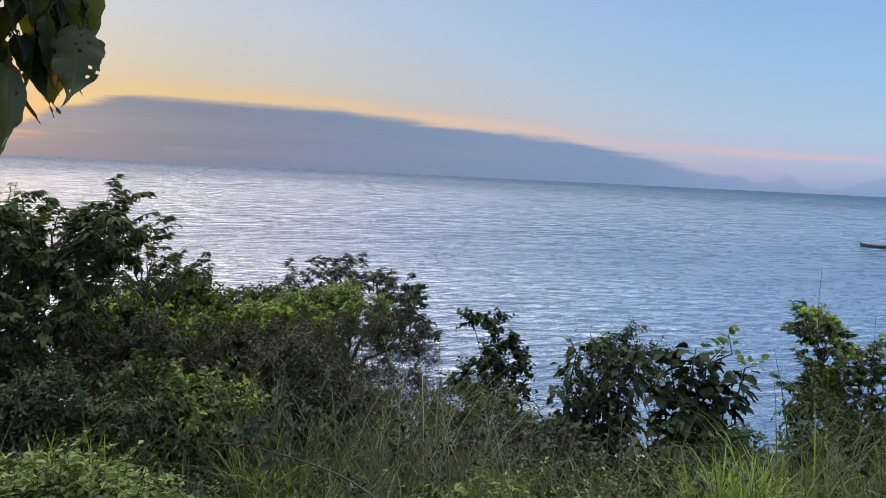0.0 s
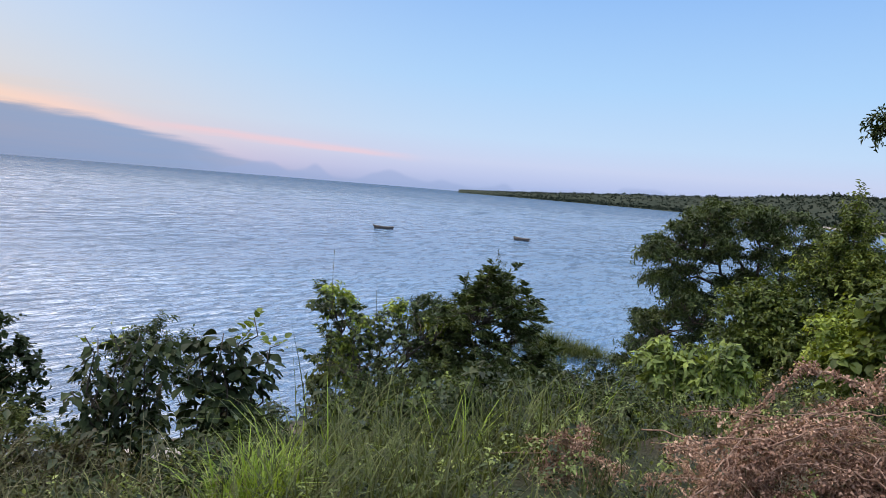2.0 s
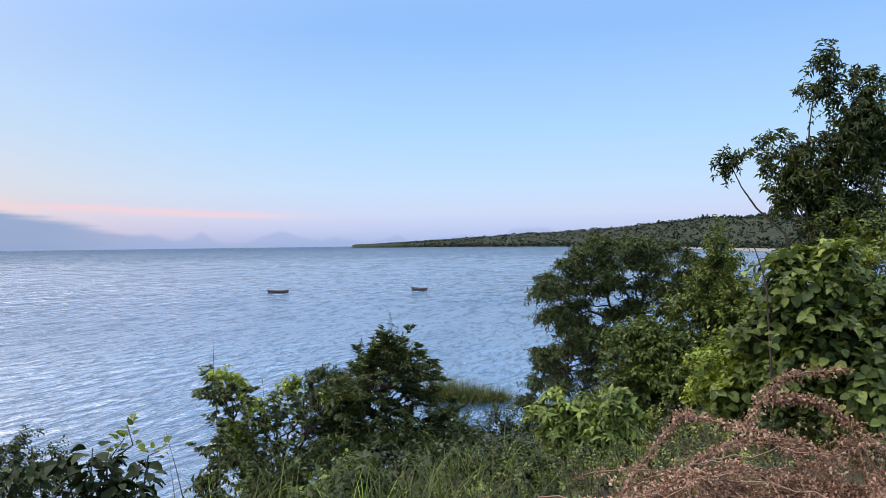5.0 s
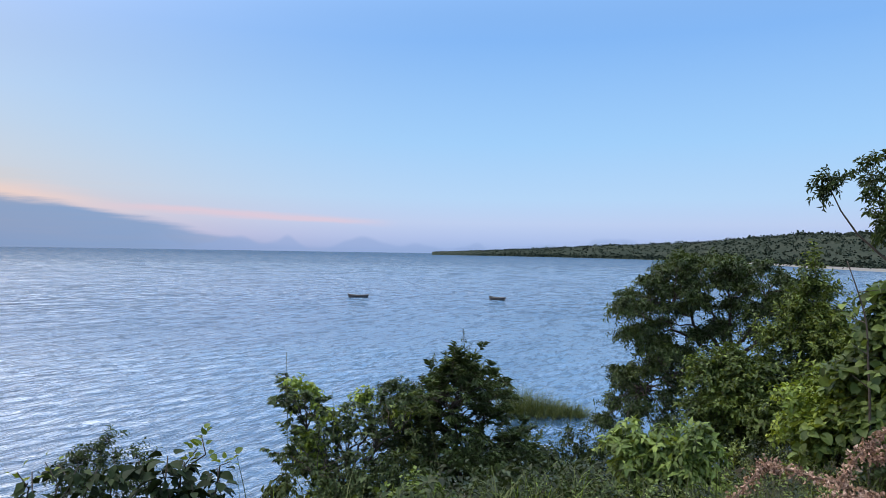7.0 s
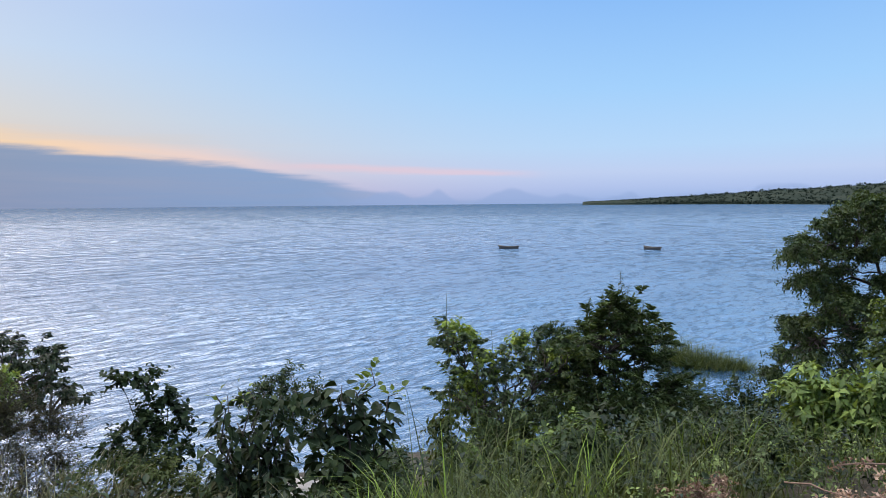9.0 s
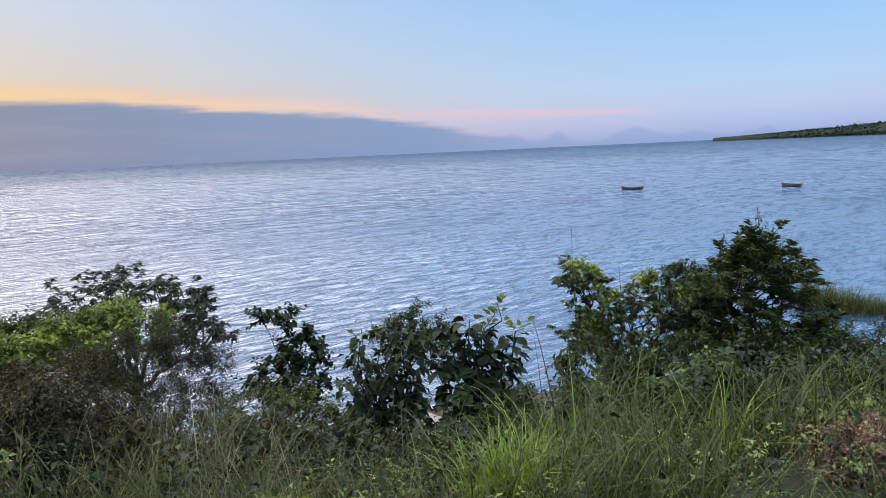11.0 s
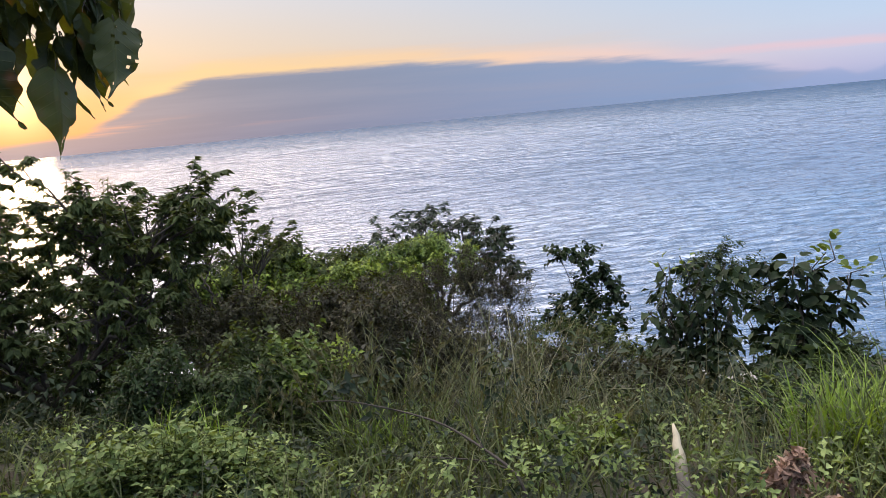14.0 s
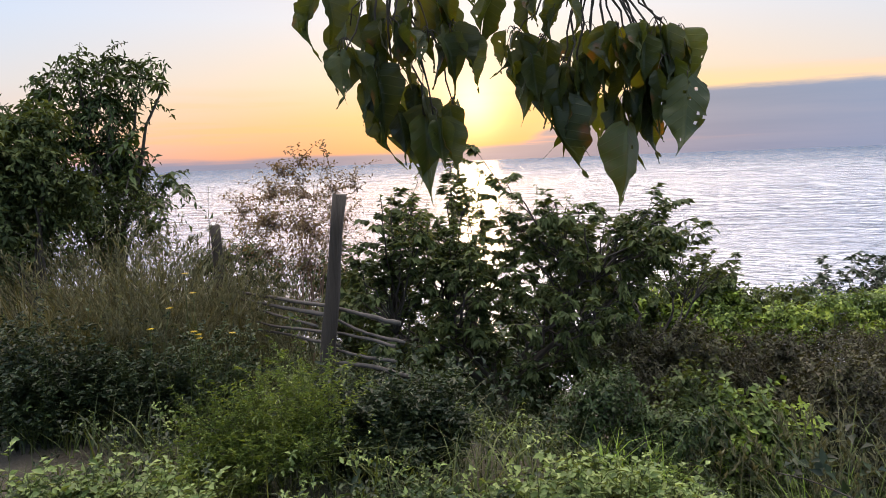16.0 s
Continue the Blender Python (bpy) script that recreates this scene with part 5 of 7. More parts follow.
plant("dark_thicket", "dark thicket at the foot of a leafy tree", "bush",
      [(-7.66, 2.56, 1.33, 0.32), (-7.53, 2.91, 1.33, 0.32), (-7.37, 3.28, 1.27, 0.28), (-7.22, 3.59, 1.34, 0.19), (-7.67, 2.48, 1.07, 0.28), (-7.76, 2.27, 1.41, 0.38)],
      LEAF_OLIVE, 620, leaf=0.07, width=0.45, length=0.32, per=10, seed=46, trunk=0.025)
plant("bright_bush", "bush with pale olive leaves leaning on a tree", "bush",
      [(-6.98, 2.55, 2.24, 0.20), (-7.05, 2.41, 2.00, 0.25), (-7.00, 2.55, 1.80, 0.25), (-7.13, 2.14, 2.10, 0.35), (-7.14, 2.14, 1.67, 0.41), (-6.88, 2.84, 1.73, 0.17)],
      LEAF_OLIVE, 480, leaf=0.09, width=0.5, length=0.3, per=9, seed=45, trunk=0.04, droop=0.5)

# thicket on the other side
plant("bigleaf_shrub", "shrub with large drooping ribbed green leaves", "shrub",
      [(5.55, 3.93, 0.20, 0.13), (5.63, 3.84, 0.26, 0.15), (5.78, 3.63, 0.29, 0.18), (5.93, 3.41, 0.34, 0.18), (5.55, 3.85, 0.00, 0.19), (5.71, 3.63, 0.03, 0.24), (5.87, 3.38, 0.07, 0.24), (5.58, 3.70, -0.23, 0.22), (5.78, 3.42, -0.18, 0.24)],
      LEAF_MID, 330, leaf=0.135, width=0.45, length=0.25, per=8, seed=51, trunk=0.02, droop=0.7)
plant("green_bush", "dense green bush with pale leaf tips", "bush",
      [(8.09, 4.59, 0.39, 0.27), (8.22, 4.42, 0.61, 0.22), (8.30, 4.23, 0.43, 0.31), (8.11, 4.46, 0.06, 0.36), (8.35, 4.01, 0.12, 0.42), (8.24, 4.15, -0.10, 0.37), (8.50, 3.75, 0.22, 0.42), (8.44, 3.95, 0.46, 0.25)],
      LEAF_BUSH, 1300, leaf=0.09, width=0.6, length=0.28, per=9, seed=52, trunk=0.035)
plant("spire_bush", "tall bush with a narrow leafy top", "bush",
      [(8.86, 3.77, 1.82, 0.06), (8.86, 3.76, 1.66, 0.10), (8.84, 3.81, 1.46, 0.14), (8.91, 3.66, 1.42, 0.12), (8.82, 3.82, 1.2, 0.2), (8.93, 3.56, 1.14, 0.2), (8.83, 3.76, 0.88, 0.3), (8.98, 3.37, 0.86, 0.38), (8.70, 4.04, 0.92, 0.26), (8.87, 3.54, 0.50, 0.46)],
      LEAF_BUSH, 1050, leaf=0.085, width=0.38, length=0.30, per=11, seed=53, trunk=0.04, **UP)
plant("vine_bush", "bush covered with broad heart-shaped vine leaves", "bush",
      [(7.05, 2.33, 1.48, 0.15), (7.08, 2.24, 1.29, 0.23), (7.03, 2.33, 1.03, 0.26), (7.10, 2.08, 0.96, 0.35), (6.96, 2.42, 0.72, 0.26), (7.02, 2.16, 0.56, 0.29), (7.15, 2.01, 1.41, 0.35), (7.17, 1.81, 0.91, 0.47), (6.84, 2.64, 0.48, 0.26)],
      LEAF_BUSH, 560, leaf=0.125, width=0.82, length=0.28, per=7, shape="round", seed=54, trunk=0.035, droop=0.6)
plant("yellow_bush", "bush with bright yellow-green leaves", "bush",
      [(7.18, 3.00, 0.54, 0.19), (7.29, 2.79, 0.68, 0.22), (7.38, 2.58, 0.76, 0.19), (7.13, 3.00, 0.27, 0.25), (7.29, 2.66, 0.38, 0.25)],
      LEAF_LIGHT, 420, leaf=0.085, width=0.6, length=0.25, per=8, seed=55, trunk=0.025)
plant("overhanging_tree", "slender tree with sprays of small pinnate leaves", "tree",
      [(8.86, 3.63, 2.76, 0.10), (8.93, 3.43, 2.80, 0.16), (9.01, 3.22, 2.83, 0.19), (9.11, 2.95, 2.76, 0.22), (9.09, 3.06, 2.54, 0.19), (9.09, 3.11, 2.28, 0.16), (9.19, 2.79, 2.44, 0.27), (9.21, 2.74, 2.12, 0.33), (9.08, 2.69, 3.53, 0.15), (9.09, 2.53, 3.73, 0.18), (9.19, 2.61, 3.00, 0.10), (9.28, 2.44, 2.56, 0.37), (9.24, 2.33, 3.23, 0.37), (9.33, 2.33, 1.94, 0.45), (9.35, 2.04, 2.85, 0.45), (9.27, 2.53, 1.56, 0.42)],
      LEAF_DARK, 1250, leaf=0.105, width=0.34, length=0.24, per=13, seed=56, trunk=0.06, foot=(9.20, 2.07, 0.06)[:2], droop=0.4, up=0.2)
plant("green_bush", "leafy bush closing the view along the bank", "bush",
      [(8.35, 1.98, 1.08, 0.46), (8.46, 1.65, 1.53, 0.60), (8.49, 1.32, 1.15, 0.73), (8.26, 2.14, 0.63, 0.46), (8.35, 1.71, 0.59, 0.60)],
      LEAF_BUSH, 700, leaf=0.1, width=0.55, length=0.3, per=8, seed=57, trunk=0.04)


# ---- reeds, grass and weeds ----
def reeds():
    rng = np.random.default_rng(61)
    at = np.array([(26.84, 25.70, -6.83, 0.61), (27.36, 25.17, -6.78, 0.67), (27.87, 24.63, -6.72, 0.55), (28.36, 24.08, -6.66, 0.31), (26.31, 26.22, -6.88, 0.49)])
    n = 2600
    k = rng.integers(0, len(at), n)
    p = at[k, :3].copy()
    p[:, :2] += rng.normal(0, 1, (n, 2)) * at[k, 3:4] * np.array([[0.9, 1.1]])
    p[:, 2] = WATER - 0.3
    tall = np.interp(p[:, 0], [25.5, 27.0, 29.0], [2.2, 1.5, 0.8])
    v, f = blades(rng, p, tall, 0.03, lean=0.45, droop=0.5)
    tagged(new("reeds", mesh_of("reeds", v, [f], LEAF_OLIVE)), "pale green reeds standing in the shallows", "reeds", kind="stuff")


def meadow():
    """Loose grass, low herbs and litter all over the bank top."""
    rng = np.random.default_rng(62)

    def lumpy(x, y):
        return (np.sin(x * 2.3 + 2 + y) * np.sin(y * 2.9 + 1 - 0.7 * x) + 0.5 * np.sin(x * 6.1) * np.sin(y * 5.3) + rng.random(len(x)) * 1.1) > 0.55

    p = scatter(rng, 15000, -9, 7.5, 1.2, 4.6, lumpy)
    v, f = blades(rng, p, 0.42, 0.0105, lean=0.45, droop=0.7, segs=3)
    tagged(new("meadow_grass", mesh_of("meadow_grass", v, [f], GRASS)), "loose green grass covering the bank top", "grass", kind="stuff")
    p = scatter(rng, 7000, -9, 8, 1.5, 5.2, lumpy)
    v, f = blades(rng, p, 0.5, 0.005, lean=0.5, droop=0.5, segs=3)
    tagged(new("dry_grass", mesh_of("dry_grass", v, [f], GRASS_DRY)), "straw coloured dry grass among the green", "grass", kind="stuff")
    for mat, n, leaf, seed, name, label in ((LEAF_DEEP, 4200, 0.046, 63, "undergrowth", "low green herbs and creepers on the bank"),
                                            (LEAF_GREY, 5200, 0.036, 64, "small_herbs", "pale grey-green small-leaved herbs on the bank"),
                                            (LEAF_DEEP, 5000, 0.072, 65, "bank_scrub", "dark green scrub on the falling bank")):
        r2 = np.random.default_rng(seed)
        y0, y1 = (3.8, 13) if name == "bank_scrub" else (1.6, 6.5)
        p = scatter(r2, n, -9, 9, y0, y1, None)
        tall = r2.uniform(0.03, 0.26, n) * (2.6 if name == "bank_scrub" else 1)
        lobes = np.concatenate([p + np.stack([np.zeros(n), np.zeros(n), tall], 1), np.full((n, 1), 0.11)], 1)
        v, f, _ = sprigs(r2, lobes, n, 0.3 if name == "bank_scrub" else 0.16, 8, leaf, 0.55, up=0.7, lumpy=False)
        tagged(new(name, mesh_of(name, v, [f], mat)), label, "undergrowth", kind="stuff")


def seed_grass(top, seed, n=9):
    """A clump of tall dry stems with feathery seed heads."""
    rng = np.random.default_rng(seed)
    base = np.array([top[0], top[1], float(height(top[0], top[1]))])
    a, lean = rng.random(n) * 6.283, rng.uniform(0.08, 0.6, n)
    ln = np.clip(top[2] - base[2], 0.4, 1.9) * rng.uniform(0.6, 1.12, n)
    feet = np.stack([rng.normal(0, 0.12, n), rng.normal(0, 0.12, n), np.full(n, -0.02)], 1)
    t = np.linspace(0, 1, 9)[None, :, None]
    way = np.stack([np.cos(a) * lean, np.sin(a) * lean, np.zeros(n)], 1)
    line = feet[:, None] + way[:, None] * (ln[:, None, None] * t ** 1.8)
    line[:, :, 2] += ln[:, None] * (t[:, :, 0] - 0.12 * t[:, :, 0] ** 3)
    ob = thing("seed_grass", base, "dry grass stems with feathery pale seed heads", "grass", "seeding grasses")
    v, f = tubes(line, np.repeat(np.linspace(0.003, 0.0012, 9)[None], n, 0), 4)
    tagged(part("stemwork", mesh_of("stemwork", v, f, GRASS_PALE), ob), kind="stuff")
    k = 18
    s = rng.uniform(0.62, 1, (n, k))
    at = np.stack([[np.interp(s[i], np.linspace(0, 1, 9), line[i, :, c]) for c in range(3)] for i in range(n)]).transpose(0, 2, 1).reshape(-1, 3)
    d = np.repeat(way + [0, 0, 0.9], k, 0) + rng.normal(0, 0.35, (n * k, 3))
    size = rng.uniform(0.03, 0.07, n * k)
    v, f = leaves("thin", at, d, rng.normal(size=(n * k, 3)), size, size * 0.13)
    part("seed_heads", mesh_of("seed_heads", v, [f], GRASS_PALE), ob, "pale feathery seed heads")


reeds()
meadow()
for k, p in enumerate([(-0.33, 5.46, -0.09), (-0.12, 5.52, 0.05), (0.09, 5.53, 0.06), (0.28, 5.46, -0.18), (-0.21, 5.55, 0.19), (-0.03, 5.57, 0.21), (0.18, 5.97, -0.03), (-0.45, 5.48, 0.01), (-0.18, 5.52, 0.06), (-1.19, 5.29, -0.13), (-0.67, 5.41, -0.12), (0.52, 5.36, -0.42), (-0.54, 5.45, -0.06), (0.77, 5.28, -0.56), (-0.92, 5.33, -0.19), (0.15, 4.83, 0.01), (1.48, 4.03, -0.31), (-1.45, 5.23, -0.07), (-1.69, 5.18, 0.02), (0.31, 4.52, -0.18), (0.55, 4.26, -0.19), (1.04, 3.97, -0.14), (-0.01, 4.56, -0.07), (-0.33, 4.43, -0.01)]):
    seed_grass(p, 170 + k)
for k, p in enumerate([(-1.14, 4.18, 0.43), (-0.96, 4.21, 0.42), (-1.30, 4.10, 0.29), (-0.90, 4.56, 0.43), (-1.63, 3.98, 0.23), (-5.80, 3.15, 1.08), (-5.95, 2.88, 1.15), (-5.55, 3.54, 1.05), (-6.14, 2.46, 1.15), (-1.10, 4.53, 0.44), (-0.77, 3.93, 0.50)]):
    seed_grass(p, 220 + k)

for k, p in enumerate([(-5.65, 2.45, 1.42), (-5.87, 2.70, 1.47), (-5.64, 2.72, 1.41), (-5.84, 2.98, 1.40), (-5.61, 2.98, 1.31), (-5.81, 3.22, 1.23), (-5.57, 3.22, 1.17), (-5.27, 2.31, 1.28), (-5.30, 2.46, 1.21), (-5.15, 2.54, 1.23), (-5.23, 2.80, 1.12), (-5.64, 3.66, 1.03), (-5.37, 3.68, 0.94), (-5.08, 3.72, 0.89)]):
    seed_grass(p, 240 + k, 26)

for k, (x, y, z) in enumerate([(2.10, 4.01, -0.23), (2.52, 4.44, -0.42), (2.67, 4.39, -0.48), (2.81, 4.23, -0.38), (3.00, 4.14, -0.45), (3.06, 3.82, -0.39), (3.35, 3.73, -0.32), (3.65, 3.83, -0.34), (3.90, 3.85, -0.35), (4.04, 3.74, -0.32), (4.32, 3.77, -0.32), (4.43, 3.66, -0.28), (3.34, 3.31, -0.21), (2.18, 4.03, -0.11), (2.67, 4.24, -0.27)]):
    tuft("grass_clump", "tall green grass clump with arching blades", (x, y), 0.24, 46, 0.66 + max(0, z - float(height(x, y))), 0.012, GRASS_BRIGHT if k % 5 == 0 else GRASS, 70 + k, lean=0.3, droop=0.5)
for k, (x, y, z) in enumerate([(1.51, 3.45, -0.26), (1.66, 3.52, -0.27), (1.70, 3.75, -0.32)]):
    tuft("bright_grass_clump", "bright yellow-green grass clump", (x, y), 0.16, 150, 0.46, 0.016, GRASS_BRIGHT, 90 + k, lean=0.35, droop=0.45)
for k, (x, y, z) in enumerate([(1.88, 3.68, -0.32), (2.13, 3.83, -0.40), (2.34, 3.79, -0.42), (2.71, 3.91, -0.45), (2.95, 3.80, -0.40), (3.06, 3.55, -0.31), (1.86, 3.07, -0.22), (2.12, 2.95, -0.20), (2.40, 2.80, -0.17), (1.58, 3.25, -0.23), (2.29, 3.48, -0.33), (2.58, 3.25, -0.27)]):
    tuft("grass_clump", "dense clump of long green grass", (x, y), 0.28, 90, 0.6 + max(0, z - float(height(x, y))), 0.010, GRASS, 100 + k, lean=0.35, droop=0.55)
for k, (x, y, z) in enumerate([(-0.77, 3.99, -0.01), (-0.25, 4.03, -0.14), (-0.38, 3.98, 0.04), (-0.03, 3.99, -0.02), (0.07, 4.57, -0.33), (0.41, 4.82, -0.62), (0.61, 4.83, -0.70), (0.16, 4.90, -0.71), (-0.58, 4.00, -0.22), (-0.28, 4.99, -0.91), (-1.17, 4.98, -0.70), (-1.54, 4.97, -0.59), (0.38, 3.92, -0.45), (0.71, 3.79, -0.40), (0.98, 3.50, -0.29), (1.26, 3.59, -0.29), (1.06, 4.57, -0.65), (-0.68, 5.00, -0.89), (0.05, 4.04, -0.49), (0.26, 4.25, -0.56)]):
    tuft("wild_grass_clump", "wispy clump of half-dry grass", (x, y), 0.35, 55, 0.6 + max(0, z - float(height(x, y))), 0.007, (GRASS, GRASS_DRY, GRASS, GRASS_PALE)[k % 4], 120 + k, lean=0.45, droop=0.5)
for k, (x, y, z) in enumerate([(-2.13, 4.24, 0.00), (-2.04, 4.31, 0.08), (-0.93, 4.00, 0.05), (-1.03, 3.97, 0.04), (-1.93, 3.63, 0.10)]):
    tuft("grass_clump", "upright clump of green grass with bent tips", (x, y), 0.22, 110, 0.55, 0.013, GRASS if k % 2 else GRASS_BRIGHT, 140 + k, lean=0.3, droop=0.7)
for k, (x, y, z) in enumerate([(-6.63, 2.29, 1.00), (-6.52, 2.56, 1.02), (-6.40, 2.85, 1.04), (-6.28, 3.10, 1.06), (-6.14, 3.34, 0.99), (-5.66, 2.66, 0.88), (-5.52, 2.91, 0.80), (-5.79, 2.36, 0.82), (-6.21, 3.97, 0.90), (-6.05, 4.19, 0.88), (-5.71, 3.24, 0.88), (-5.82, 2.09, 0.87)]):
    tuft("dry_grass_clump", "tall tangled clump of dry straw grass", (x, y), 0.55, 300, 1.1, 0.006, GRASS_STRAW, 160 + k, lean=0.3, droop=0.5)


# ---- weeds in the foreground ----
def upright_weed(name, label, spots, n, tall, leaf, width, mat, seed, branchy=3, pairs=11, shape="oval", lean=0.35):
    """A patch of upright weeds: many stems from the ground, with side shoots and small leaves."""
    rng = np.random.default_rng(seed)
    spots = np.array(spots)
    mid = spots[:, :3].mean(0)
    base = np.array([mid[0], mid[1], float(height(mid[0], mid[1]))])
    ob = thing(name, base, label, "weeds")
    pick = rng.choice(len(spots), n, p=spots[:, 3] / spots[:, 3].sum())
    xy = spots[pick, :2] + rng.normal(0, 0.55, (n, 2)) * spots[pick, 3:4]
    foot = np.concatenate([xy, height(xy[:, 0], xy[:, 1])[:, None]], 1)
    top = spots[pick, 2] + spots[pick, 3] * rng.uniform(0.2, 1.0, n)
    ln = np.clip(top - foot[:, 2], 0.4 * tall, 1.6 * tall) * rng.uniform(0.6, 1.1, n)
    a = rng.random(n) * 6.283
    way = np.stack([np.cos(a), np.sin(a), np.zeros(n)], 1) * lean * rng.random((n, 1))
    t = np.linspace(0, 1, 6)[None, :, None]
    line = foot[:, None] + way[:, None] * ln[:, None, None] * t ** 1.5
    line[:, :, 2] += ln[:, None] * t[:, :, 0]
    lines, radii = [line], [np.repeat(np.linspace(0.0035, 0.0014, 6)[None], n, 0)]
    for k in range(branchy):
        s = rng.uniform(0.35, 0.85, n)
        i = np.minimum((s * 5).astype(int), 4)
        start = line[np.arange(n), i]
        b = rng.random(n) * 6.283
        d = np.stack([np.cos(b), np.sin(b), rng.uniform(0.6, 1.6, n)], 1) * (ln * rng.uniform(0.18, 0.36, n))[:, None]
        lines.append(start[:, None] + d[:, None] * t)
        radii.append(np.repeat(np.linspace(0.002, 0.001, 6)[None], n, 0))
    lines, radii = np.concatenate(lines), np.concatenate(radii)
    v, f = tubes(lines, radii, 3)
    tagged(part("stemwork", mesh_of("stemwork", v - base, f, GRASS), ob), kind="stuff")
    m = len(lines)
    s = rng.uniform(0.25, 1.0, (m, pairs))
    i = np.minimum((s * 5).astype(int), 4)
    w = (s * 5 - i)[:, :, None]
    r = np.arange(m)[:, None]
    at = lines[r, i] * (1 - w) + lines[r, i + 1] * w
    b = rng.random((m, pairs)) * 6.283
    d = np.stack([np.cos(b), np.sin(b), rng.uniform(-0.2, 0.9, (m, pairs))], -1)
    size = leaf * rng.uniform(0.55, 1.25, m * pairs)
    up = rng.normal(0, 0.45, (m * pairs, 3)) + [0, 0, 1.0]
    v, f = leaves("thin" if leaf < 0.05 else shape, at.reshape(-1, 3), d.reshape(-1, 3), up, size, size * width)
    part("leafage", mesh_of("leafage", v - base, [f], mat), ob)


upright_weed("herb_patch", "low patch of pale green leafy weeds",
             [(-1.83, 2.69, 0.21, 0.11), (-1.64, 2.81, 0.23, 0.13), (-1.44, 2.90, 0.21, 0.13), (-2.00, 2.54, 0.14, 0.14), (-1.76, 2.65, 0.06, 0.17), (-1.48, 2.80, 0.04, 0.17), (-1.23, 2.93, 0.07, 0.13), (-1.17, 2.87, -0.07, 0.17), (-2.06, 2.42, 0.02, 0.17), (-1.51, 2.71, -0.09, 0.17), (-0.96, 2.93, -0.10, 0.14)],
             330, 0.35, 0.04, 0.6, LEAF_GREY, 201)
upright_weed("herb_patch", "low patch of pale leafy weeds in the open",
             [(-3.30, 0.95, 0.66, 0.11), (-3.28, 0.91, 0.56, 0.11), (-3.25, 1.07, 0.63, 0.11), (-3.17, 1.18, 0.53, 0.11), (-3.23, 1.01, 0.51, 0.14), (-3.08, 1.30, 0.44, 0.14), (-2.96, 1.46, 0.37, 0.11), (-3.24, 1.20, 0.75, 0.03), (-3.21, 1.20, 0.66, 0.06), (-1.79, 2.61, 0.30, 0.14), (-1.53, 2.75, 0.31, 0.14), (-1.31, 2.83, 0.29, 0.11)],
             210, 0.32, 0.04, 0.6, LEAF_GREY, 202)
upright_weed("herb_patch", "low patch of small-leaved green weeds on bare soil",
             [(-2.38, 1.73, 0.34, 0.09), (-2.37, 1.87, 0.29, 0.10), (-2.28, 1.95, 0.26, 0.10), (-2.26, 2.09, 0.21, 0.10), (-2.18, 1.64, 0.37, 0.09), (-2.09, 1.73, 0.35, 0.09), (-2.36, 1.60, 0.38, 0.08), (-2.44, 2.37, 0.18, 0.10)],
             150, 0.24, 0.032, 0.6, LEAF_DARK, 208)
upright_weed("herb_patch", "low patch of dull green weeds by the path",
             [(-3.52, 0.99, 0.56, 0.12), (-3.58, 1.12, 0.53, 0.12), (-3.44, 1.18, 0.53, 0.10), (-3.22, 0.91, 0.60, 0.10), (-3.27, 1.05, 0.54, 0.10), (-3.22, 1.16, 0.53, 0.10)],
             150, 0.26, 0.034, 0.6, LEAF_DARK, 209)
upright_weed("feathery_weed", "tall feathery yellow-green weed",
             [(-3.29, 2.19, 0.56, 0.18), (-3.21, 2.35, 0.66, 0.09), (-3.39, 2.05, 0.55, 0.14), (-3.49, 1.90, 0.58, 0.09), (-3.22, 2.17, 0.37, 0.19), (-3.34, 1.96, 0.32, 0.19), (-3.14, 2.45, 0.71, 0.04), (-3.44, 1.80, 0.32, 0.13)],
             96, 0.75, 0.03, 0.26, LEAF_YOUNG, 203, 7, 20, lean=0.22)
upright_weed("dark_weed", "dark low thicket of small-leaved weeds",
             [(-3.36, 2.68, 0.38, 0.14), (-3.17, 2.88, 0.36, 0.14), (-2.99, 3.04, 0.34, 0.14), (-3.28, 2.70, 0.25, 0.17), (-3.09, 2.88, 0.20, 0.17), (-3.15, 2.69, 0.00, 0.21), (-2.94, 2.90, -0.02, 0.17), (-3.31, 2.53, 0.02, 0.17), (-2.86, 3.08, 0.21, 0.13), (-2.95, 2.81, -0.13, 0.17)],
             330, 0.5, 0.045, 0.5, LEAF_DEEP, 204, 4, 14)
upright_weed("dark_weed", "bluish dark low weeds on the bank",
             [(-5.15, 1.70, 0.66, 0.21), (-5.02, 1.95, 0.55, 0.21), (-4.88, 2.22, 0.46, 0.21), (-5.05, 1.77, 0.36, 0.25), (-4.87, 2.12, 0.26, 0.25), (-4.74, 2.42, 0.32, 0.17), (-5.20, 1.67, 0.89, 0.17), (-4.74, 2.52, 0.53, 0.15), (-5.14, 1.54, 0.41, 0.21), (-4.59, 2.74, 0.46, 0.15)],
             260, 0.5, 0.042, 0.5, LEAF_DEEP, 205, 4, 13)
plant("creeping_weed", "fresh green creeping weeds", "weeds",
      [(-2.27, 3.87, 0.17, 0.15), (-2.06, 3.92, 0.05, 0.17), (-1.82, 4.02, 0.03, 0.17), (-2.16, 3.96, 0.27, 0.11), (-2.36, 3.75, -0.00, 0.15)],
      LEAF_DARK, 420, leaf=0.05, width=0.5, length=0.2, per=9, seed=206, trunk=0.01)
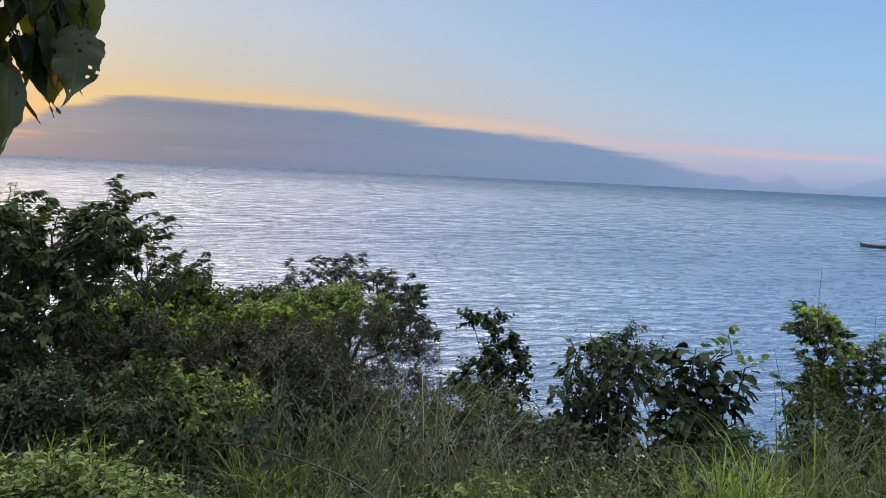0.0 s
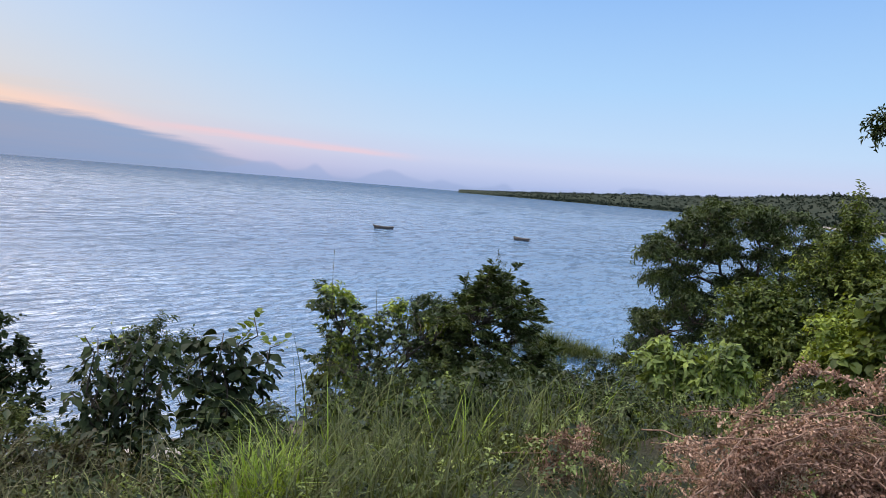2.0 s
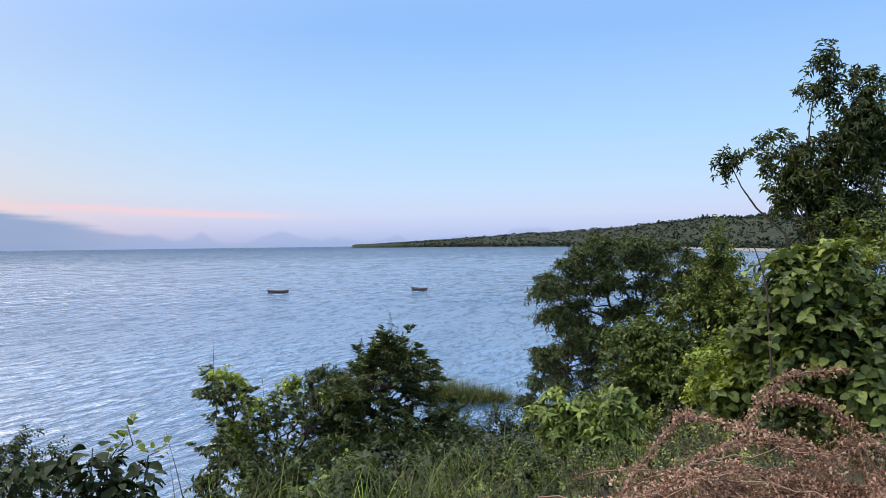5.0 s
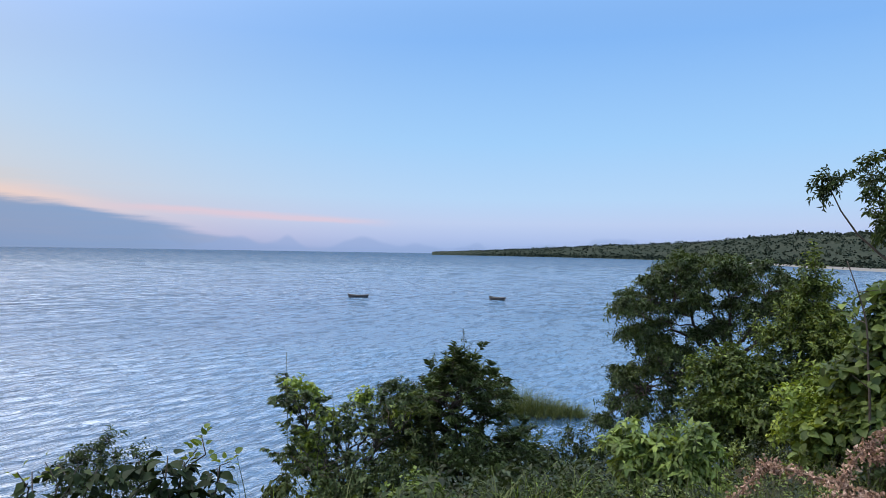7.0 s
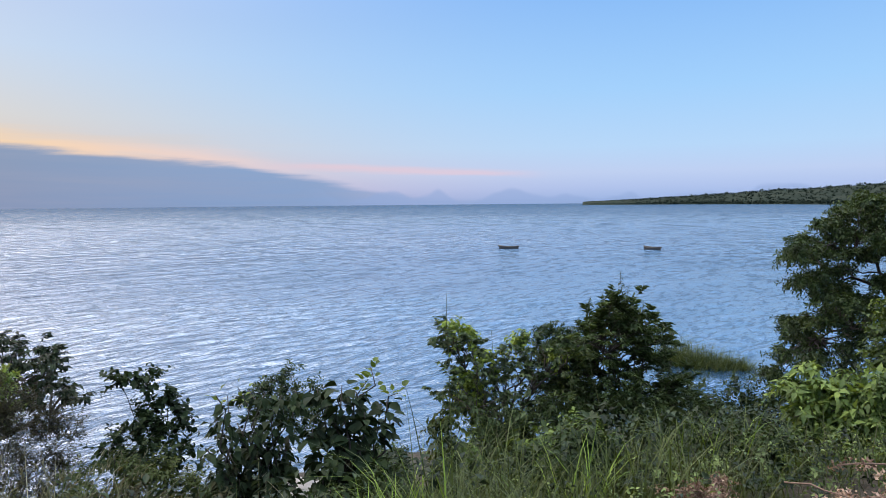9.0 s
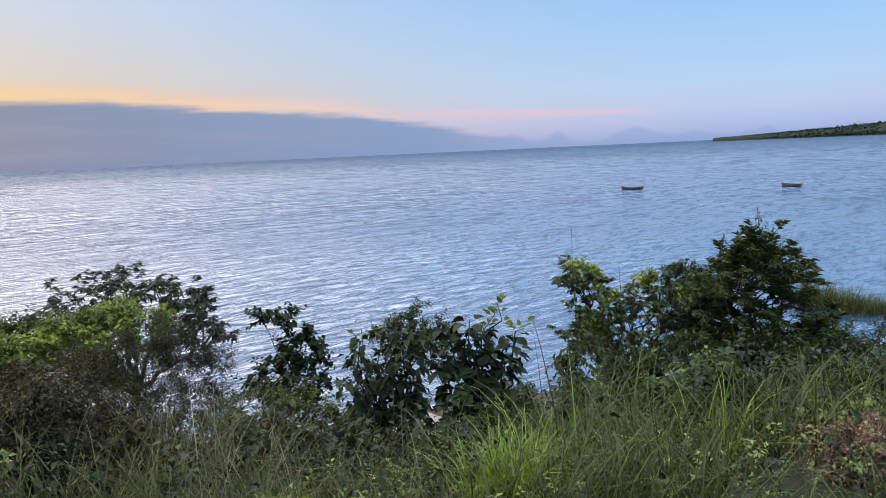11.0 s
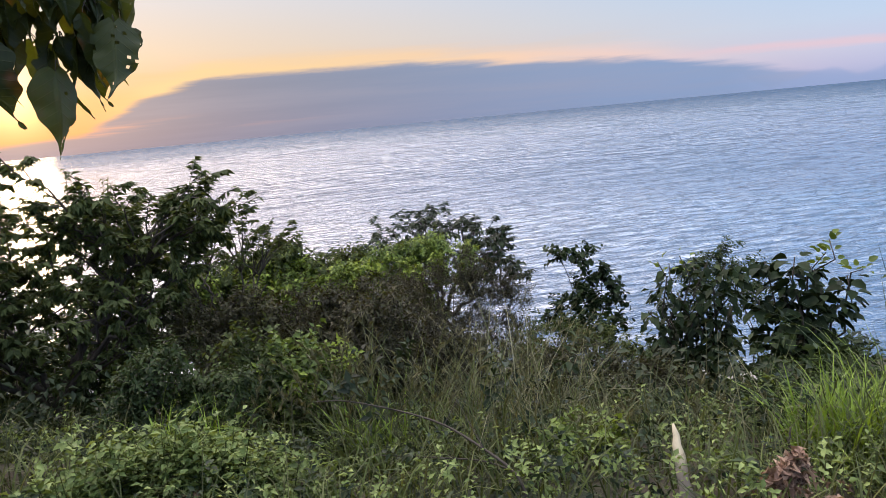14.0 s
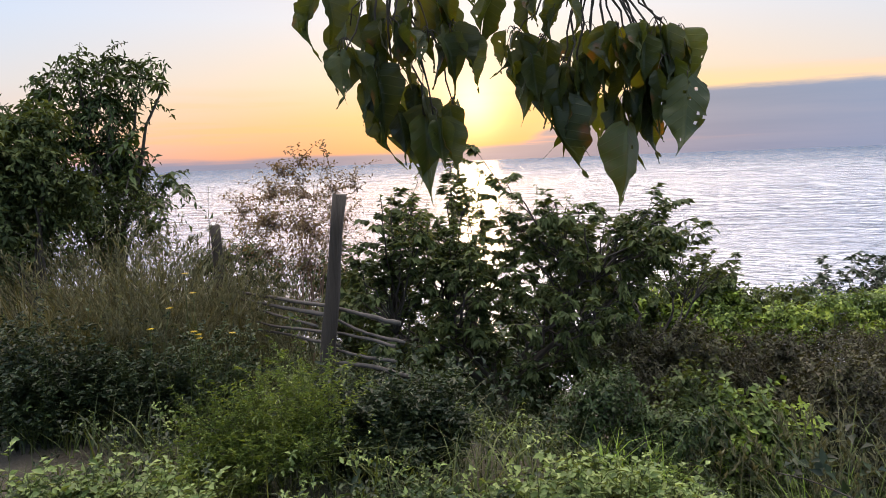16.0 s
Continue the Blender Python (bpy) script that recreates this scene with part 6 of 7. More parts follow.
plant("leafy_weed", "leafy weed in the grass with broad leaves", "weeds",
      [(1.60, 3.22, -0.25, 0.08), (1.90, 3.08, -0.26, 0.06), (2.48, 2.75, -0.15, 0.08), (0.43, 3.54, -0.19, 0.10), (0.14, 3.56, -0.15, 0.10), (0.96, 3.43, -0.25, 0.08)],
      LEAF_MID, 110, leaf=0.06, width=0.7, length=0.14, per=7, seed=207, trunk=0.006, limbs=False)


# ---- overhanging branch with large leaves ----
def big_leaf_mesh(seed):
    """A large drooping leaf with a heart-shaped foot, a long curved drip tip, a wavy rim and insect holes."""
    rng = np.random.default_rng(seed)
    rows, cols = 27, 12
    L, W = 0.21, 0.12 * rng.uniform(0.7, 1.0)
    t = np.linspace(0, 1, rows)[:, None]
    s = np.linspace(-1, 1, cols + 1)[None, :]
    half = W / 2 * np.interp(t, [0, 0.05, 0.14, 0.28, 0.42, 0.55, 0.66, 0.74, 0.82, 0.9, 1], [0.2, 0.62, 0.92, 1.0, 0.92, 0.72, 0.46, 0.24, 0.1, 0.05, 0.0])
    curl, fold, ph = rng.uniform(-0.5, 1.2), rng.uniform(0.2, 1.3), rng.uniform(0, 6)
    sway, hook = rng.uniform(-0.4, 0.4), rng.uniform(-1, 1)
    wave = np.abs(s) ** 2 * (0.007 * np.sin(t * 15 + ph + np.where(s > 0, 2.0, 0.0)) + 0.003 * np.sin(t * 37 + 2 * ph - s))
    x = s * half * (1 + 0.07 * np.sin(t * 21 + ph)) + sway * 0.06 * t ** 2 + hook * 0.05 * np.clip(t - 0.62, 0, 1) ** 2 * 4
    y = t * L - np.where(t < 0.3, 0.24 * (0.5 - t) * np.abs(s) * W, 0.0)
    z = np.abs(s) * half * fold - curl * L * t ** 2 * 0.5 + wave + 0.012 * np.sin(t * 5 + ph)
    v = np.stack([x, y, z], -1).reshape(-1, 3)
    a = (np.arange(rows - 1)[:, None] * (cols + 1) + np.arange(cols)[None]).ravel()
    a = a[rng.random(len(a)) > rng.choice([0.0, 0.012, 0.03])]
    return mesh_of("leaf", v, [np.stack([a, a + 1, a + cols + 2, a + cols + 1], 1)], CANOPY)


def overhang():
    rng = np.random.default_rng(301)
    base = np.array([-2.6, -1.2, float(height(-2.6, -1.2))])
    ob = thing("overhanging_branch", base, "tree with an overhanging branch of large drooping green leaves", "tree")
    nodes = [(-1.79, 1.34, 2.20), (-1.81, 1.46, 2.14), (-1.73, 1.36, 2.05), (-1.76, 1.50, 2.18), (-1.64, 1.46, 2.10), (-1.59, 1.52, 2.17), (-1.58, 1.63, 2.19), (-1.58, 1.54, 2.07), (-1.55, 1.61, 2.10),
             (-1.69, 1.42, 1.97), (-1.71, 1.54, 1.97), (-1.63, 1.56, 1.93), (-1.59, 1.56, 1.86), (-1.59, 1.66, 1.89), (-1.67, 1.48, 1.90), (-1.62, 1.55, 1.84)]
    nodes2 = [(-1.45, 1.70, 2.22), (-1.39, 1.80, 2.21), (-1.30, 1.82, 2.16), (-1.44, 1.76, 2.08), (-1.42, 1.88, 2.07), (-1.41, 1.79, 2.00), (-1.36, 1.88, 1.99), (-1.33, 1.97, 2.10), (-1.31, 1.98, 2.03), (-1.34, 1.92, 1.92),
              (-1.21, 1.96, 2.08), (-1.13, 1.95, 2.07), (-1.08, 1.96, 2.08), (-1.08, 2.08, 2.07), (-1.16, 1.99, 1.99), (-1.08, 1.98, 1.98), (-1.06, 2.06, 1.94), (-1.21, 2.02, 1.90), (-1.11, 2.04, 1.92), (-1.30, 1.99, 1.91), (-1.33, 1.84, 1.92)]
    kinds = [big_leaf_mesh(310 + i) for i in range(14)]
    fork = np.array((-1.41, 1.61, 2.60))
    root = base + [0.0, 0.0, 2.9]
    lines, radii = [], []

    def wood(name, line, r, sides):
        v, f = tubes([line], [r], sides)
        part(name, mesh_of(name, v - base, f, BARK), ob)

    wood("trunk", bend(base - [0, 0, 0.1], root, 7, 0, rng, 0.01), np.linspace(0.1, 0.06, 7), 10)
    wood("bough", bend(root - [0, 0, 0.05], fork, 8, -0.25, rng, 0.02), np.linspace(0.055, 0.016, 8), 8)

    def hang(node, r, s, lean):
        a = rng.uniform(0, 6.283)
        out = np.array([math.cos(a), math.sin(a), 0])
        foot = node + out * r + [0, 0, rng.uniform(-0.02, 0.03)]
        lines.append(bend(node + [0, 0, 0.03], foot, 8, -0.015, rng, 0.03))
        radii.append(np.linspace(0.0018, 0.001, 8))
        way = unit(out * lean + rng.normal(0, 0.12, 3) + [0, 0, -1.0])
        x_ax = unit(np.cross(way, out + rng.normal(0, 0.4, 3) + [0, 0, 0.2]))
        turn = Matrix(np.column_stack([x_ax, way, np.cross(x_ax, way)]).tolist()).to_4x4()
        leaf = new("leaf", kinds[int(rng.integers(len(kinds)))])
        leaf.parent = ob
        leaf.matrix_basis = Matrix.Translation((foot - base).tolist()) @ turn @ Matrix.Scale(s, 4)

    for group, stem_top in ((nodes, (-1.67, 1.49, 2.34)), (nodes2, (-1.26, 1.88, 2.30))):
        top = np.array(stem_top)
        lines.append(bend(fork, top, 8, 0.03, rng, 0.02))
        radii.append(np.linspace(0.009, 0.006, 8))
        for node in np.array(group):
            lines.append(bend(top, node, 8, -0.03, rng, 0.025))
            radii.append(np.linspace(0.005, 0.002, 8))
            for k in range(int(rng.integers(3, 7))):
                hang(node, rng.uniform(0.01, 0.05), rng.uniform(0.45, 0.92), rng.uniform(0.05, 0.5))
    # the longest leaves, hanging free below the rest
    for node in ((-1.12, 1.85, 1.81), (-1.00, 1.95, 1.92), (-1.60, 1.54, 1.85), (-1.36, 1.82, 1.90)):
        hang(np.array(node), 0.01, 1.12, 0.06)
    v, f = tubes(lines, radii, 6)
    tagged(part("twigwork", mesh_of("twigwork", v - base, f, BARK), ob), kind="stuff")
    # unseen leaves and limbs added overhead to shade the hanging leaves
    n = 420
    at = np.array([-1.9, 0.9, 3.15]) + rng.normal(0, 1, (n, 3)) * [0.8, 0.8, 0.16]
    at[:, 2] = np.maximum(at[:, 2], 2.85)
    d = rng.normal(0, 0.35, (n, 3)) + [0, 0, -1.0]
    v, f = leaves("oval", at, d, rng.normal(size=(n, 3)) + [0.4, -0.4, 0.3], rng.uniform(0.14, 0.2, n), rng.uniform(0.09, 0.12, n))
    tagged(part("upper_crown", mesh_of("upper_crown", v - base, [f], CANOPY), ob), kind="stuff")
    for k in range(9):
        wood("limb", bend(root, np.array([-1.9, 0.9, 3.15]) + rng.normal(0, 1, 3) * [0.8, 0.8, 0.1], 8, -0.12, rng, 0.03), np.linspace(0.03, 0.006, 8), 6)


overhang()


# ---- pile of cut dry branches ----
def dry_pile(place_lobes, arcs, count, leaf, seed, label, name="dry_brush_pile", sticks=0):
    rng = np.random.default_rng(seed)
    lobes = np.array(place_lobes)
    mid = lobes[:, :3].mean(0)
    base = np.array([mid[0], mid[1], float(height(mid[0], mid[1]))])
    ob = thing(name, base, label, "brush pile")
    v, f, lines = sprigs(rng, lobes, count, 0.26, 12, leaf, 0.6, "curl", up=0.1, droop=0.6, inner=0.3, flat=0.8)
    extra_v, extra_f, stems, sr = [], [], [], []
    for arc in arcs:
        pts = np.array(arc, float)
        t = np.linspace(0, 1, 14)
        line = np.stack([np.interp(t, np.linspace(0, 1, len(pts)), pts[:, k]) for k in range(3)], 1)
        line[1:-1] = (line[:-2] + 2 * line[1:-1] + line[2:]) / 4
        stems.append(line)
        sr.append(np.linspace(0.008, 0.003, 14))
        at = np.repeat(line, 34, 0) + rng.normal(0, 0.016, (14 * 34, 3)) + (rng.random((14 * 34, 1)) - 0.5) * np.repeat(np.gradient(line, axis=0), 34, 0)
        size = leaf * rng.uniform(0.6, 1.3, len(at))
        extra_v.append(leaves("curl", at, rng.normal(size=(len(at), 3)) + [0, 0, -0.7], rng.normal(size=(len(at), 3)), size, size * 0.6))
    spray = []
    for k in range(sticks):
        p = lobes[rng.integers(len(lobes))]
        a = rng.uniform(0, 6.283)
        d = np.array([math.cos(a), math.sin(a), rng.uniform(-0.2, 0.3)]) * rng.uniform(0.5, 1.0)
        c = p[:3] + unit(rng.normal(size=3) + [0, 0, 0.8]) * p[3] * 1.05
        line = bend(c - d * 0.5, c + d * 0.5, 14, -0.1, rng, 0.01)
        stems.append(line)
        sr.append(np.linspace(0.005, 0.002, 14))
        if k % 3:
            at = np.repeat(line, 18, 0) + rng.normal(0, 0.014, (252, 3)) + (rng.random((252, 1)) - 0.5) * np.repeat(np.gradient(line, axis=0), 18, 0)
            size = leaf * rng.uniform(0.6, 1.3, 252)
            spray.append(leaves("curl", at, rng.normal(size=(252, 3)) + [0, 0, -0.7], rng.normal(size=(252, 3)), size, size * 0.6))
    v, f = join((v, f), *extra_v, *spray)
    part("dry_leaves", mesh_of("dry_leaves", v - base, [f], LEAF_DRY), ob, "curled reddish brown dry leaves")
    for a, b in zip(stems, sr):
        v, f = tubes([a], [b], 5)
        part("stem", mesh_of("stem", v - base, f, TWIG_DRY), ob)
    lines = lines[::3]
    v, f = tubes(lines, np.repeat([[0.003, 0.002, 0.001]], len(lines), 0), 3)
    tagged(part("twigwork", mesh_of("twigwork", v - base, f, TWIG_DRY), ob), kind="stuff")


dry_pile([(3.70, 1.65, 0.28, 0.22), (3.81, 1.45, 0.37, 0.22), (3.90, 1.28, 0.44, 0.25), (3.98, 1.09, 0.51, 0.31), (3.55, 1.80, 0.19, 0.19), (3.65, 1.58, 0.17, 0.25), (3.78, 1.34, 0.20, 0.28), (3.88, 1.10, 0.23, 0.31), (3.42, 1.94, 0.13, 0.15), (4.01, 0.89, 0.45, 0.37), (3.60, 1.84, 0.27, 0.09), (3.68, 1.74, 0.37, 0.12)],
         [[(3.48, 2.08, 0.19), (3.66, 1.98, 0.50), (3.76, 1.90, 0.65), (3.86, 1.79, 0.85), (3.89, 1.73, 0.83)], [(3.96, 1.84, 0.83), (4.04, 1.66, 0.80), (4.09, 1.50, 0.78), (4.15, 1.33, 0.74), (4.19, 1.15, 0.68)],
          [(3.98, 1.49, 0.80), (4.03, 1.43, 0.93), (4.08, 1.36, 1.05), (4.13, 1.25, 1.11), (4.18, 1.07, 1.13)], [(3.66, 1.75, 0.51), (3.75, 1.66, 0.64), (3.83, 1.53, 0.74), (3.91, 1.37, 0.80), (3.96, 1.21, 0.79)],
          [(3.37, 1.92, 0.34), (3.52, 1.77, 0.50), (3.63, 1.62, 0.61), (3.74, 1.43, 0.69)], [(3.96, 1.33, 0.98), (3.99, 1.24, 1.00), (4.03, 1.13, 0.99), (4.05, 1.01, 0.91)]],
         2500, 0.022, 401, "heap of cut branches with dry red-brown leaves", sticks=60)
dry_pile([(3.42, 2.99, -0.01, 0.10), (3.48, 2.89, -0.06, 0.11), (3.37, 2.97, -0.14, 0.11), (3.53, 2.82, -0.08, 0.08), (3.49, 2.96, 0.07, 0.06)],
         [[(3.24, 2.94, -0.13), (3.30, 2.97, 0.03), (3.36, 2.97, 0.14), (3.38, 2.94, 0.13)], [(3.38, 2.85, -0.02), (3.46, 2.79, 0.03), (3.53, 2.71, 0.03), (3.59, 2.62, 0.01)]],
         480, 0.022, 402, "small clump of dry brown cut twigs", sticks=4)


dry_pile([(-1.51, 2.65, -0.01, 0.04), (-1.46, 2.68, -0.01, 0.04), (-1.56, 2.62, -0.03, 0.04)], [[(-1.54, 2.62, -0.04), (-1.50, 2.66, -0.00), (-1.45, 2.69, 0.00), (-1.41, 2.70, -0.02)]], 26, 0.045, 403, "few fallen red-brown leaves in the weeds", "fallen_leaves")
dry_pile([(0.97, 2.57, 0.17, 0.03), (1.02, 2.54, 0.14, 0.02), (1.00, 2.58, 0.21, 0.02), (1.13, 2.50, 0.14, 0.02)], [[(0.96, 2.56, 0.15), (0.99, 2.57, 0.18), (1.02, 2.57, 0.21), (1.04, 2.58, 0.23)]], 7, 0.04, 404, "few fallen rust-coloured leaves in the grass", "fallen_leaves")


# ---- fence of posts and sticks ----
def fence():
    rng = np.random.default_rng(501)
    spots = [((-3.74, 3.12, 1.545), 0.049), ((-6.33, 3.83, 1.20), 0.055), ((-8.20, 3.76, 1.11), 0.06)]
    x, y, z = spots[0][0]
    base = np.array([x, y, float(height(x, y))])
    ob = thing("fence", base, "rough stick fence with weathered wooden posts", "fence")
    for (x, y, z), r in spots:
        g = float(height(x, y))
        top = np.array([x, y, z])
        lean = np.array([-0.23, -0.09, 0]) if z > 1.5 else np.array([0.02, 0.0, 0])
        line = bend(np.array([x, y, g - 0.2]) + lean, top, 9, 0, rng, 0.0004)
        v, f = tubes([line], [r * (1.05 - 0.12 * np.linspace(0, 1, 9)) * (1 + 0.05 * rng.normal(size=9))], 12)
        v = v + 0.005 * np.sin(v[:, [1, 2, 0]] * np.array([70, 9, 70])) + 0.003 * np.sin(v[:, [2, 0, 1]] * 31)
        part("post", mesh_of("post", v - base, f, POST_WOOD), ob)
    rails = [[(-5.96, 3.69, 0.61), (-4.97, 3.55, 0.65), (-3.93, 3.19, 0.76)], [(-5.84, 3.69, 0.55), (-4.97, 3.54, 0.58), (-3.93, 3.17, 0.70)], [(-6.12, 3.70, 0.48), (-5.24, 3.56, 0.51), (-4.23, 3.27, 0.57)],
             [(-6.03, 3.65, 0.39), (-5.07, 3.48, 0.43), (-3.91, 3.15, 0.58)], [(-6.00, 3.66, 0.28), (-4.88, 3.45, 0.39), (-3.81, 3.11, 0.52)], [(-3.94, 3.17, 0.76), (-3.60, 3.18, 0.74), (-3.33, 3.21, 0.71)],
             [(-3.92, 3.17, 0.68), (-3.58, 3.16, 0.62), (-3.24, 3.15, 0.61)], [(-4.01, 3.16, 0.59), (-3.58, 3.15, 0.59), (-3.28, 3.10, 0.59)], [(-3.89, 3.13, 0.47), (-3.56, 3.13, 0.47), (-3.26, 3.08, 0.50)],
             [(-3.91, 3.08, 0.40), (-3.55, 3.11, 0.42), (-3.13, 3.06, 0.43)], [(-3.85, 3.07, 0.21), (-3.54, 3.04, 0.24), (-3.31, 3.03, 0.23)], [(-7.07, 3.72, 0.59), (-6.59, 3.75, 0.60), (-6.11, 3.75, 0.58)]]
    for k, pts in enumerate(rails):
        pts = np.array(pts)
        t = np.linspace(0, 1, 12)
        line = np.stack([np.interp(t, [0, 0.55, 1], pts[:, i]) for i in range(3)], 1)
        line[1:-1] += rng.normal(0, 0.0025, (10, 3))
        r = 0.017 if k in (0, 1, 5, 9) else 0.012
        v, f = tubes([line], [np.linspace(r * 0.8, r, 12) * (1 + 0.06 * rng.normal(size=12))], 8)
        part("rail", mesh_of("rail", v - base, f, RAIL_WOOD), ob)


fence()


def stake(name, a, b, r, label, seed, tip=True):
    rng = np.random.default_rng(seed)
    a, b = np.array(a), np.array(b)
    base = np.array([a[0], a[1], float(height(a[0], a[1]))])
    a[2] = base[2] - 0.03
    ob = thing(name, base, label, "cut stick")
    cut = a + (b - a) * 0.58
    v, f = tubes([bend(a, cut, 8, 0, rng, 0.008)], [np.full(8, r) * (1 + 0.06 * rng.normal(size=8))], 9)
    part("stick", mesh_of("stick", v - base, f, BARK_GREY), ob)
    if tip:
        v, f = tubes([bend(cut, b, 5, 0, rng, 0.01)], [np.array([0.95, 0.9, 0.75, 0.55, 0.2]) * r], 7)
        part("split_end", mesh_of("split_end", v - base, f, CUT_WOOD), ob, "pale split wood end")


stake("broken_stake", (0.65, 2.57, 0.06), (0.65, 2.92, 0.23), 0.026, "broken stake with a pale split end in the grass", 511)
stake("cut_stick", (1.27, 2.44, 0.05), (1.20, 2.85, -0.01), 0.026, "short cut stick lying in the grass", 512, False)


def bare_twig(pts, r, label, seed):
    rng = np.random.default_rng(seed)
    pts = np.array(pts)
    foot = pts[-1].copy()
    base = np.array([foot[0], foot[1], float(height(foot[0], foot[1]))])
    pts = np.concatenate([pts, [base - [0, 0, 0.03]]])
    t = np.linspace(0, 1, 26)
    line = np.stack([np.interp(t, np.linspace(0, 1, len(pts)), pts[:, k]) for k in range(3)], 1)
    for _ in range(2):
        line[1:-1] = (line[:-2] + line[1:-1] + line[2:]) / 3
    lines, radii = [line], [np.linspace(r * 0.35, r, 26)]
    for k in (5, 10, 14, 18):
        d = unit(np.array([rng.normal(), rng.normal(), rng.uniform(0.1, 0.8)])) * rng.uniform(0.12, 0.3)
        lines.append(np.linspace(line[k], line[k] + d, 26))
        radii.append(np.linspace(r * 0.45, r * 0.12, 26))
    v, f = tubes(lines, radii, 6)
    ob = new("bare_twig", mesh_of("bare_twig", v - base, f, BARK))
    ob.location = base
    tagged(ob, label, "twig")


bare_twig([(-1.18, 3.70, 0.08), (-1.05, 3.74, 0.07), (-0.88, 3.67, 0.07), (-0.59, 3.49, 0.08), (-0.37, 3.30, 0.09), (-0.19, 3.07, 0.08), (0.01, 2.82, 0.06)], 0.0075, "bare arching twig above the weeds", 521)
bare_twig([(-0.72, 3.28, -0.05), (-0.49, 3.21, -0.03), (-0.20, 3.14, -0.02), (-0.01, 2.93, 0.02)], 0.006, "thin bare twig in the weeds", 522)
bare_twig([(6.64, 2.51, 1.88), (6.67, 2.43, 1.62), (6.69, 2.37, 1.38), (6.67, 2.35, 1.05), (6.64, 2.32, 0.71)], 0.012, "dead dark stem standing in the thicket", 523)


# ---- tall grass stalks that stand against the lake ----
def stalk(top, low, seed):
    rng = np.random.default_rng(seed)
    top = np.array(top)
    x, y = low[0], low[1]
    base = np.array([x, y, float(height(x, y))])
    line = bend(base - [0, 0, 0.02], top, 10, 0, rng, 0.004)
    v, f = tubes([line], [np.linspace(0.005, 0.0022, 10)], 4)
    me = mesh_of("grass_stalk", v - base, f, GRASS_DRY)
    ob = new("grass_stalk", me)
    ob.location = base
    tagged(ob, "single tall dry grass stalk", "grass", "grass stalks")


for k, (a, b) in enumerate((((3.20, 5.82, 0.98), (3.08, 5.46, -0.61)), ((3.54, 5.58, 0.63), (3.43, 5.25, -0.61)), ((3.82, 4.58, 0.69), (3.88, 4.17, -0.36)),
                            ((0.07, 5.26, -0.08), (-0.12, 5.03, -0.64)), ((-0.25, 5.52, 0.07), (-0.47, 5.24, -0.63)), ((1.24, 4.75, 0.10), (1.16, 4.46, -0.62)),
                            ((-5.69, 3.39, 1.60), (-5.67, 3.25, 0.68)))):
    stalk(a, b, 530 + k)


# ---- flowers, stones, boats ----
def flower(place, seed):
    rng = np.random.default_rng(seed)
    x, y, z = place
    base = np.array([x, y, float(height(x, y))])
    ob = thing("yellow_flower", base, "small yellow daisy-like flower on a thin stem", "flower", "yellow flowers")
    v, f = tubes([bend(base, place, 6, 0, rng, 0.02)], [np.linspace(0.003, 0.002, 6)], 4)
    part("stem", mesh_of("stem", v - base, f, GRASS), ob)
    a = np.arange(9) * 0.698
    d = np.stack([np.cos(a), np.sin(a), np.full(9, 0.25)], 1)
    v, f = leaves("oval", np.repeat([place], 9, 0), d, np.repeat([[0, 0, 1.0]], 9, 0), np.full(9, 0.024), np.full(9, 0.01))
    part("petals", mesh_of("petals", v - base, [f], PETAL), ob, "yellow petals")


for k, p in enumerate([(-3.78, 2.03, 0.85), (-3.77, 2.05, 0.83), (-3.81, 2.06, 1.06), (-3.84, 2.04, 1.17), (-3.89, 1.84, 0.89), (-3.86, 1.94, 0.99), (-3.76, 2.05, 0.81), (-3.67, 2.20, 0.82)]):
    flower(p, 540 + k)


def rock(place, size, seed, label="pale lake-shore stone at the water", sink=0.3):
    rng = np.random.default_rng(seed)
    bm = bmesh.new()
    bmesh.ops.create_icosphere(bm, subdivisions=3, radius=1)
    s = np.array([rng.uniform(0.8, 1.3), rng.uniform(0.7, 1.1), rng.uniform(0.45, 0.7)]) * size
    for v in bm.verts:
        k = 1 + 0.25 * noise.noise(v.co * 1.6 + Vector((seed, 0, 0))) + 0.08 * noise.noise(v.co * 5)
        v.co = Vector((v.co.x * s[0], v.co.y * s[1], v.co.z * s[2])) * k
    me = bpy.data.meshes.new("rock")
    bm.to_mesh(me)
    bm.free()
    me.polygons.foreach_set("use_smooth", [True] * len(me.polygons))
    me.materials.append(STONE)
    ob = new("rock", me)
    ob.location = (place[0], place[1], max(float(height(place[0], place[1])), WATER) + s[2] * (0.5 - sink))
    ob.rotation_euler = (0, 0, rng.uniform(0, 6))
    tagged(ob, label, "rock", "shore rocks")


for k, p in enumerate([(5.39, 18.31, -6.07), (5.75, 18.17, -6.16), (6.06, 18.10, -6.09), (5.56, 18.13, -6.37), (5.05, 18.35, -6.21), (6.24, 17.94, -6.31), (1.35, 19.25, -5.41), (1.56, 19.15, -5.65), (4.44, 18.32, -6.61), (3.48, 19.08, -5.22), (5.88, 18.25, -5.87)]):
    rock(p, 0.3 + 0.35 * ((k * 37) % 10) / 10, 560 + k)
rock((-4.08, 1.17, 0.55), 0.12, 580, "small stone on the bare soil")


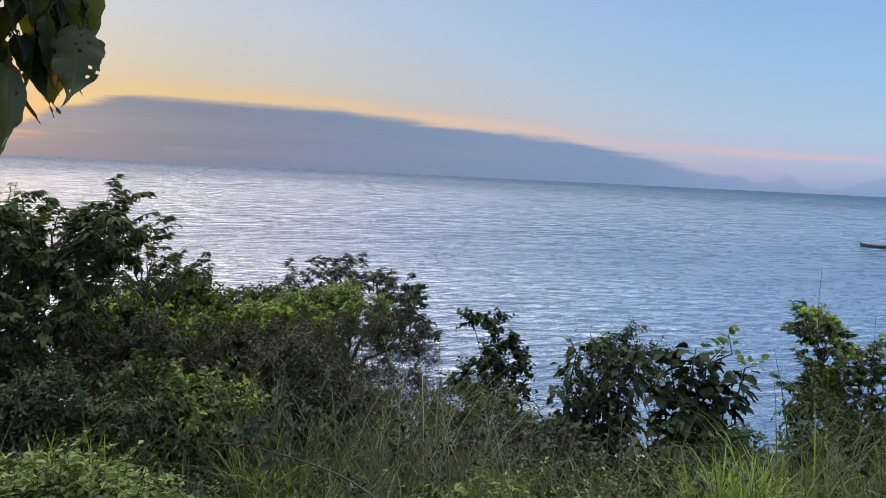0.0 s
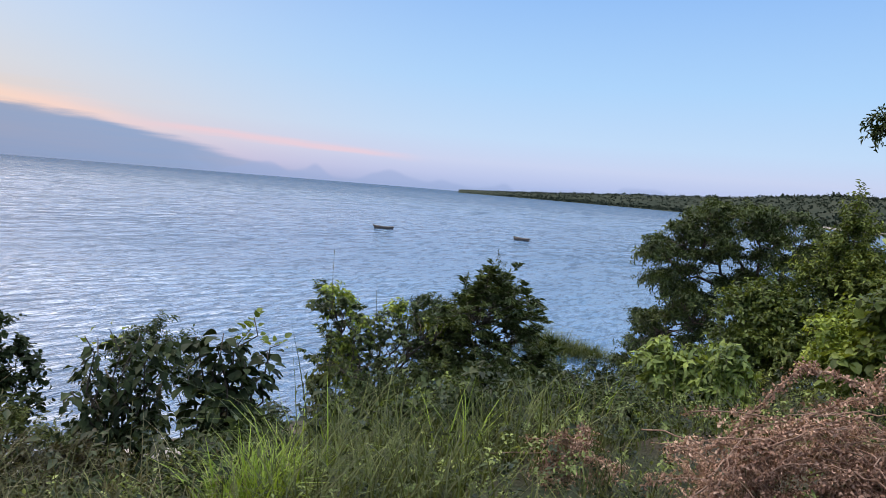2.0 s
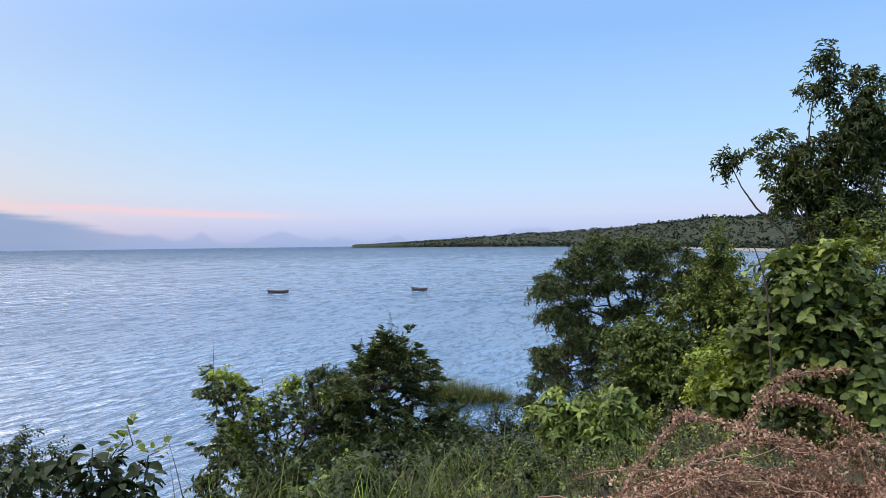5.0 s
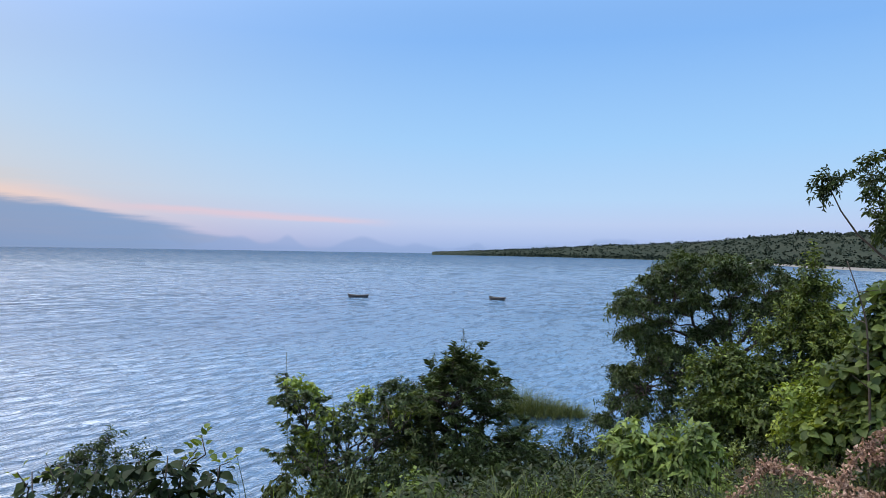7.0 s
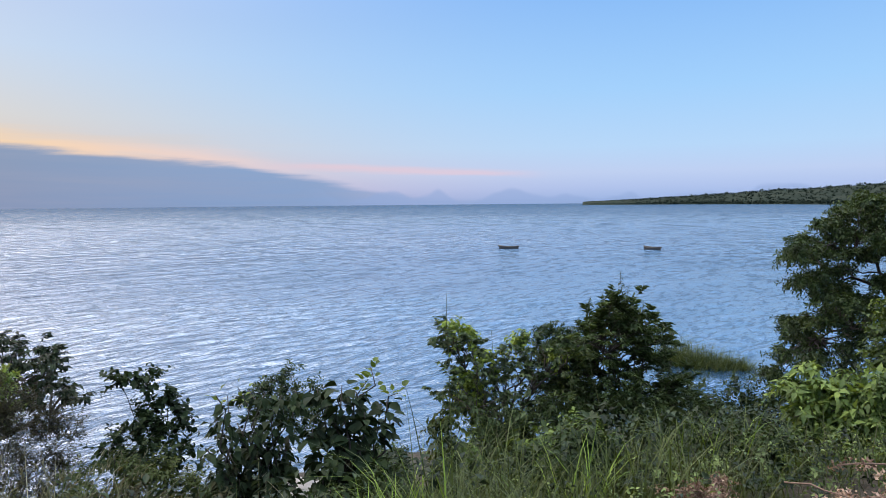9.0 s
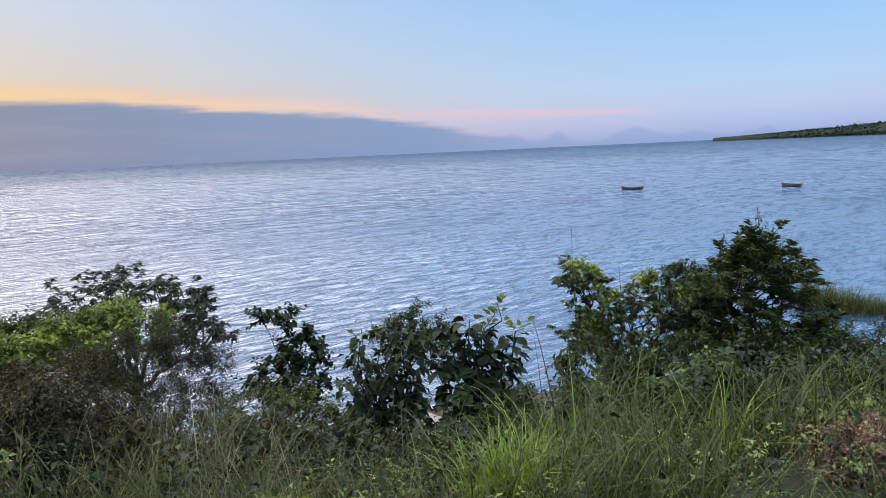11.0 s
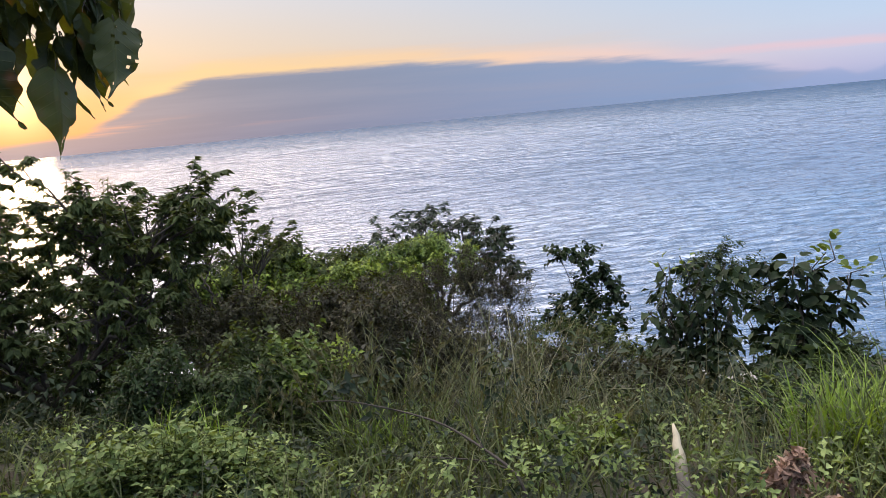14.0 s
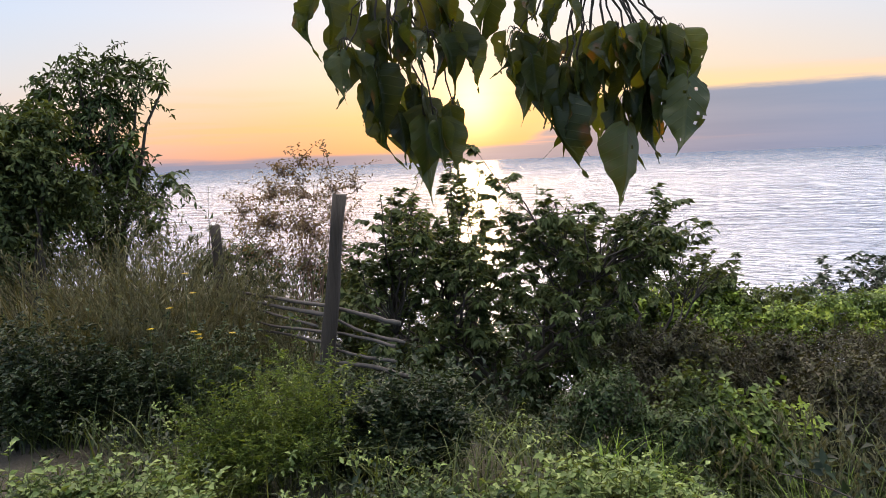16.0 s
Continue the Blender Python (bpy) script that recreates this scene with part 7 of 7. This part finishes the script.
def boat(place, turn, L, label):
    """A small open plank boat at anchor: hull, rim and thwarts."""
    ob = thing("boat", (place[0], place[1], WATER), label, "boat", "moored boats")
    ob.rotation_euler = (0, 0, radians(turn))
    n, m = 17, 7
    v, f = [], []
    for shell in (0, 1):
        for i in range(n):
            t = i / (n - 1) * 2 - 1
            half = 0.62 * max(0.0, 1 - abs(t) ** 2.6) ** 0.6 + (0.26 if t > 0.98 else 0.0) + 0.02
            rim_z = 0.36 + 0.1 * t * t + 0.16 * max(0.0, -t) ** 3
            for j in range(m):
                s = j / (m - 1) * 2 - 1
                w = half - 0.03 * shell
                z = -0.18 + (rim_z + 0.18) * abs(s) ** 2.2 + 0.03 * shell
                v.append((t * L / 2 * (0.84 + 0.16 * abs(s) ** 2.2), s * w, min(z, rim_z)))
    for shell in (0, 1):
        o = shell * n * m
        for i in range(n - 1):
            for j in range(m - 1):
                a = o + i * m + j
                f.append((a, a + 1, a + m + 1, a + m) if shell else (a, a + m, a + m + 1, a + 1))
    part("hull", mesh_of("hull", v, [np.array(f)], BOAT_DARK), ob)
    for side in (-1, 1):
        line = []
        for i in range(n):
            t = i / (n - 1) * 2 - 1
            half = 0.62 * max(0.0, 1 - abs(t) ** 2.6) ** 0.6 + (0.26 if t > 0.98 else 0.0) + 0.02
            line.append((t * L / 2, side * half, 0.375 + 0.1 * t * t + 0.16 * max(0.0, -t) ** 3))
        vv, ff = tubes([line], [np.full(n, 0.035)], 6)
        part("gunwale", mesh_of("gunwale", vv, ff, BOAT_PALE), ob, "pale worn rim")
    for t in (-0.5, 0.0, 0.5):
        bm = bmesh.new()
        bmesh.ops.create_cube(bm, size=1, matrix=Matrix.Translation((t * L / 2, 0, 0.27)) @ Matrix.Diagonal((0.22, 1.05, 0.035, 1)))
        me = bpy.data.meshes.new("thwart")
        bm.to_mesh(me)
        bm.free()
        me.materials.append(BOAT_PALE)
        part("thwart", me, ob)


boat((67.08, 108.21, -6.70), -38, 3.9, "dark wooden rowing boat floating at anchor")
boat((85.90, 91.97, -6.65), -72, 3.4, "dark wooden rowing boat with a pale rim at anchor")
